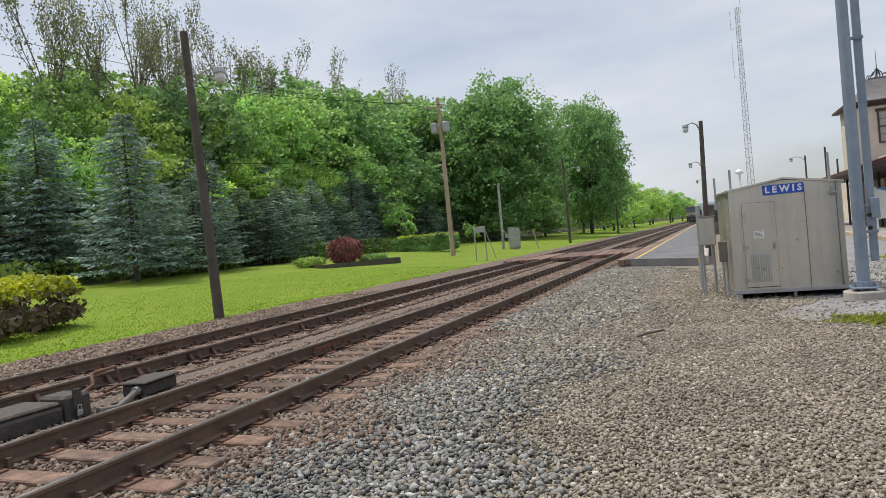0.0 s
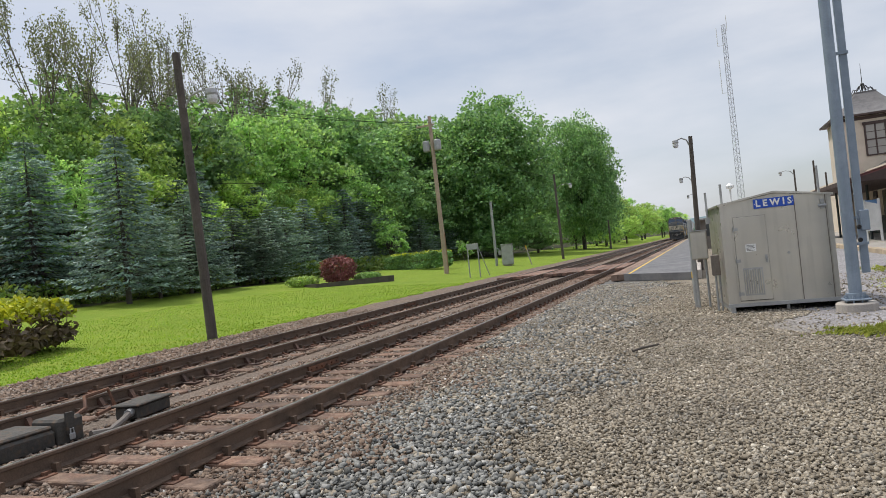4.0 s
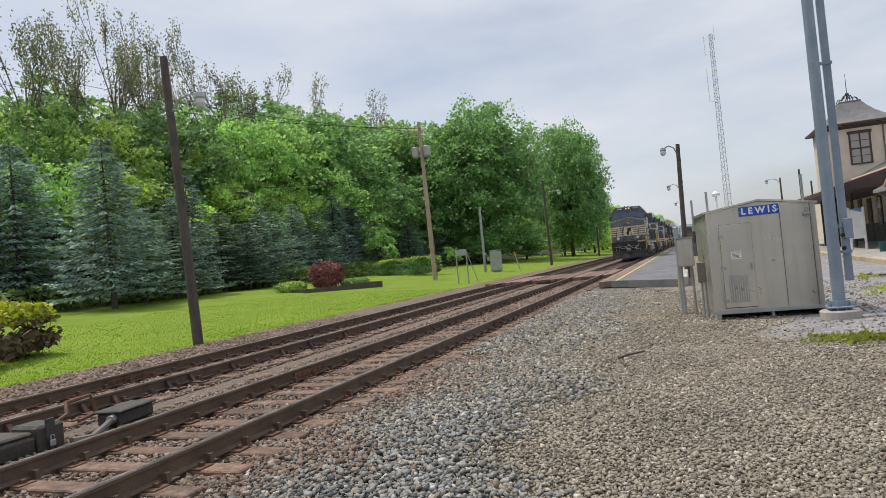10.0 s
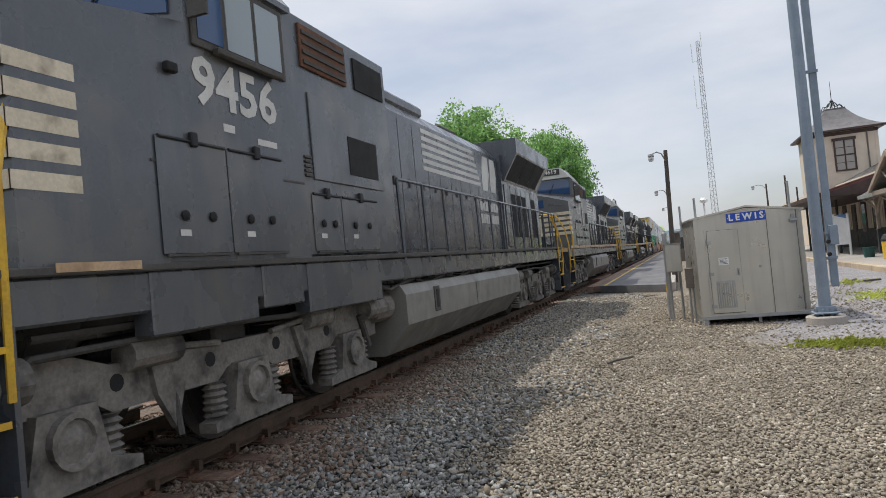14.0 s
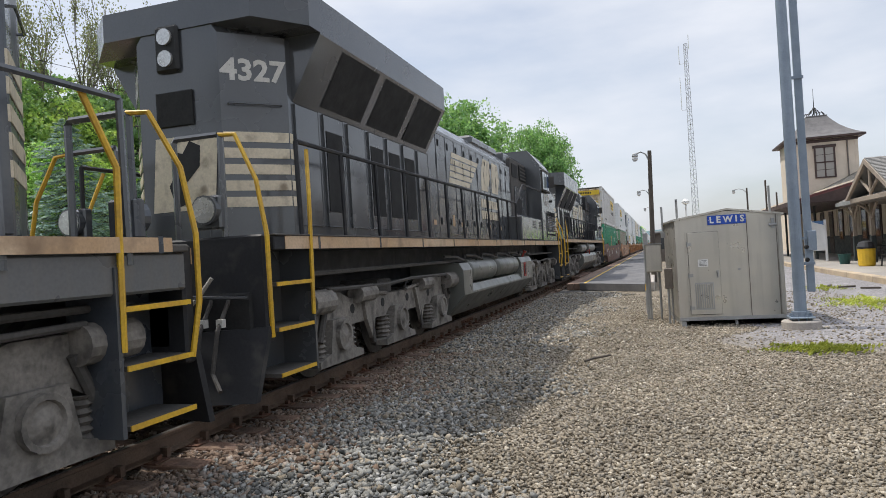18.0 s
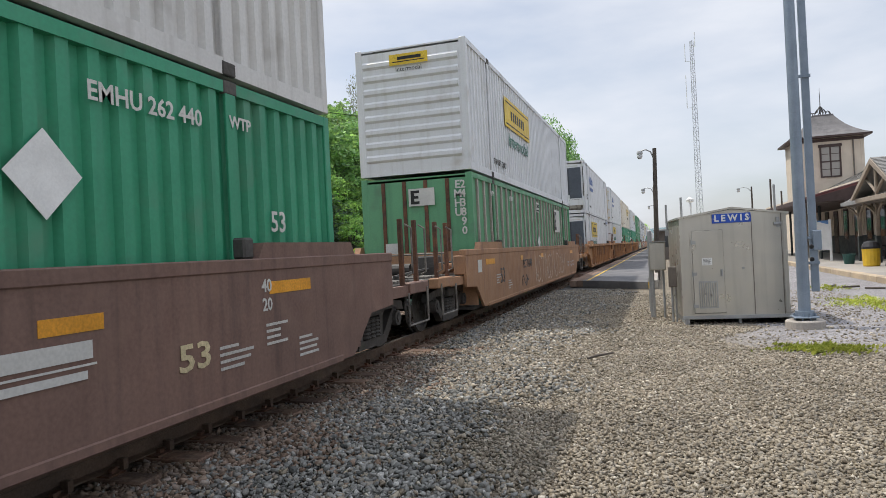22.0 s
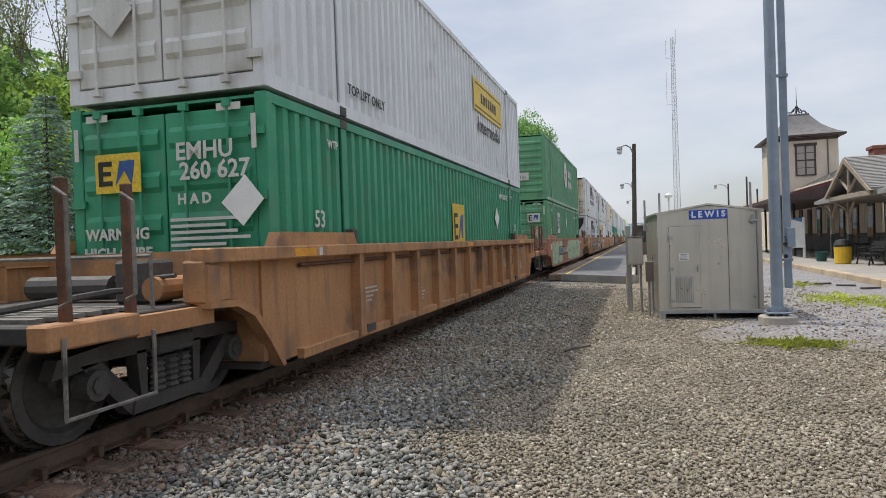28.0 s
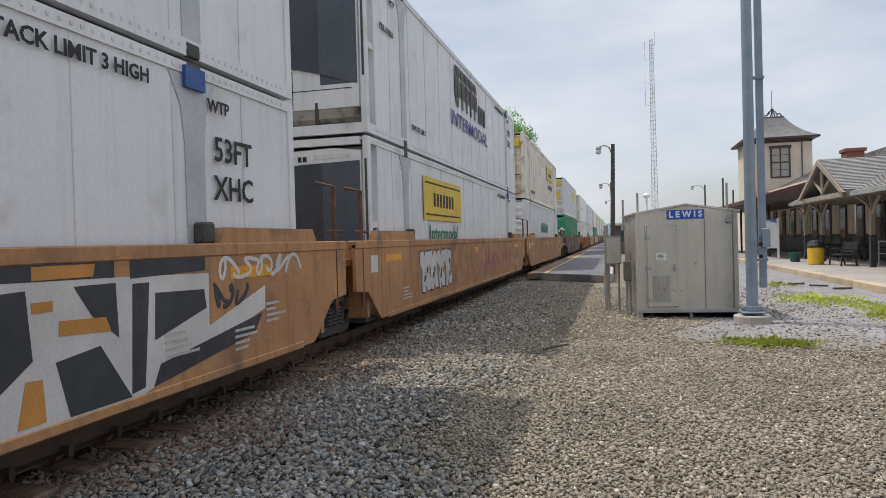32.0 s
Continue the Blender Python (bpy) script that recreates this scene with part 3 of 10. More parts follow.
def build_crossing():
    x = thing("timber_crossing", "worn brown timber plank crossing laid between the rails", "crossing")
    plank = mesh("plank", B().box(-0.115, 0.115, -3.0, 3.0, -0.16, 0, 0.015), surf("crossing_timber", (0.23, 0.13, 0.09), (0.16, 0.105, 0.08), 0.9, 0, 2, 40, 0.5, 0.3, rand=0.3))
    rg = random.Random(5)
    xs = [C1 + 0.93 + 0.25 * i for i in range(2)] + [C1 - 0.55 + 0.22 * i for i in range(6)] + [C1 - 0.95 - 0.25 * i for i in range(8)] + [C2 - 0.55 + 0.22 * i for i in range(6)] + [C2 - 0.95 - 0.25 * i for i in range(3)]
    for a in xs:
        o = new("plank", plank)
        o.parent, o.matrix_basis = x, pose(a, 37.5 + rg.uniform(-0.15, 0.15), -0.012 + rg.uniform(-0.012, 0.006), rg.uniform(-0.2, 0.2), 0, rg.uniform(-0.3, 0.3))


build_crossing()


def build_platform():
    p = thing("platform", "low grey asphalt platform with a timber edge along the track", "platform", kind="structure")
    part("asphalt", B().prism([(-2.98, 26.75), (-0.42, 24.3), (-0.42, 150), (-2.98, 150)], "z", -0.22, 0.05), M_ASPH, p, "worn grey asphalt surface")
    wood = surf("platform_timber", (0.25, 0.16, 0.115), (0.17, 0.12, 0.09), 0.9, 0, 2, 40, 0.5, 0.3, rand=0.3)
    for i in range(22):
        y = 26.9 + i * 4.9
        for k in range(2):
            part("timber", B().box(-3.52 + 0.265 * k, -3.27 + 0.265 * k, y, y + 4.86, -0.2, 0.045, 0.012), wood, p)
    part("yellow_line", B().box(-2.86, -2.76, 26.75, 150, 0.05, 0.054), M_YEL, p, "painted yellow safety line")
    # asphalt colour instead of concrete puts the train's shade into this kerb
    part("front_edge", B().prism([(-3.0, 26.68), (-0.4, 24.2), (-0.4, 24.32), (-3.0, 26.8)], "z", -0.2, 0.058), M_ASPH, p, "end kerb coloured dark for the train's shade")
    for i in range(8):
        part("kerb_stone", B().box(-0.41, -0.2, 24.4 + i * 4, 28.36 + i * 4, -0.2, 0.12, 0.02), M_CONC, p)
    q = thing("station_platform", "pale concrete station platform behind a tan kerb", "platform", kind="structure")
    part("paving", B().box(6.65, 24, -10, 120, -0.3, -0.01), surf("station_paving", (0.36, 0.33, 0.29), (0.29, 0.27, 0.245), 0.9, 0, 0.5, 50, 0.2, 0.15), q)
    for i in range(30):
        part("kerb_stone", B().box(6.38, 6.66, -6 + i * 3.05, -2.98 + i * 3.05, -0.32, 0.0, 0.025), M_KERB, q)


build_platform()

# ---------------------------------------------------------------- trackside things
M_SIGNAL = surf("blue_grey_mast_steel", (0.235, 0.285, 0.345), (0.19, 0.235, 0.29), 0.5, 0.3, 2.5, 50, 0.05, 0.1)


def build_shed():
    s = thing("equipment_shed", "small brushed aluminium trackside equipment shed on skids", "shed", pose(0.32, 13.8, -0.12, 0, 0, 4.5))
    W, D, E, P = 1.87, 2.45, 1.97, 2.1
    part("wall_panel", B().prism([(0, 0.06), (W, 0.06), (W, E), (W / 2, P), (0, E)], "y", 0, 0.05), M_ALU, s)
    part("wall_panel", B().prism([(0, 0.06), (W, 0.06), (W, E), (W / 2, P), (0, E)], "y", D - 0.05, D), M_ALU, s)
    for x in (0, W - 0.05):
        part("wall_panel", B().box(x, x + 0.05, 0.05, D - 0.05, 0.06, E), M_ALU, s)
    for a, b in (((-0.05, E - 0.01), (W / 2, P + 0.01)), ((W / 2, P + 0.01), (W + 0.05, E - 0.01))):
        part("roof_panel", B().prism([a, b, (b[0], b[1] + 0.035), (a[0], a[1] + 0.035)], "y", -0.04, D + 0.04), M_ALU, s)
    for x in (0.0, W - 0.04):
        part("corner_trim", B().box(x - 0.012, x + 0.05, -0.012, 0.0, 0.05, E), M_ALU, s)
        part("skid", B().box(x + 0.02, x + 0.1, 0, D, -0.08, 0.06), M_STEEL, s)
    part("skid", B().box(W / 2 + 0.05, W / 2 + 0.1, 0.05, D, -0.08, 0.06), M_STEEL, s)
    part("base_rail", B().box(-0.02, W + 0.02, -0.018, 0.03, 0.03, 0.1, 0.006), M_STEEL, s)
    d = part("door", B().box(0.2, 0.76, -0.03, 0.0, 0.15, 1.72, 0.006), M_ALU, s, "aluminium door with louvred vent")
    part("door_frame", B().box(0.165, 0.197, -0.016, 0, 0.12, 1.75).box(0.763, 0.795, -0.016, 0, 0.12, 1.75).box(0.197, 0.763, -0.016, 0, 1.724, 1.752), M_ALU, s)
    part("door_gap", B().box(0.19, 0.77, -0.012, -0.002, 0.14, 1.732), M_DARK, s)
    for z in (0.28, 0.9, 1.5):
        part("hinge", B().rod((0.19, -0.035, z - 0.05), (0.19, -0.035, z + 0.05), 0.012).box(0.19, 0.27, -0.038, -0.03, z - 0.03, z + 0.03), M_STEEL, d)
    part("handle", B().box(0.69, 0.73, -0.04, -0.03, 0.84, 0.98).rod((0.71, -0.04, 0.93), (0.71, -0.075, 0.93), 0.012).rod((0.71, -0.075, 0.93), (0.71, -0.075, 0.85), 0.012), M_STEEL, d, "steel lever handle")
    part("vent_back", B().box(0.29, 0.63, -0.033, -0.0301, 0.24, 0.76), M_STEEL, d)
    v = B()
    for i in range(8):
        v.box(0.305 + i * 0.04, 0.327 + i * 0.04, -0.044, -0.03, 0.27, 0.73, 0.004)
    part("vent_louvre", v, M_ALU, d)
    n = part("notice", B().box(0.37, 0.55, -0.034, -0.03, 1.06, 1.2), M_WHITE, d, "small white notice with unreadable print")
    bars = B()
    for i in range(5):
        bars.box(0.39, 0.53 - 0.02 * (i % 2), -0.036, -0.0341, 1.08 + i * 0.023, 1.087 + i * 0.023)
    part("print", bars, M_DARK, n)
    for x in (1.27, 1.78):
        part("seam", B().box(x, x + 0.012, -0.008, 0, 0.1, 1.98), M_BROWN, s)
    part("side_cover", B().box(1.8, 1.865, -0.02, 0, 0.12, 1.3, 0.004), M_ALU, s)
    part("lock", B().rod((1.1, -0.02, 0.98), (1.1, 0, 0.98), 0.025), M_STEEL, s)
    sg = part("name_sign", B().box(0.585, 1.27, -0.028, -0.002, 1.845, 2.02, 0.004), M_BLUE, s, "blue enamel sign reading LEWIS in white")
    lettering("L E W I S", 0.165, on(FRONT, 0.928, -0.0305, 1.932), M_WHITE, sg, "letters", 0.97, 0.006)
    for x in (0.605, 1.25):
        part("screw", B().rod((x, -0.034, 1.93), (x, -0.028, 1.93), 0.008), M_WHITE, sg)
    for x, y, h in ((0.06, 0.15, 0.42), (-0.12, 1.3, 0.35), (1.72, 0.1, 0.55)):
        part("conduit", B().rod((x, y, E - 0.25), (x, y, E + h), 0.022).box(x - 0.04, x + 0.04, y - 0.04, y + 0.04, E - 0.3, E - 0.18), M_STEEL, s)
    part("antenna", B().rod((0.24, 0.18, E - 0.1), (0.24, 0.18, E + 0.33), 0.018).lathe([(0.02, 0.31), (0.07, 0.33), (0.075, 0.37), (0.03, 0.42)], 12, pose(0.24, 0.18, E)), M_WHITE, s, "white dome antenna")
    part("bracket", B().box(1.7, 1.76, -0.03, 0.02, 1.72, 1.9).rod((1.66, -0.02, 1.78), (1.79, -0.02, 1.78), 0.03), M_STEEL, s)

    m = thing("meter_box", "grey electric meter cabinet on a steel post beside the shed", "cabinet", pose(0.02, 15.1, -0.2))
    part("box", B().box(-0.3, 0.02, -0.12, 0.12, 1.03, 1.62, 0.012), M_ALU, m)
    part("lid", B().box(-0.29, 0.01, -0.135, -0.12, 1.05, 1.59, 0.004), M_ALU, m)
    part("rain_hood", B().box(-0.32, 0.04, -0.14, 0.13, 1.62, 1.64), M_STEEL, m)
    part("post", B().rod((-0.25, 0.02, 0), (-0.25, 0.02, 1.04), 0.025).rod((-0.04, 0.02, 0), (-0.04, 0.02, 1.04), 0.025), M_STEEL, m)
    b = thing("switch_box", "small brown switch box with conduits down to the gravel", "cabinet", pose(0.16, 14.3, -0.2))
    part("box", B().box(-0.09, 0.07, -0.09, 0.07, 0.72, 1.12, 0.01), M_BROWN, b)
    part("conduit", B().tube([(-0.03, 0, 0), (-0.03, 0, 0.72)], 0.022).tube([(0.04, 0.02, 0), (0.04, 0.02, 0.72)], 0.018), M_STEEL, b)
    p = thing("steel_post", "slim galvanised steel post standing in gravel", "post", pose(-0.27, 15.3, -0.2))
    part("post", B().rod((0, 0, 0), (0, 0, 1.85), 0.05, 12).lathe([(0.052, 1.85), (0.05, 1.87), (0.02, 1.89)], 12), M_STEEL, p, smooth=False)
    p = thing("marker_post", "short steel marker post with yellow band", "post", pose(-0.32, 16.6, -0.2))
    part("post", B().rod((0, 0, 0), (0, 0, 0.8), 0.04, 8), M_STEEL, p)
    part("band", B().rod((0, 0, 0.55), (0, 0, 0.7), 0.042, 8), M_YEL, p)


build_shed()


def build_signal_mast():
    s = thing("signal_mast", "tall blue-grey steel signal mast bolted to a concrete footing", "mast", pose(2.3, 13.25, -0.2))
    part("footing", B().lathe([(0.32, 0), (0.32, 0.12), (0.3, 0.14)], 20), M_CONC, s, "round concrete footing")
    part("base_plate", B().box(-0.2, 0.2, -0.2, 0.2, 0.18, 0.21, 0.01), M_SIGNAL, s)
    for a in range(8):
        x, y = 0.165 * math.cos(a * math.pi / 4 + 0.39), 0.165 * math.sin(a * math.pi / 4 + 0.39)
        part("bolt", B().rod((x, y, 0.14), (x, y, 0.26), 0.014, 6).rod((x, y, 0.21), (x, y, 0.235), 0.026, 6), M_SIGNAL, s)
    part("pole", B().rod((0, 0, 0.21), (0.005, 0, 9.6), 0.1, 20, 0.08).rod((0, 0, 0.21), (0, 0, 0.3), 0.15, 20), M_SIGNAL, s, smooth=False)
    part("ladder_cover", B().box(0.16, 0.285, 0.12, 0.2, 0.62, 9.5, 0.01), M_SIGNAL, s, "flat galvanised channel beside the pole")
    for z in (1.1, 1.55, 4.4):
        part("bracket", B().box(-0.05, 0.3, 0.09, 0.13, z, z + 0.05), M_SIGNAL, s)
    for z in (1.2, 1.42):
        part("knob", B().lathe([(0.03, 0), (0.04, 0.02), (0.03, 0.06)], 10, pose(0.13, -0.14, z, 90)), M_DARK, s)
    part("junction_box", B().box(0.2, 0.34, 0.06, 0.18, 1.35, 1.7, 0.01), M_SIGNAL, s)


build_signal_mast()


M_MASTGREY = surf("pale_mast_paint", (0.5, 0.51, 0.53), (0.42, 0.43, 0.45), 0.6)


def build_radio_mast():
    s = thing("radio_mast", "tall slender steel lattice radio mast with whip antennas", "mast", pose(6.4, 119, -0.3))
    H, R = 34.5, 0.42
    def leg(k, z):
        r = R * (1.5 - 0.75 * z / H)
        a = k * 2.094 + 0.5
        return Vector((r * math.cos(a), r * math.sin(a), z))
    for k in range(3):
        part("leg", B().rod(leg(k, 0), leg(k, H), 0.045, 5), M_MASTGREY, s)
    br = B()
    n = 46
    for i in range(n):
        z0, z1 = H * i / n, H * (i + 1) / n
        for k in range(3):
            br.rod(leg(k, z0), leg((k + 1) % 3, z1), 0.024, 4, caps=False)
            br.rod(leg(k, z1), leg((k + 1) % 3, z1), 0.02, 4, caps=False)
    part("bracing", br, M_MASTGREY, s)
    for z, x, h in ((31.2, -1.1, 3.0), (23.5, -1.15, 5.5), (33.5, 0.5, 2.4)):
        part("antenna", B().rod((x, 0, z), (x, 0, z + h), 0.06, 5).rod((x, 0, z), (-0.2, 0, z), 0.04, 4), M_WHITE, s)


build_radio_mast()


def lamp_post(x, y, h, reach, pole_mat, r, label, lean=0.0, head=1.0):
    s = thing("lamp_post", label, "lamp post", pose(x, y, gz(x, y) - 0.02, 0, lean, 0), "lamp posts")
    part("pole", B().rod((0, 0, 0), (0, 0, h), r, 12, r * 0.72), pole_mat, s)
    z = h - 0.25 if reach < 0 else h - 1.5
    d = reach / abs(reach)
    pts = [(0, 0, z - 0.25), (reach * 0.3, 0, z + 0.12), (reach * 0.65, 0, z + 0.22), (reach, 0, z + 0.16)]
    part("arm", B().tube(pts, 0.03), M_STEEL, s)
    part("luminaire", B().lathe([(0.05, 0.1), (0.13, 0.06), (0.15, -0.05), (0.13, -0.1)], 14, Matrix.Translation((reach + 0.05 * d, 0, z + 0.1)) @ Matrix.Scale(head, 4)), M_STEEL, s, "grey metal lamp hood")
    part("globe", B().lathe([(0.13, -0.1), (0.135, -0.2), (0.1, -0.29), (0.03, -0.32)], 14, Matrix.Translation((reach + 0.05 * d, 0, z + 0.1)) @ Matrix.Scale(head, 4)), M_LAMP, s, "pale ribbed glass globe")
    return s


lamp_post(-13.65, 15.9, 8.55, 1.05, M_POLE, 0.15, "leaning dark timber lamp post standing on the lawn", -2.2, 1.15)
lamp_post(-0.24, 30.0, 5.6, -0.55, M_POLE, 0.115, "dark timber platform lamp post with curved arm", 1.4, 0.85)
lamp_post(-0.25, 55.0, 5.9, -0.75, M_POLE, 0.12, "dark timber platform lamp post with curved arm", -1)
lamp_post(-0.25, 84.0, 6.0, -0.75, M_POLE, 0.12, "dark timber platform lamp post with curved arm", -1)
lamp_post(-15.3, 77.9, 9.9, 1.7, M_POLE, 0.16, "dark timber lamp post standing beside the far lawn", -0.6, 1.4)
part_pole = thing("timber_post", "plain dark timber post beside the track", "post", pose(-15.3, 122, -0.25))
part("pole", B().rod((0, 0, 0), (0, 0, 5.2), 0.16, 10, 0.13), M_POLE, part_pole)


def build_utility_pole():
    s = thing("utility_pole", "tall weathered timber utility pole with crossarm and transformers", "utility pole", pose(-19.9, 51.8, 0.0, 0, -0.6, 0))
    part("pole", B().rod((0, 0, 0), (0, 0, 13.1), 0.2, 12, 0.14), M_POLE2, s)
    part("crossarm", B().box(-1.25, 0.35, -0.06, 0.06, 12.3, 12.44, 0.01), M_POLE2, s)
    for x in (-1.15, -0.6, 0.25):
        part("insulator", B().lathe([(0.02, 12.44), (0.05, 12.5), (0.05, 12.56), (0.02, 12.62)], 8, pose(x, 0, 0)), M_WHITE, s)
    for x in (-0.5, 0.5):
        t = part("transformer", B().lathe([(0.27, 10.2), (0.29, 10.3), (0.29, 11.0), (0.24, 11.08)], 14, pose(x, -0.1, 0)), M_STEEL, s, "grey transformer can")
        part("bushing", B().rod((x, -0.1, 11.05), (x, -0.1, 11.3), 0.04), M_BROWN, t)
    part("bracket", B().box(-0.6, 0.6, -0.05, 0.05, 10.6, 10.68), M_STEEL, s)
    part("cable_guard", B().box(0.12, 0.22, -0.05, 0.05, 0.2, 3.4), surf("pole_guard", (0.33, 0.2, 0.12), None, 0.8), s)
    w = thing("overhead_wire", "thin black overhead wire sagging between poles and trees", "cable")
    def sag(a, b, d, n=14):
        a, b = Vector(a), Vector(b)
        return [a.lerp(b, i / n) - Vector((0, 0, d * 4 * (i / n) * (1 - i / n))) for i in range(n + 1)]
    part("strand", B().tube(sag((-19.9, 51.8, 9.3), (-46, 38, 11.5), 1.6), 0.02, 4), M_DARK, w)
    part("strand", B().tube(sag((-21, 51.8, 12.5), (-52, 30, 21.0), 1.0), 0.018, 4), M_DARK, w)
    part("strand", B().tube(sag((-19.7, 51.8, 12.5), (-52, 30, 19.5), 1.2), 0.018, 4), M_DARK, w)
    part("strand", B().tube(sag((-19.9, 51.8, 11.8), (-15.3, 77.9, 9.2), 0.6), 0.018, 4), M_DARK, w)


build_utility_pole()


def build_lawn_things():
    p = thing("steel_pole", "slim pale grey steel pole on the lawn", "post", pose(-19.2, 64.0, 0.0))
    part("pole", B().rod((0, 0, 0), (0, 0, 6.3), 0.14, 10, 0.12).rod((0, 0, 6.3), (0, 0, 6.38), 0.16, 10), M_STEEL, p)
    c = thing("relay_cabinet", "pale grey steel relay cabinet on a low base", "cabinet", pose(-17.9, 63.6, -0.1, 0, 0, 12))
    part("body", B().box(-0.55, 0.55, -0.4, 0.4, 0.12, 2.1, 0.03), M_STEEL, c)
    part("door", B().box(-0.5, 0.5, -0.425, -0.4, 0.2, 2.02, 0.01), M_STEEL, c)
    part("roof_lip", B().box(-0.6, 0.6, -0.46, 0.45, 2.1, 2.15, 0.01), M_STEEL, c)
    part("base", B().box(-0.4, 0.4, -0.3, 0.3, -0.05, 0.12), M_CONC, c)
    part("side_box", B().box(-0.85, -0.55, -0.2, 0.2, 1.15, 1.55, 0.02), M_STEEL, c)
    part("conduit", B().tube([(-0.7, 0, 1.55), (-0.9, 0, 1.8), (-1.2, 0.2, 1.95)], 0.04), M_STEEL, c)
    h = thing("sign_frame", "pale metal two-legged frame carrying a small board", "sign", pose(-15.1, 44.8, -0.26))
    for x in (-0.38, 0.38):
        part("leg", B().rod((x, 0, 0), (x, 0, 2.4), 0.045, 8), M_STEEL, h)
    part("board", B().box(-0.42, 0.42, -0.05, -0.02, 1.98, 2.4, 0.006), M_STEEL, h)
    part("brace", B().rod((0.4, 0, 2.2), (0.95, 0.4, 0.05), 0.03, 6), M_STEEL, h)
    k = thing("guy_guard", "leaning yellow plastic guy wire guard on the lawn", "guard", pose(-15.9, 63.5, -0.2))
    part("guard", B().rod((0.35, 0, 0), (-0.1, 0, 1.9), 0.05, 8), M_CONC, k)
    part("upper_guard", B().rod((-0.02, 0, 1.5), (-0.1, 0, 1.92), 0.06, 8), M_YEL, k)
    b = thing("flower_bed", "raised flower bed edged with dark timber planks", "flower bed", pose(-23.5, 41.5, 0.22, 0, 0, 57))
    part("edging", B().box(-3.0, 3.0, -1.5, -1.38, -0.3, 0.28).box(-3.0, -2.88, -1.38, 1.6, -0.3, 0.28).box(2.88, 3.0, -1.38, 1.6, -0.3, 0.28), M_POLE, b)
    part("soil", B().box(-2.88, 2.88, -1.38, 1.6, -0.3, 0.2), surf("garden_soil", (0.06, 0.045, 0.03), None, 0.95), b)


build_lawn_things()


def build_switch_machine():
    grey = surf("grimy_grey_iron", (0.065, 0.06, 0.052), (0.045, 0.042, 0.038), 0.75, 0.2, 5, 60, 0.2, 0.2, (0.11, 0.075, 0.05), 0.4)
    s = thing("switch_machine", "grimy grey cast iron switch machine with padlock between the tracks", "switch machine", pose(-7.15, 5.2, -0.23))
    part("case", B().box(-0.32, 0.3, -0.85, 0.12, 0, 0.2, 0.03), grey, s)
    part("cover", B().box(-0.3, 0.28, -0.82, 0.1, 0.2, 0.25, 0.02), grey, s)
    part("end_case", B().box(-0.1, 0.34, 0.12, 0.45, 0, 0.3, 0.03), grey, s)
    part("hasp", B().box(0.34, 0.37, 0.2, 0.3, 0.12, 0.36), grey, s)
    part("padlock", B().box(0.375, 0.4, 0.21, 0.28, 0.06, 0.13, 0.008).tube([(0.388, 0.225, 0.13), (0.388, 0.225, 0.18), (0.388, 0.265, 0.18), (0.388, 0.265, 0.13)], 0.008), M_STEEL, s, "bright steel padlock")
    part("throw_lever", B().tube([(0.1, 0.45, 0.22), (0.02, 0.75, 0.28), (-0.1, 0.85, 0.4), (-0.1, 1.2, 0.42), (-0.02, 1.22, 0.2), (0.08, 0.85, 0.18)], 0.025), M_RUST, s)
    j = thing("junction_box", "grey iron junction box on the ballast with a flexible conduit", "junction box", pose(-7.0, 6.65, -0.2, 0, 0, 8))
    part("body", B().box(-0.14, 0.2, -0.3, 0.35, 0, 0.16, 0.02), grey, j)
    part("lid", B().box(-0.17, 0.23, -0.33, 0.38, 0.16, 0.19, 0.012), grey, j)
    part("conduit", B().tube([(0.1, -0.3, 0.1), (0.15, -0.5, 0.06), (0.2, -0.8, 0.0), (0.15, -1.05, 0.03)], 0.04, 8), M_BROWN, j)
    part("coupling", B().rod((0.1, -0.3, 0.1), (0.11, -0.38, 0.09), 0.055, 8), M_STEEL, j)


build_switch_machine()


def build_litter():
    s = thing("dead_stick", "short dark weathered stick lying on the gravel", "stick", pose(-0.92, 9.85, -0.165))
    part("wood", B().tube([(-0.17, -0.22, 0.02), (-0.06, -0.06, 0.035), (0.05, 0.1, 0.03), (0.15, 0.2, 0.035)], 0.016), M_POLE, s)
    for x, y, r in ((5.2, 22.5, 20), (5.6, 21.7, -30), (4.9, 23.2, 70), (5.9, 20.6, 10)):
        d = thing("wood_scrap", "dark splintered wood scrap lying on gravel", "scrap", pose(x, y, -0.19, 0, 0, r), "scraps by the kerb")
        part("wood", B().box(-0.25, 0.25, -0.04, 0.04, 0, 0.05, 0.01), M_POLE, d)


build_litter()

# ---------------------------------------------------------------- plants
L_MID = leafy("broad_leaves", (0.08, 0.165, 0.05), (0.215, 0.335, 0.11), (0.14, 0.242, 0.076), 0.5)
L_DEEP = leafy("deep_green_leaves", (0.06, 0.132, 0.052), (0.17, 0.28, 0.108), (0.108, 0.2, 0.075), 0.45)
L_LIGHT = leafy("light_green_leaves", (0.13, 0.22, 0.052), (0.295, 0.4, 0.118), (0.205, 0.305, 0.08), 0.52)
L_SPRING = leafy("thin_spring_leaves", (0.085, 0.1, 0.05), (0.17, 0.19, 0.09), (0.12, 0.14, 0.066), 0.3)
L_SPRUCE = leafy("blue_green_needles", (0.075, 0.13, 0.115), (0.25, 0.335, 0.305), (0.148, 0.22, 0.196), 0.25)
L_SPRUCE2 = leafy("green_needles", (0.068, 0.118, 0.088), (0.2, 0.275, 0.212), (0.124, 0.19, 0.142), 0.25)
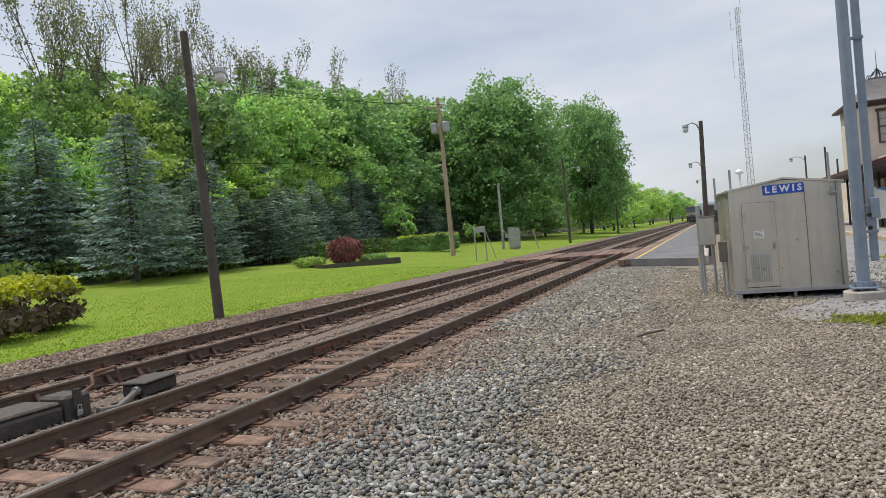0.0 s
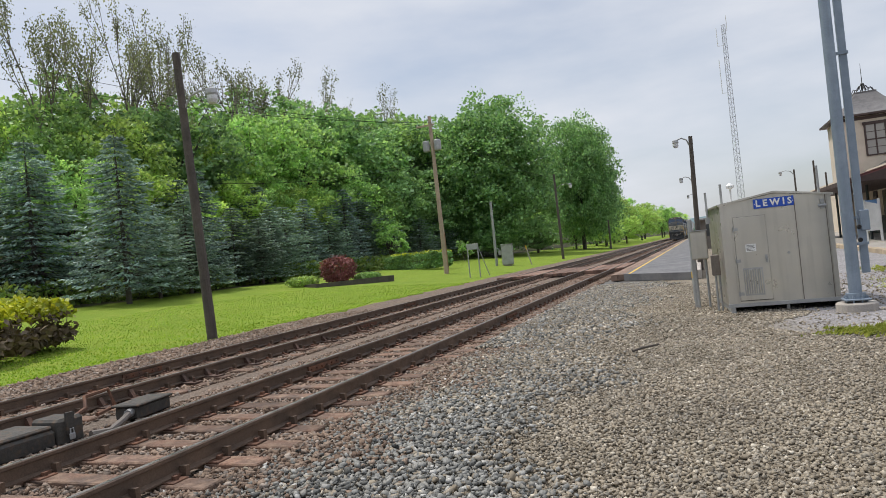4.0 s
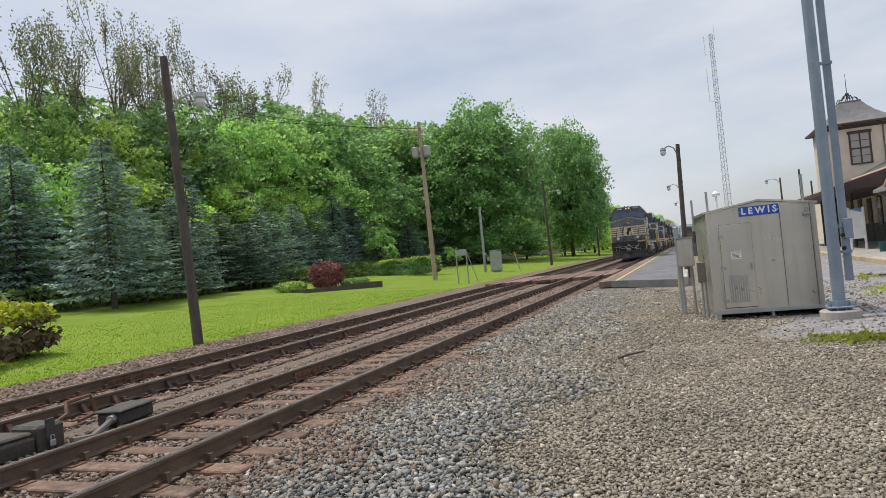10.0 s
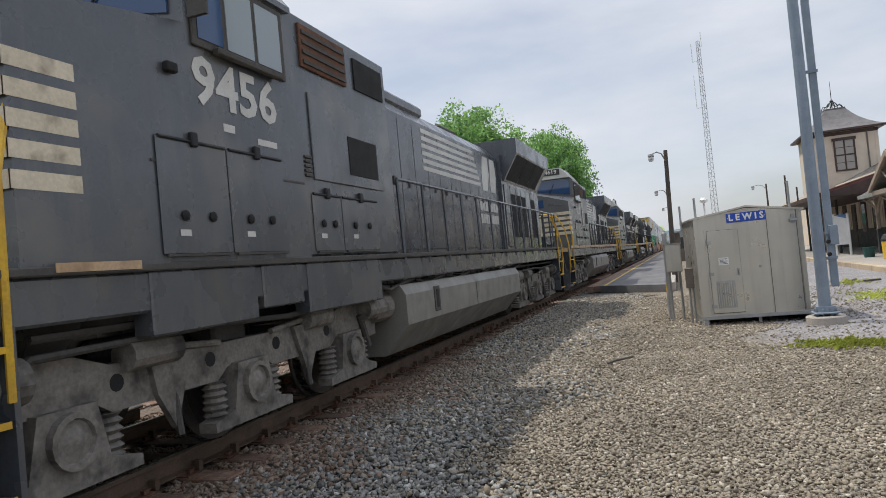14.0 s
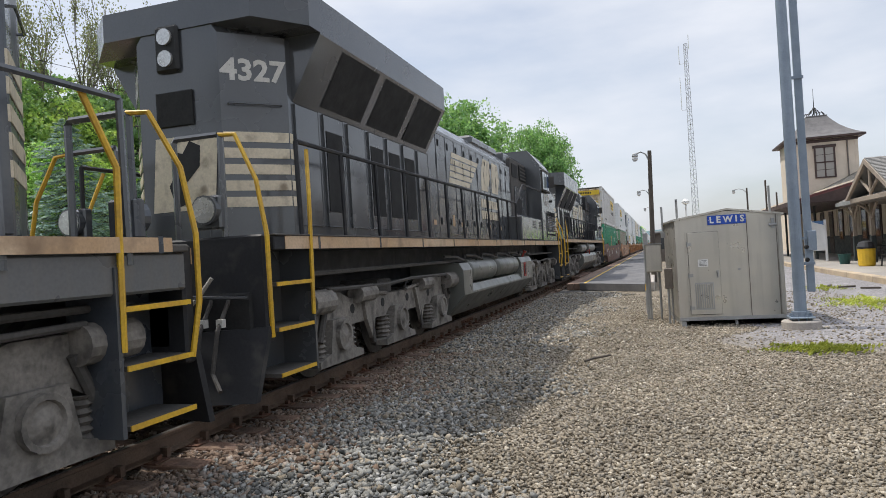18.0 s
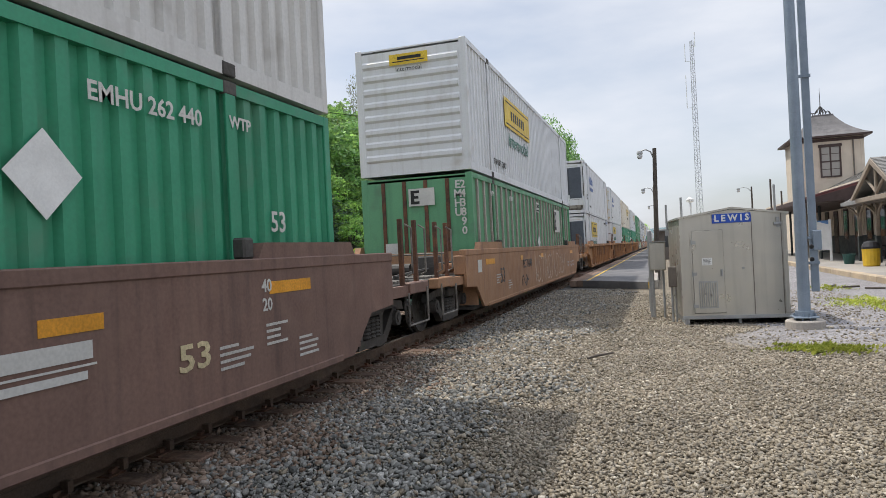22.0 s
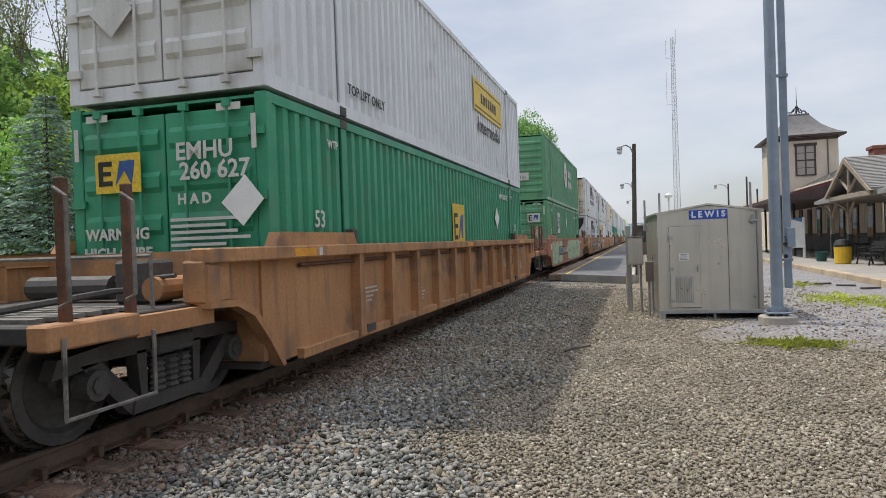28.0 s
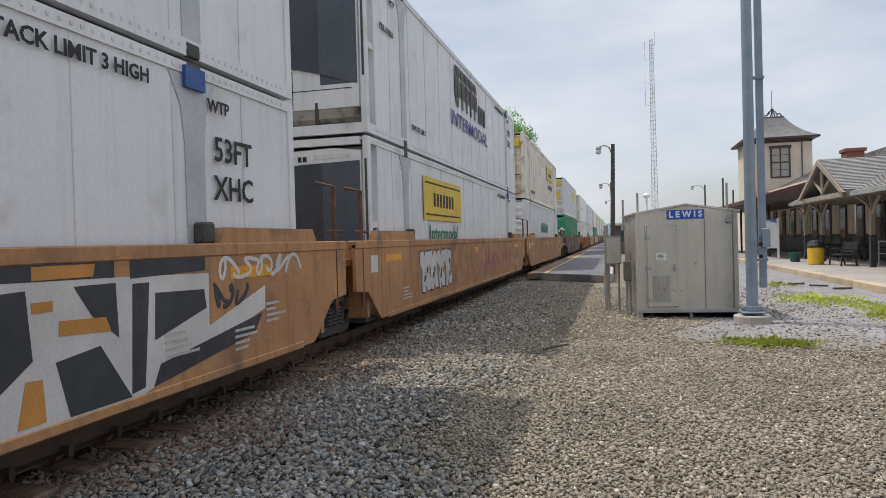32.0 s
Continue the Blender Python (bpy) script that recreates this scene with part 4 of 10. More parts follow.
L_RED = leafy("red_leaves", (0.11, 0.035, 0.036), (0.27, 0.115, 0.11), (0.18, 0.07, 0.068), 0.25)
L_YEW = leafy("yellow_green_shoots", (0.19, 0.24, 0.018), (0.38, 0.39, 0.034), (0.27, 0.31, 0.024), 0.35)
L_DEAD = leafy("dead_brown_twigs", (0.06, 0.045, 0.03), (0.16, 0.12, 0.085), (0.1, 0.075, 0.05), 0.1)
L_GRASS = leafy("grass_blades", (0.084, 0.178, 0.016), (0.205, 0.268, 0.04), (0.13, 0.222, 0.02), 0.3)
L_PATCH = leafy("thin_yellowish_grass", (0.17, 0.22, 0.04), (0.32, 0.34, 0.085), (0.23, 0.28, 0.055), 0.3)
L_WEED = leafy("weeds", (0.06, 0.11, 0.02), (0.18, 0.22, 0.06), (0.1, 0.165, 0.03), 0.3)
M_TWIG = surf("pale_grey_branches", (0.2, 0.175, 0.145), (0.14, 0.12, 0.1), 0.95, 0, 3, 30, 0.4, 0.3)
M_BARK = surf("grey_bark", (0.1, 0.085, 0.07), (0.065, 0.055, 0.048), 0.95, 0, 3, 30, 0.6, 0.3, depth=0.03)


def leaf_mesh(name, centres, size, material, seed, stretch=1.7, flat=0.0, along=None):
    """Many small pointed leaves; flat turns them level; along gives each its own way."""
    rg = np.random.RandomState(seed)
    k = len(centres)
    d = rg.normal(size=(k, 3)) if along is None else along + rg.normal(size=(k, 3)) * 0.25
    d /= np.linalg.norm(d, axis=1)[:, None]
    nrm = rg.normal(size=(k, 3))
    nrm[:, 2] = np.abs(nrm[:, 2]) + flat
    s = np.cross(d, nrm)
    s /= np.linalg.norm(s, axis=1)[:, None] + 1e-9
    up = np.cross(s, d)
    sz = (size * rg.uniform(0.6, 1.35, k))[:, None]
    a, b = d * sz * stretch * 0.5, s * sz * 0.5
    v = np.stack([centres - a, centres + b + up * sz * 0.1, centres + a, centres - b + up * sz * 0.1], 1)
    me = bpy.data.meshes.new(name)
    me.vertices.add(4 * k)
    me.vertices.foreach_set("co", v.reshape(-1).astype(np.float32))
    me.loops.add(4 * k)
    me.loops.foreach_set("vertex_index", np.arange(4 * k, dtype=np.int32))
    me.polygons.add(k)
    me.polygons.foreach_set("loop_start", (4 * np.arange(k)).astype(np.int32))
    me.polygons.foreach_set("loop_total", np.full(k, 4, np.int32))
    me.update(calc_edges=True)
    me.materials.append(material)
    return me


def broad_tree(name, label, h, w, material, seed, clumps=220, leaves=60, low=0.1, size=0.24, group="", lobes=9):
    """A trunk with forking limbs and an uneven crown: big lobes, each broken into small leaf clumps."""
    rg = np.random.RandomState(seed)
    t = thing(name, label, "tree", group=group)
    b = B().rod((0, 0, -0.4), (0.1, 0.05, h * 0.35), 0.02 * h, 9, 0.013 * h)
    cz, rz = h * (1 + low) / 2, h * (1 - low) / 2
    cs = []
    for i in range(lobes):
        u = rg.normal(size=3)
        u /= np.linalg.norm(u)
        u[2] = -1.0 + 1.95 * (i + 0.5) / lobes
        flat = math.sqrt(max(0.05, 1 - u[2] ** 2)) if u[2] > 0 else 0.95
        a = i * 2.4 + seed
        c = np.array([math.cos(a) * flat * 0.58 * w / 2, math.sin(a) * flat * 0.58 * w / 2, cz + u[2] * 0.62 * rz])
        lr = np.array([w * 0.27, w * 0.27, rz * 0.42]) * rg.uniform(0.85, 1.15)
        for _ in range(clumps // lobes):
            v = rg.normal(size=3)
            v /= np.linalg.norm(v)
            if v[2] < -0.2:
                v[2] *= 0.55
            cs.append(c + v * lr * rg.uniform(0.3, 1.0) ** 0.4)
    for c in cs[:: max(1, clumps // 26)]:
        s = Vector((0, 0, h * rg.uniform(0.15, 0.4)))
        mid = s.lerp(Vector(c), 0.5) + Vector((0, 0, h * 0.05))
        b.rod(s, mid, 0.007 * h, 6, 0.0045 * h, False).rod(mid, c, 0.0045 * h, 5, 0.001 * h, False)
    part("trunk", b, M_BARK, t)
    pts = []
    for c in cs:
        rr = w * rg.uniform(0.03, 0.052)
        u = rg.normal(size=(leaves, 3)) * np.array([1.15, 1.15, 0.5])
        pts.append(c + u * rr - np.array([0, 0, 0.25]) * rr * (u[:, :1] ** 2 + u[:, 1:2] ** 2))
    part("crown", leaf_mesh("crown", np.concatenate(pts), size, material, seed + 50, 1.35, 0.25), material, t)
    return t


def sparse_tree(name, label, h, seed, material, leaves=3200):
    """A tall thin tree: upright bare branches with few leaves at their ends."""
    rg = np.random.RandomState(seed)
    t = thing(name, label, "tree")
    b, tips = B(), []

    def grow(p, d, length, r, depth):
        q = p + d * length
        b.rod(p, q, r, 6 if depth < 2 else 4, r * 0.65, False)
        if depth > 1:
            tips.append((p, q))
        if depth == 4:
            return
        for _ in range(3 if depth < 3 else 2):
            e = Vector(rg.normal(size=3)) * 0.33 + Vector((0, 0, 0.36))
            grow(q if rg.rand() < 0.7 else p.lerp(q, 0.6), (d + e).normalized(), length * rg.uniform(0.55, 0.8), r * 0.6, depth + 1)
    grow(Vector((0, 0, -0.5)), Vector((rg.uniform(-0.05, 0.05), 0, 1)).normalized(), h * 0.42, 0.011 * h, 0)
    part("trunk", b, M_TWIG, t)
    idx = rg.randint(0, len(tips), leaves)
    f = rg.uniform(0.3, 1.05, leaves)
    pts = np.array([tips[i][0].lerp(tips[i][1], a) for i, a in zip(idx, f)]) + rg.normal(size=(leaves, 3)) * 0.3
    part("crown", leaf_mesh("crown", pts, 0.15, material, seed, 1.4), material, t)
    return t


def spruce(name, label, h, w, material, seed, skirt=0.13, tiers=23):
    """A straight trunk with whorls of flat drooping sprays, their tips turned up and uneven."""
    rg = np.random.RandomState(seed)
    t = thing(name, label, "tree", group="spruces at the edge of the lawn")
    part("trunk", B().rod((0, 0, -0.4), (0, 0, h * 0.97), 0.014 * h + 0.04, 9, 0.015), M_BARK, t)
    pts, ways, limbs = [], [], B()
    for i in range(tiers):
        f = i / tiers
        z = h * (skirt + (0.985 - skirt) * f ** 0.93)
        L = (w / 2) * (1 - f) ** 0.6 * rg.uniform(0.82, 1.12) + 0.06
        n = int(8 + 6 * (1 - f))
        for k in range(n):
            a = 2 * math.pi * (k + rg.uniform(-0.4, 0.4)) / n + i * 1.3
            l = L * rg.uniform(0.6, 1.14)
            c, sn = math.cos(a), math.sin(a)
            base = z + rg.uniform(-0.14, 0.14) * h / tiers
            m = int(14 + 46 * l / (w / 2))
            s = rg.uniform(0.08, 1.0, m) ** 0.62
            wide = (0.1 + 0.34 * l * (1 - s) ** 0.6) * np.minimum(1, 3 * s)
            side = rg.uniform(-1, 1, m) * wide
            droop = -0.3 * l * s ** 1.4 + 0.17 * l * s ** 4 - 0.28 * np.abs(side)
            pts.append(np.stack([c * l * s - sn * side, sn * l * s + c * side, base + droop + rg.normal(size=m) * 0.025], 1))
            e = np.sign(side) * 0.75
            ways.append(np.stack([c - sn * e, sn + c * e, np.full(m, -0.3)], 1))
            if f < 0.75:
                limbs.rod((0, 0, base), (c * l * 0.7, sn * l * 0.7, base - 0.17 * l), 0.03, 4, 0.01, False)
    tagged(part("limb", limbs, M_BARK, t), kind="stuff")
    part("crown", leaf_mesh("crown", np.concatenate(pts), 0.1, material, seed, 2.8, 0.35, np.concatenate(ways)), material, t)
    return t


def set_at(t, x, y, turn=0.0, s=1.0, wide=1.0):
    t.matrix_basis = pose(x, y, gz(x, y), 0, 0, turn) @ Matrix.Diagonal((s * wide, s * wide, s, 1))


def again(t, x, y, turn=0.0, s=1.0, wide=1.0):
    keep = t.scale.copy()
    t.scale = (1, 1, 1)
    o = copy_thing(t, pose(x, y, gz(x, y), 0, 0, turn) @ Matrix.Diagonal((s * wide, s * wide, s, 1)))
    t.scale = keep
    return o


def build_woods():
    rg = random.Random(8)
    blue = spruce("blue_spruce", "tall blue-green spruce with drooping whorled branches", 10.0, 7.4, L_SPRUCE, 3)
    set_at(blue, -37.0, 28.6, 0, 1.0, 1.1)
    green = spruce("green_spruce", "dark green spruce with dense drooping branches", 9.5, 7.2, L_SPRUCE2, 4, 0.15)
    set_at(green, -42.3, 27.6, 40, 0.92, 1.0)
    for x, y, s, w in ((-30.3, 28.9, 0.99, 0.95), (-33.4, 39.0, 0.9, 0.8), (-35.6, 56.0, 0.78, 0.95), (-37.0, 66.4, 0.93, 0.95), (-43.5, 23.5, 0.9, 0.95)):
        again(blue, x, y, rg.uniform(0, 360), s, w)
    for x, y, s, w in ((-31.3, 32.3, 0.62, 1.25), (-32.2, 36.0, 0.7, 1.15), (-34.6, 43.9, 0.68, 1.25), (-33.2, 45.3, 0.58, 1.35), (-34.2, 48.4, 0.68, 1.3), (-35.0, 51.6, 0.72, 1.3), (-36.2, 61.2, 0.76, 1.25), (-38.0, 71.5, 0.98, 1.15), (-37.4, 76.0, 0.82, 1.25), (-35.6, 84.0, 0.7, 1.35), (-36.0, 93.0, 0.72, 1.4), (-37.6, 41.5, 0.9, 1.15), (-38.4, 52.5, 0.9, 1.2), (-46, 19, 0.9, 1.1)):
        again(green, x, y, rg.uniform(0, 360), s, w)
    broad = "leafy green broadleaf tree in the wood behind the lawn"
    kinds = [broad_tree("broadleaf_tree", "fresh mid-green " + broad, 15, 11, L_MID, 21, 230, 56, 0.06, 0.25),
             broad_tree("broadleaf_tree", "light yellow-green " + broad, 13, 9.5, L_LIGHT, 22, 210, 56, 0.06, 0.23),
             broad_tree("broadleaf_tree", "deep green " + broad, 14, 10.5, L_DEEP, 23, 230, 56, 0.04, 0.26)]
    high = (15.0, 13.0, 14.0)
    used = set()

    def plant(k, x, y, h, wide=1.0):
        s = h / high[k]
        if k not in used:
            used.add(k)
            set_at(kinds[k], x, y, rg.uniform(0, 360), s, wide)
        else:
            again(kinds[k], x, y, rg.uniform(0, 360), s, wide)
    # a low bright edge behind the spruces, then the canopy, higher towards the far end
    for i in range(14):
        y = 20 + i * 6.0 + rg.uniform(-1.5, 1.5)
        plant(rg.choice((1, 1, 0)) if y < 56 else rg.choice((0, 2, 1)), -40.8 + rg.uniform(-1, 1), y, rg.uniform(8.5, 11) if y < 70 else rg.uniform(11, 15), rg.uniform(1.05, 1.35))
    for i in range(15):
        y = 16 + i * 6.6 + rg.uniform(-2, 2)
        plant(rg.choice((0, 1, 2)) if y < 58 else rg.choice((0, 2, 2, 1)), -45.5 + rg.uniform(-1.5, 1.5), y, 14.2 + max(0, y - 42) * 0.15 + rg.uniform(-1.2, 1.4), rg.uniform(0.95, 1.2))
    for i in range(13):
        y = 22 + i * 8.5 + rg.uniform(-2.5, 2.5)
        plant(rg.choice((0, 0, 2)), -53 + rg.uniform(-2, 2), y, 15.5 + max(0, y - 46) * 0.16 + rg.uniform(-1.5, 1.5), rg.uniform(0.95, 1.2))
    plant(1, -47.5, 31.0, 14.5, 0.9)
    thin = [sparse_tree("tall_thin_tree", "tall thin tree with bare upright branches and few leaves", 19, 31, L_SPRING, 900),
            sparse_tree("tall_thin_tree", "tall thin tree with sparse pale spring leaves", 18, 35, L_SPRING, 2600)]
    set_at(thin[0], -48, 60.5, 0, 1.22, 0.72)
    set_at(thin[1], -48, 43.5, 0, 1.12, 0.72)
    for k, x, y, s in ((1, -47.5, 39.0, 1.12), (1, -48.5, 48.0, 1.2), (1, -48, 52.5, 1.22), (0, -49, 66.0, 1.25), (1, -49, 73.0, 1.24), (1, -48, 79.0, 1.2), (0, -50, 84.0, 1.22), (1, -49, 100, 1.28), (0, -48, 92.0, 1.25), (0, -50, 112, 1.3), (1, -53, 57, 1.24), (1, -53, 68, 1.28), (0, -47, 46, 1.05)):
        again(thin[k], x, y, rg.uniform(0, 360), s, rg.uniform(0.66, 0.85))
    maple = broad_tree("maple_tree", "huge dense deep green maple with a rounded crown", 26.5, 20.0, L_DEEP, 41, 1000, 64, 0.0, 0.36, "", 20)
    set_at(maple, -30.6, 103, 0, 1.0, 1.0)
    again(maple, -21.0, 129, 130, 1.02, 0.72)
    for k, x, y, h, w in ((1, -24, 200, 14, 1.3), (0, -26, 230, 17, 1.2), (1, -21, 260, 15, 1.3), (1, -23, 300, 16, 1.3), (0, -18, 340, 17, 1.3), (2, -25, 172, 13, 1.2), (1, -20, 400, 17, 1.3), (0, -17, 460, 18, 1.3), (0, -30, 215, 18, 1.2), (1, -15, 540, 17, 1.3), (0, -38, 165, 20, 1.2), (2, -42, 108, 19, 1.1), (2, -39, 92, 13, 1.2), (0, -37, 124, 16, 1.3), (1, -33, 145, 12, 1.2), (2, -33, 112, 7, 1.7), (2, -27, 116, 6.5, 1.8), (0, -24, 137, 7, 1.7), (1, -20, 152, 7, 1.6), (0, -22, 168, 9, 1.5), (1, -19, 186, 8, 1.5), (2, -36, 100, 8, 1.6), (2, -29, 96, 5, 1.8)):
        plant(k, x, y, h, w)
    for x, y, s in ((12.6, 118, 0.44), (9.0, 112, 0.42), (16, 124, 0.45)):
        again(kinds[1], x, y, rg.uniform(0, 360), s, 1.6)
    small = broad_tree("garden_tree", "small leafy maple standing at the edge of the lawn", 5.0, 3.6, L_MID, 61, 60, 60, 0.2, 0.15, "", 5)
    set_at(small, -33.6, 33.8, 0, 0.8)
    again(small, -34.0, 71, 90, 1.2)
    again(small, -29.5, 84, 90, 0.6)


build_woods()


def bush(name, label, x, y, lx, ly, h, material, seed, n, size=0.09, turn=0.0, category="bush", square=0.5, extra=None):
    """A shrub: short stems inside a shell of leaves, its outline between a ball and a block."""
    rg = np.random.RandomState(seed)
    t = thing(name, label, category, pose(x, y, gz(x, y), 0, 0, turn))
    b = B()
    for i in range(9):
        a = rg.uniform(-0.6, 0.6, 2) * (lx / 2, ly / 2)
        b.rod((a[0] * 0.5, a[1] * 0.5, -0.15), (a[0], a[1], h * 0.8), 0.03, 5, 0.01)
    part("stem", b, M_BARK, t)

    def shell(k, lo, hi, seed2):
        r2 = np.random.RandomState(seed2)
        u = r2.normal(size=(k, 3))
        u /= np.linalg.norm(u, axis=1)[:, None]
        u = np.sign(u) * np.abs(u) ** (1 - 0.55 * square)
        rr = r2.uniform(0.72, 1.0, (k, 1)) * (1 + 0.12 * np.sin(u[:, :1] * 7 + seed) * np.cos(u[:, 1:2] * 9))
        p = u * rr * np.array([lx / 2, ly / 2, h / 2]) + np.array([0, 0, h / 2])
        return p[(p[:, 2] > lo * h) & (p[:, 2] < hi * h)]
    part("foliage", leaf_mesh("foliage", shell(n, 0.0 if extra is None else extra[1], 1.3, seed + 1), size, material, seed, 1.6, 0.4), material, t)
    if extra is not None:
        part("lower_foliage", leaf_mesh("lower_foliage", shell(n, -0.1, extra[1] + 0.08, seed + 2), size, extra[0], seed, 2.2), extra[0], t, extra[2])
    return t


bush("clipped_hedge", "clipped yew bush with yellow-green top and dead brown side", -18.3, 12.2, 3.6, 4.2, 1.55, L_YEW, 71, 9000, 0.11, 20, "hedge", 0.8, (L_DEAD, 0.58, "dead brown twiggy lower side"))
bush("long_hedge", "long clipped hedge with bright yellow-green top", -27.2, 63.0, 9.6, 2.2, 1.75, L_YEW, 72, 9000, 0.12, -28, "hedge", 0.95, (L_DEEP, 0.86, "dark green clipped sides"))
bush("barberry_bush", "round dark red barberry bush in the flower bed", -24.6, 42.4, 2.6, 2.2, 2.0, L_RED, 73, 3500, 0.1, 0, "bush", 0.2)
bush("perennial_clump", "low light green perennial clump in the flower bed", -25.8, 39.6, 2.4, 1.6, 0.75, L_LIGHT, 74, 1500, 0.1, 0, "plant", 0.1)
bush("perennial_clump", "low light green perennial clump in the flower bed", -22.9, 43.6, 2.2, 1.4, 0.7, L_MID, 75, 1500, 0.1, 0, "plant", 0.1)


def build_low_growth():
    rg = np.random.RandomState(90)
    k = 9000
    y = rg.uniform(8, 100, k)
    x = -33.0 - np.abs(rg.normal(size=k)) * 1.8 + 0.8 * np.sin(y * 0.4)
    z = np.array([gz(a, b) for a, b in zip(x, y)]) + rg.uniform(0, 1.0, k) ** 1.6 * 1.5
    tagged(new("undergrowth", leaf_mesh("undergrowth", np.stack([x, y, z], 1), 0.24, L_WEED, 91)), "tangled green weeds under the trees", "undergrowth", kind="stuff")
    k = 26000
    y = 5 + rg.uniform(0, 1, k) ** 1.4 * 34
    x = -13.55 - rg.uniform(0, 1, k) ** 1.5 * 11 + 0.35 * np.sin(y * 0.9) + 0.2 * np.sin(y * 2.3)
    z = np.array([gz(a, b) for a, b in zip(x, y)]) + 0.025
    up = np.tile([0.0, 0.0, 1.0], (k, 1))
    tagged(new("lawn_grass", leaf_mesh("lawn_grass", np.stack([x, y, z - 0.012], 1), 0.03, L_GRASS, 92, 2.4, 2.5, up * 0.5 + np.array([0.4, -0.3, 0]))), "mown bright green lawn grass", "grass", kind="stuff")
    for cx, cy, rx, ry, n, s in ((2.06, 10.72, 0.5, 0.4, 1500, 93), (4.5, 17.6, 0.75, 1.5, 1500, 94), (5.1, 14.6, 0.55, 2.6, 2300, 95), (4.6, 22.5, 0.5, 1.2, 500, 96)):
        a, r = rg.uniform(0, 6.28, n), np.sqrt(rg.uniform(0, 1, n)) * (1 + 0.3 * rg.normal(size=n))
        p = np.stack([cx + rx * r * np.cos(a) + 0.15 * np.sin(5 * a), cy + ry * r * np.sin(a), np.full(n, -0.165)], 1)
        tagged(new("grass_patch", leaf_mesh("grass_patch", p, 0.03, L_PATCH, s, 2.6, 2.5, np.tile([0.3, -0.5, 0.5], (n, 1)))), "low grass tuft growing through the gravel", "grass", kind="stuff")
    ridge = [(x, 2400 + 0.1 * abs(x), -30) for x in range(-1600, 1601, 100)]
    top = [(x, 2500 + 0.1 * abs(x), 34 + 16 * math.sin(x * 0.004 + 2.0) + 7 * math.sin(x * 0.013)) for x in range(-1600, 1601, 100)]
    tagged(part("backdrop", B().sheet([ridge, top]), surf("hazy_hills", (0.16, 0.23, 0.25), (0.14, 0.21, 0.22), 1.0, 0, 0.01, 0.2, 0)), kind="structure")


build_low_growth()

# ---------------------------------------------------------------- station
M_STUCCO = surf("cream_boards", (0.66, 0.57, 0.46), (0.58, 0.5, 0.4), 0.8, 0, 1.0, 40, 0.15, 0.1)
M_TRIM = surf("dark_brown_trim", (0.07, 0.042, 0.035), (0.05, 0.03, 0.026), 0.6)
M_SLATE = surf("grey_shingle", (0.155, 0.148, 0.145), (0.115, 0.11, 0.11), 0.85, 0, 2, 30, 0.3, 0.25, rand=0.15)
M_SLATE2 = surf("pale_shingle", (0.25, 0.24, 0.225), (0.19, 0.185, 0.175), 0.85, 0, 2, 30, 0.3, 0.2)
M_ROOFRED = surf("maroon_metal_roof", (0.16, 0.05, 0.045), (0.12, 0.04, 0.04), 0.6)
M_DADO = surf("dark_green_dado", (0.035, 0.045, 0.045), (0.028, 0.035, 0.036), 0.6)
M_BRICK = surf("chimney_brick", (0.26, 0.1, 0.07), (0.2, 0.085, 0.06), 0.85, 0, 6, 40, 0.3)
M_BEAM = surf("weathered_canopy_timber", (0.33, 0.27, 0.21), (0.26, 0.215, 0.17), 0.8, 0, 1.5, 40, 0.2, 0.15)
M_WIN = pane_glass("dark_window", (0.05, 0.055, 0.06))
M_TPANE = pane_glass("curtained_window", (0.3, 0.275, 0.24), 0.15)
M_IRON = surf("black_iron", (0.02, 0.02, 0.022), (0.03, 0.03, 0.03), 0.5)


def sash_window(parent, x0, x1, y, z0, z1, frame_mat):
    w = part("window", B().box(x0 - 0.12, x1 + 0.12, y - 0.08, y, z0 - 0.1, z0).box(x0 - 0.2, x1 + 0.2, y - 0.1, y, z1, z1 + 0.22).box(x0 - 0.12, x0, y - 0.08, y, z0, z1).box(x1, x1 + 0.12, y - 0.08, y, z0, z1), frame_mat, parent)
    xm, zm = (x0 + x1) / 2, (z0 + z1) / 2
    part("mullion", B().box(xm - 0.05, xm + 0.05, y - 0.06, y, z0, z1).box(x0, x1, y - 0.07, y, zm - 0.05, zm + 0.05), frame_mat, w)
    for a, b in ((x0, xm - 0.05), (xm + 0.05, x1)):
        for c, d in ((z0, zm - 0.05), (zm + 0.05, z1)):
            part("pane", B().box(a, b, y - 0.03, y - 0.02, c, d), M_TPANE, w)
            part("glazing_bar", B().box(a, b, y - 0.045, y - 0.03, (c + d) / 2 - 0.02, (c + d) / 2 + 0.02), frame_mat, w)


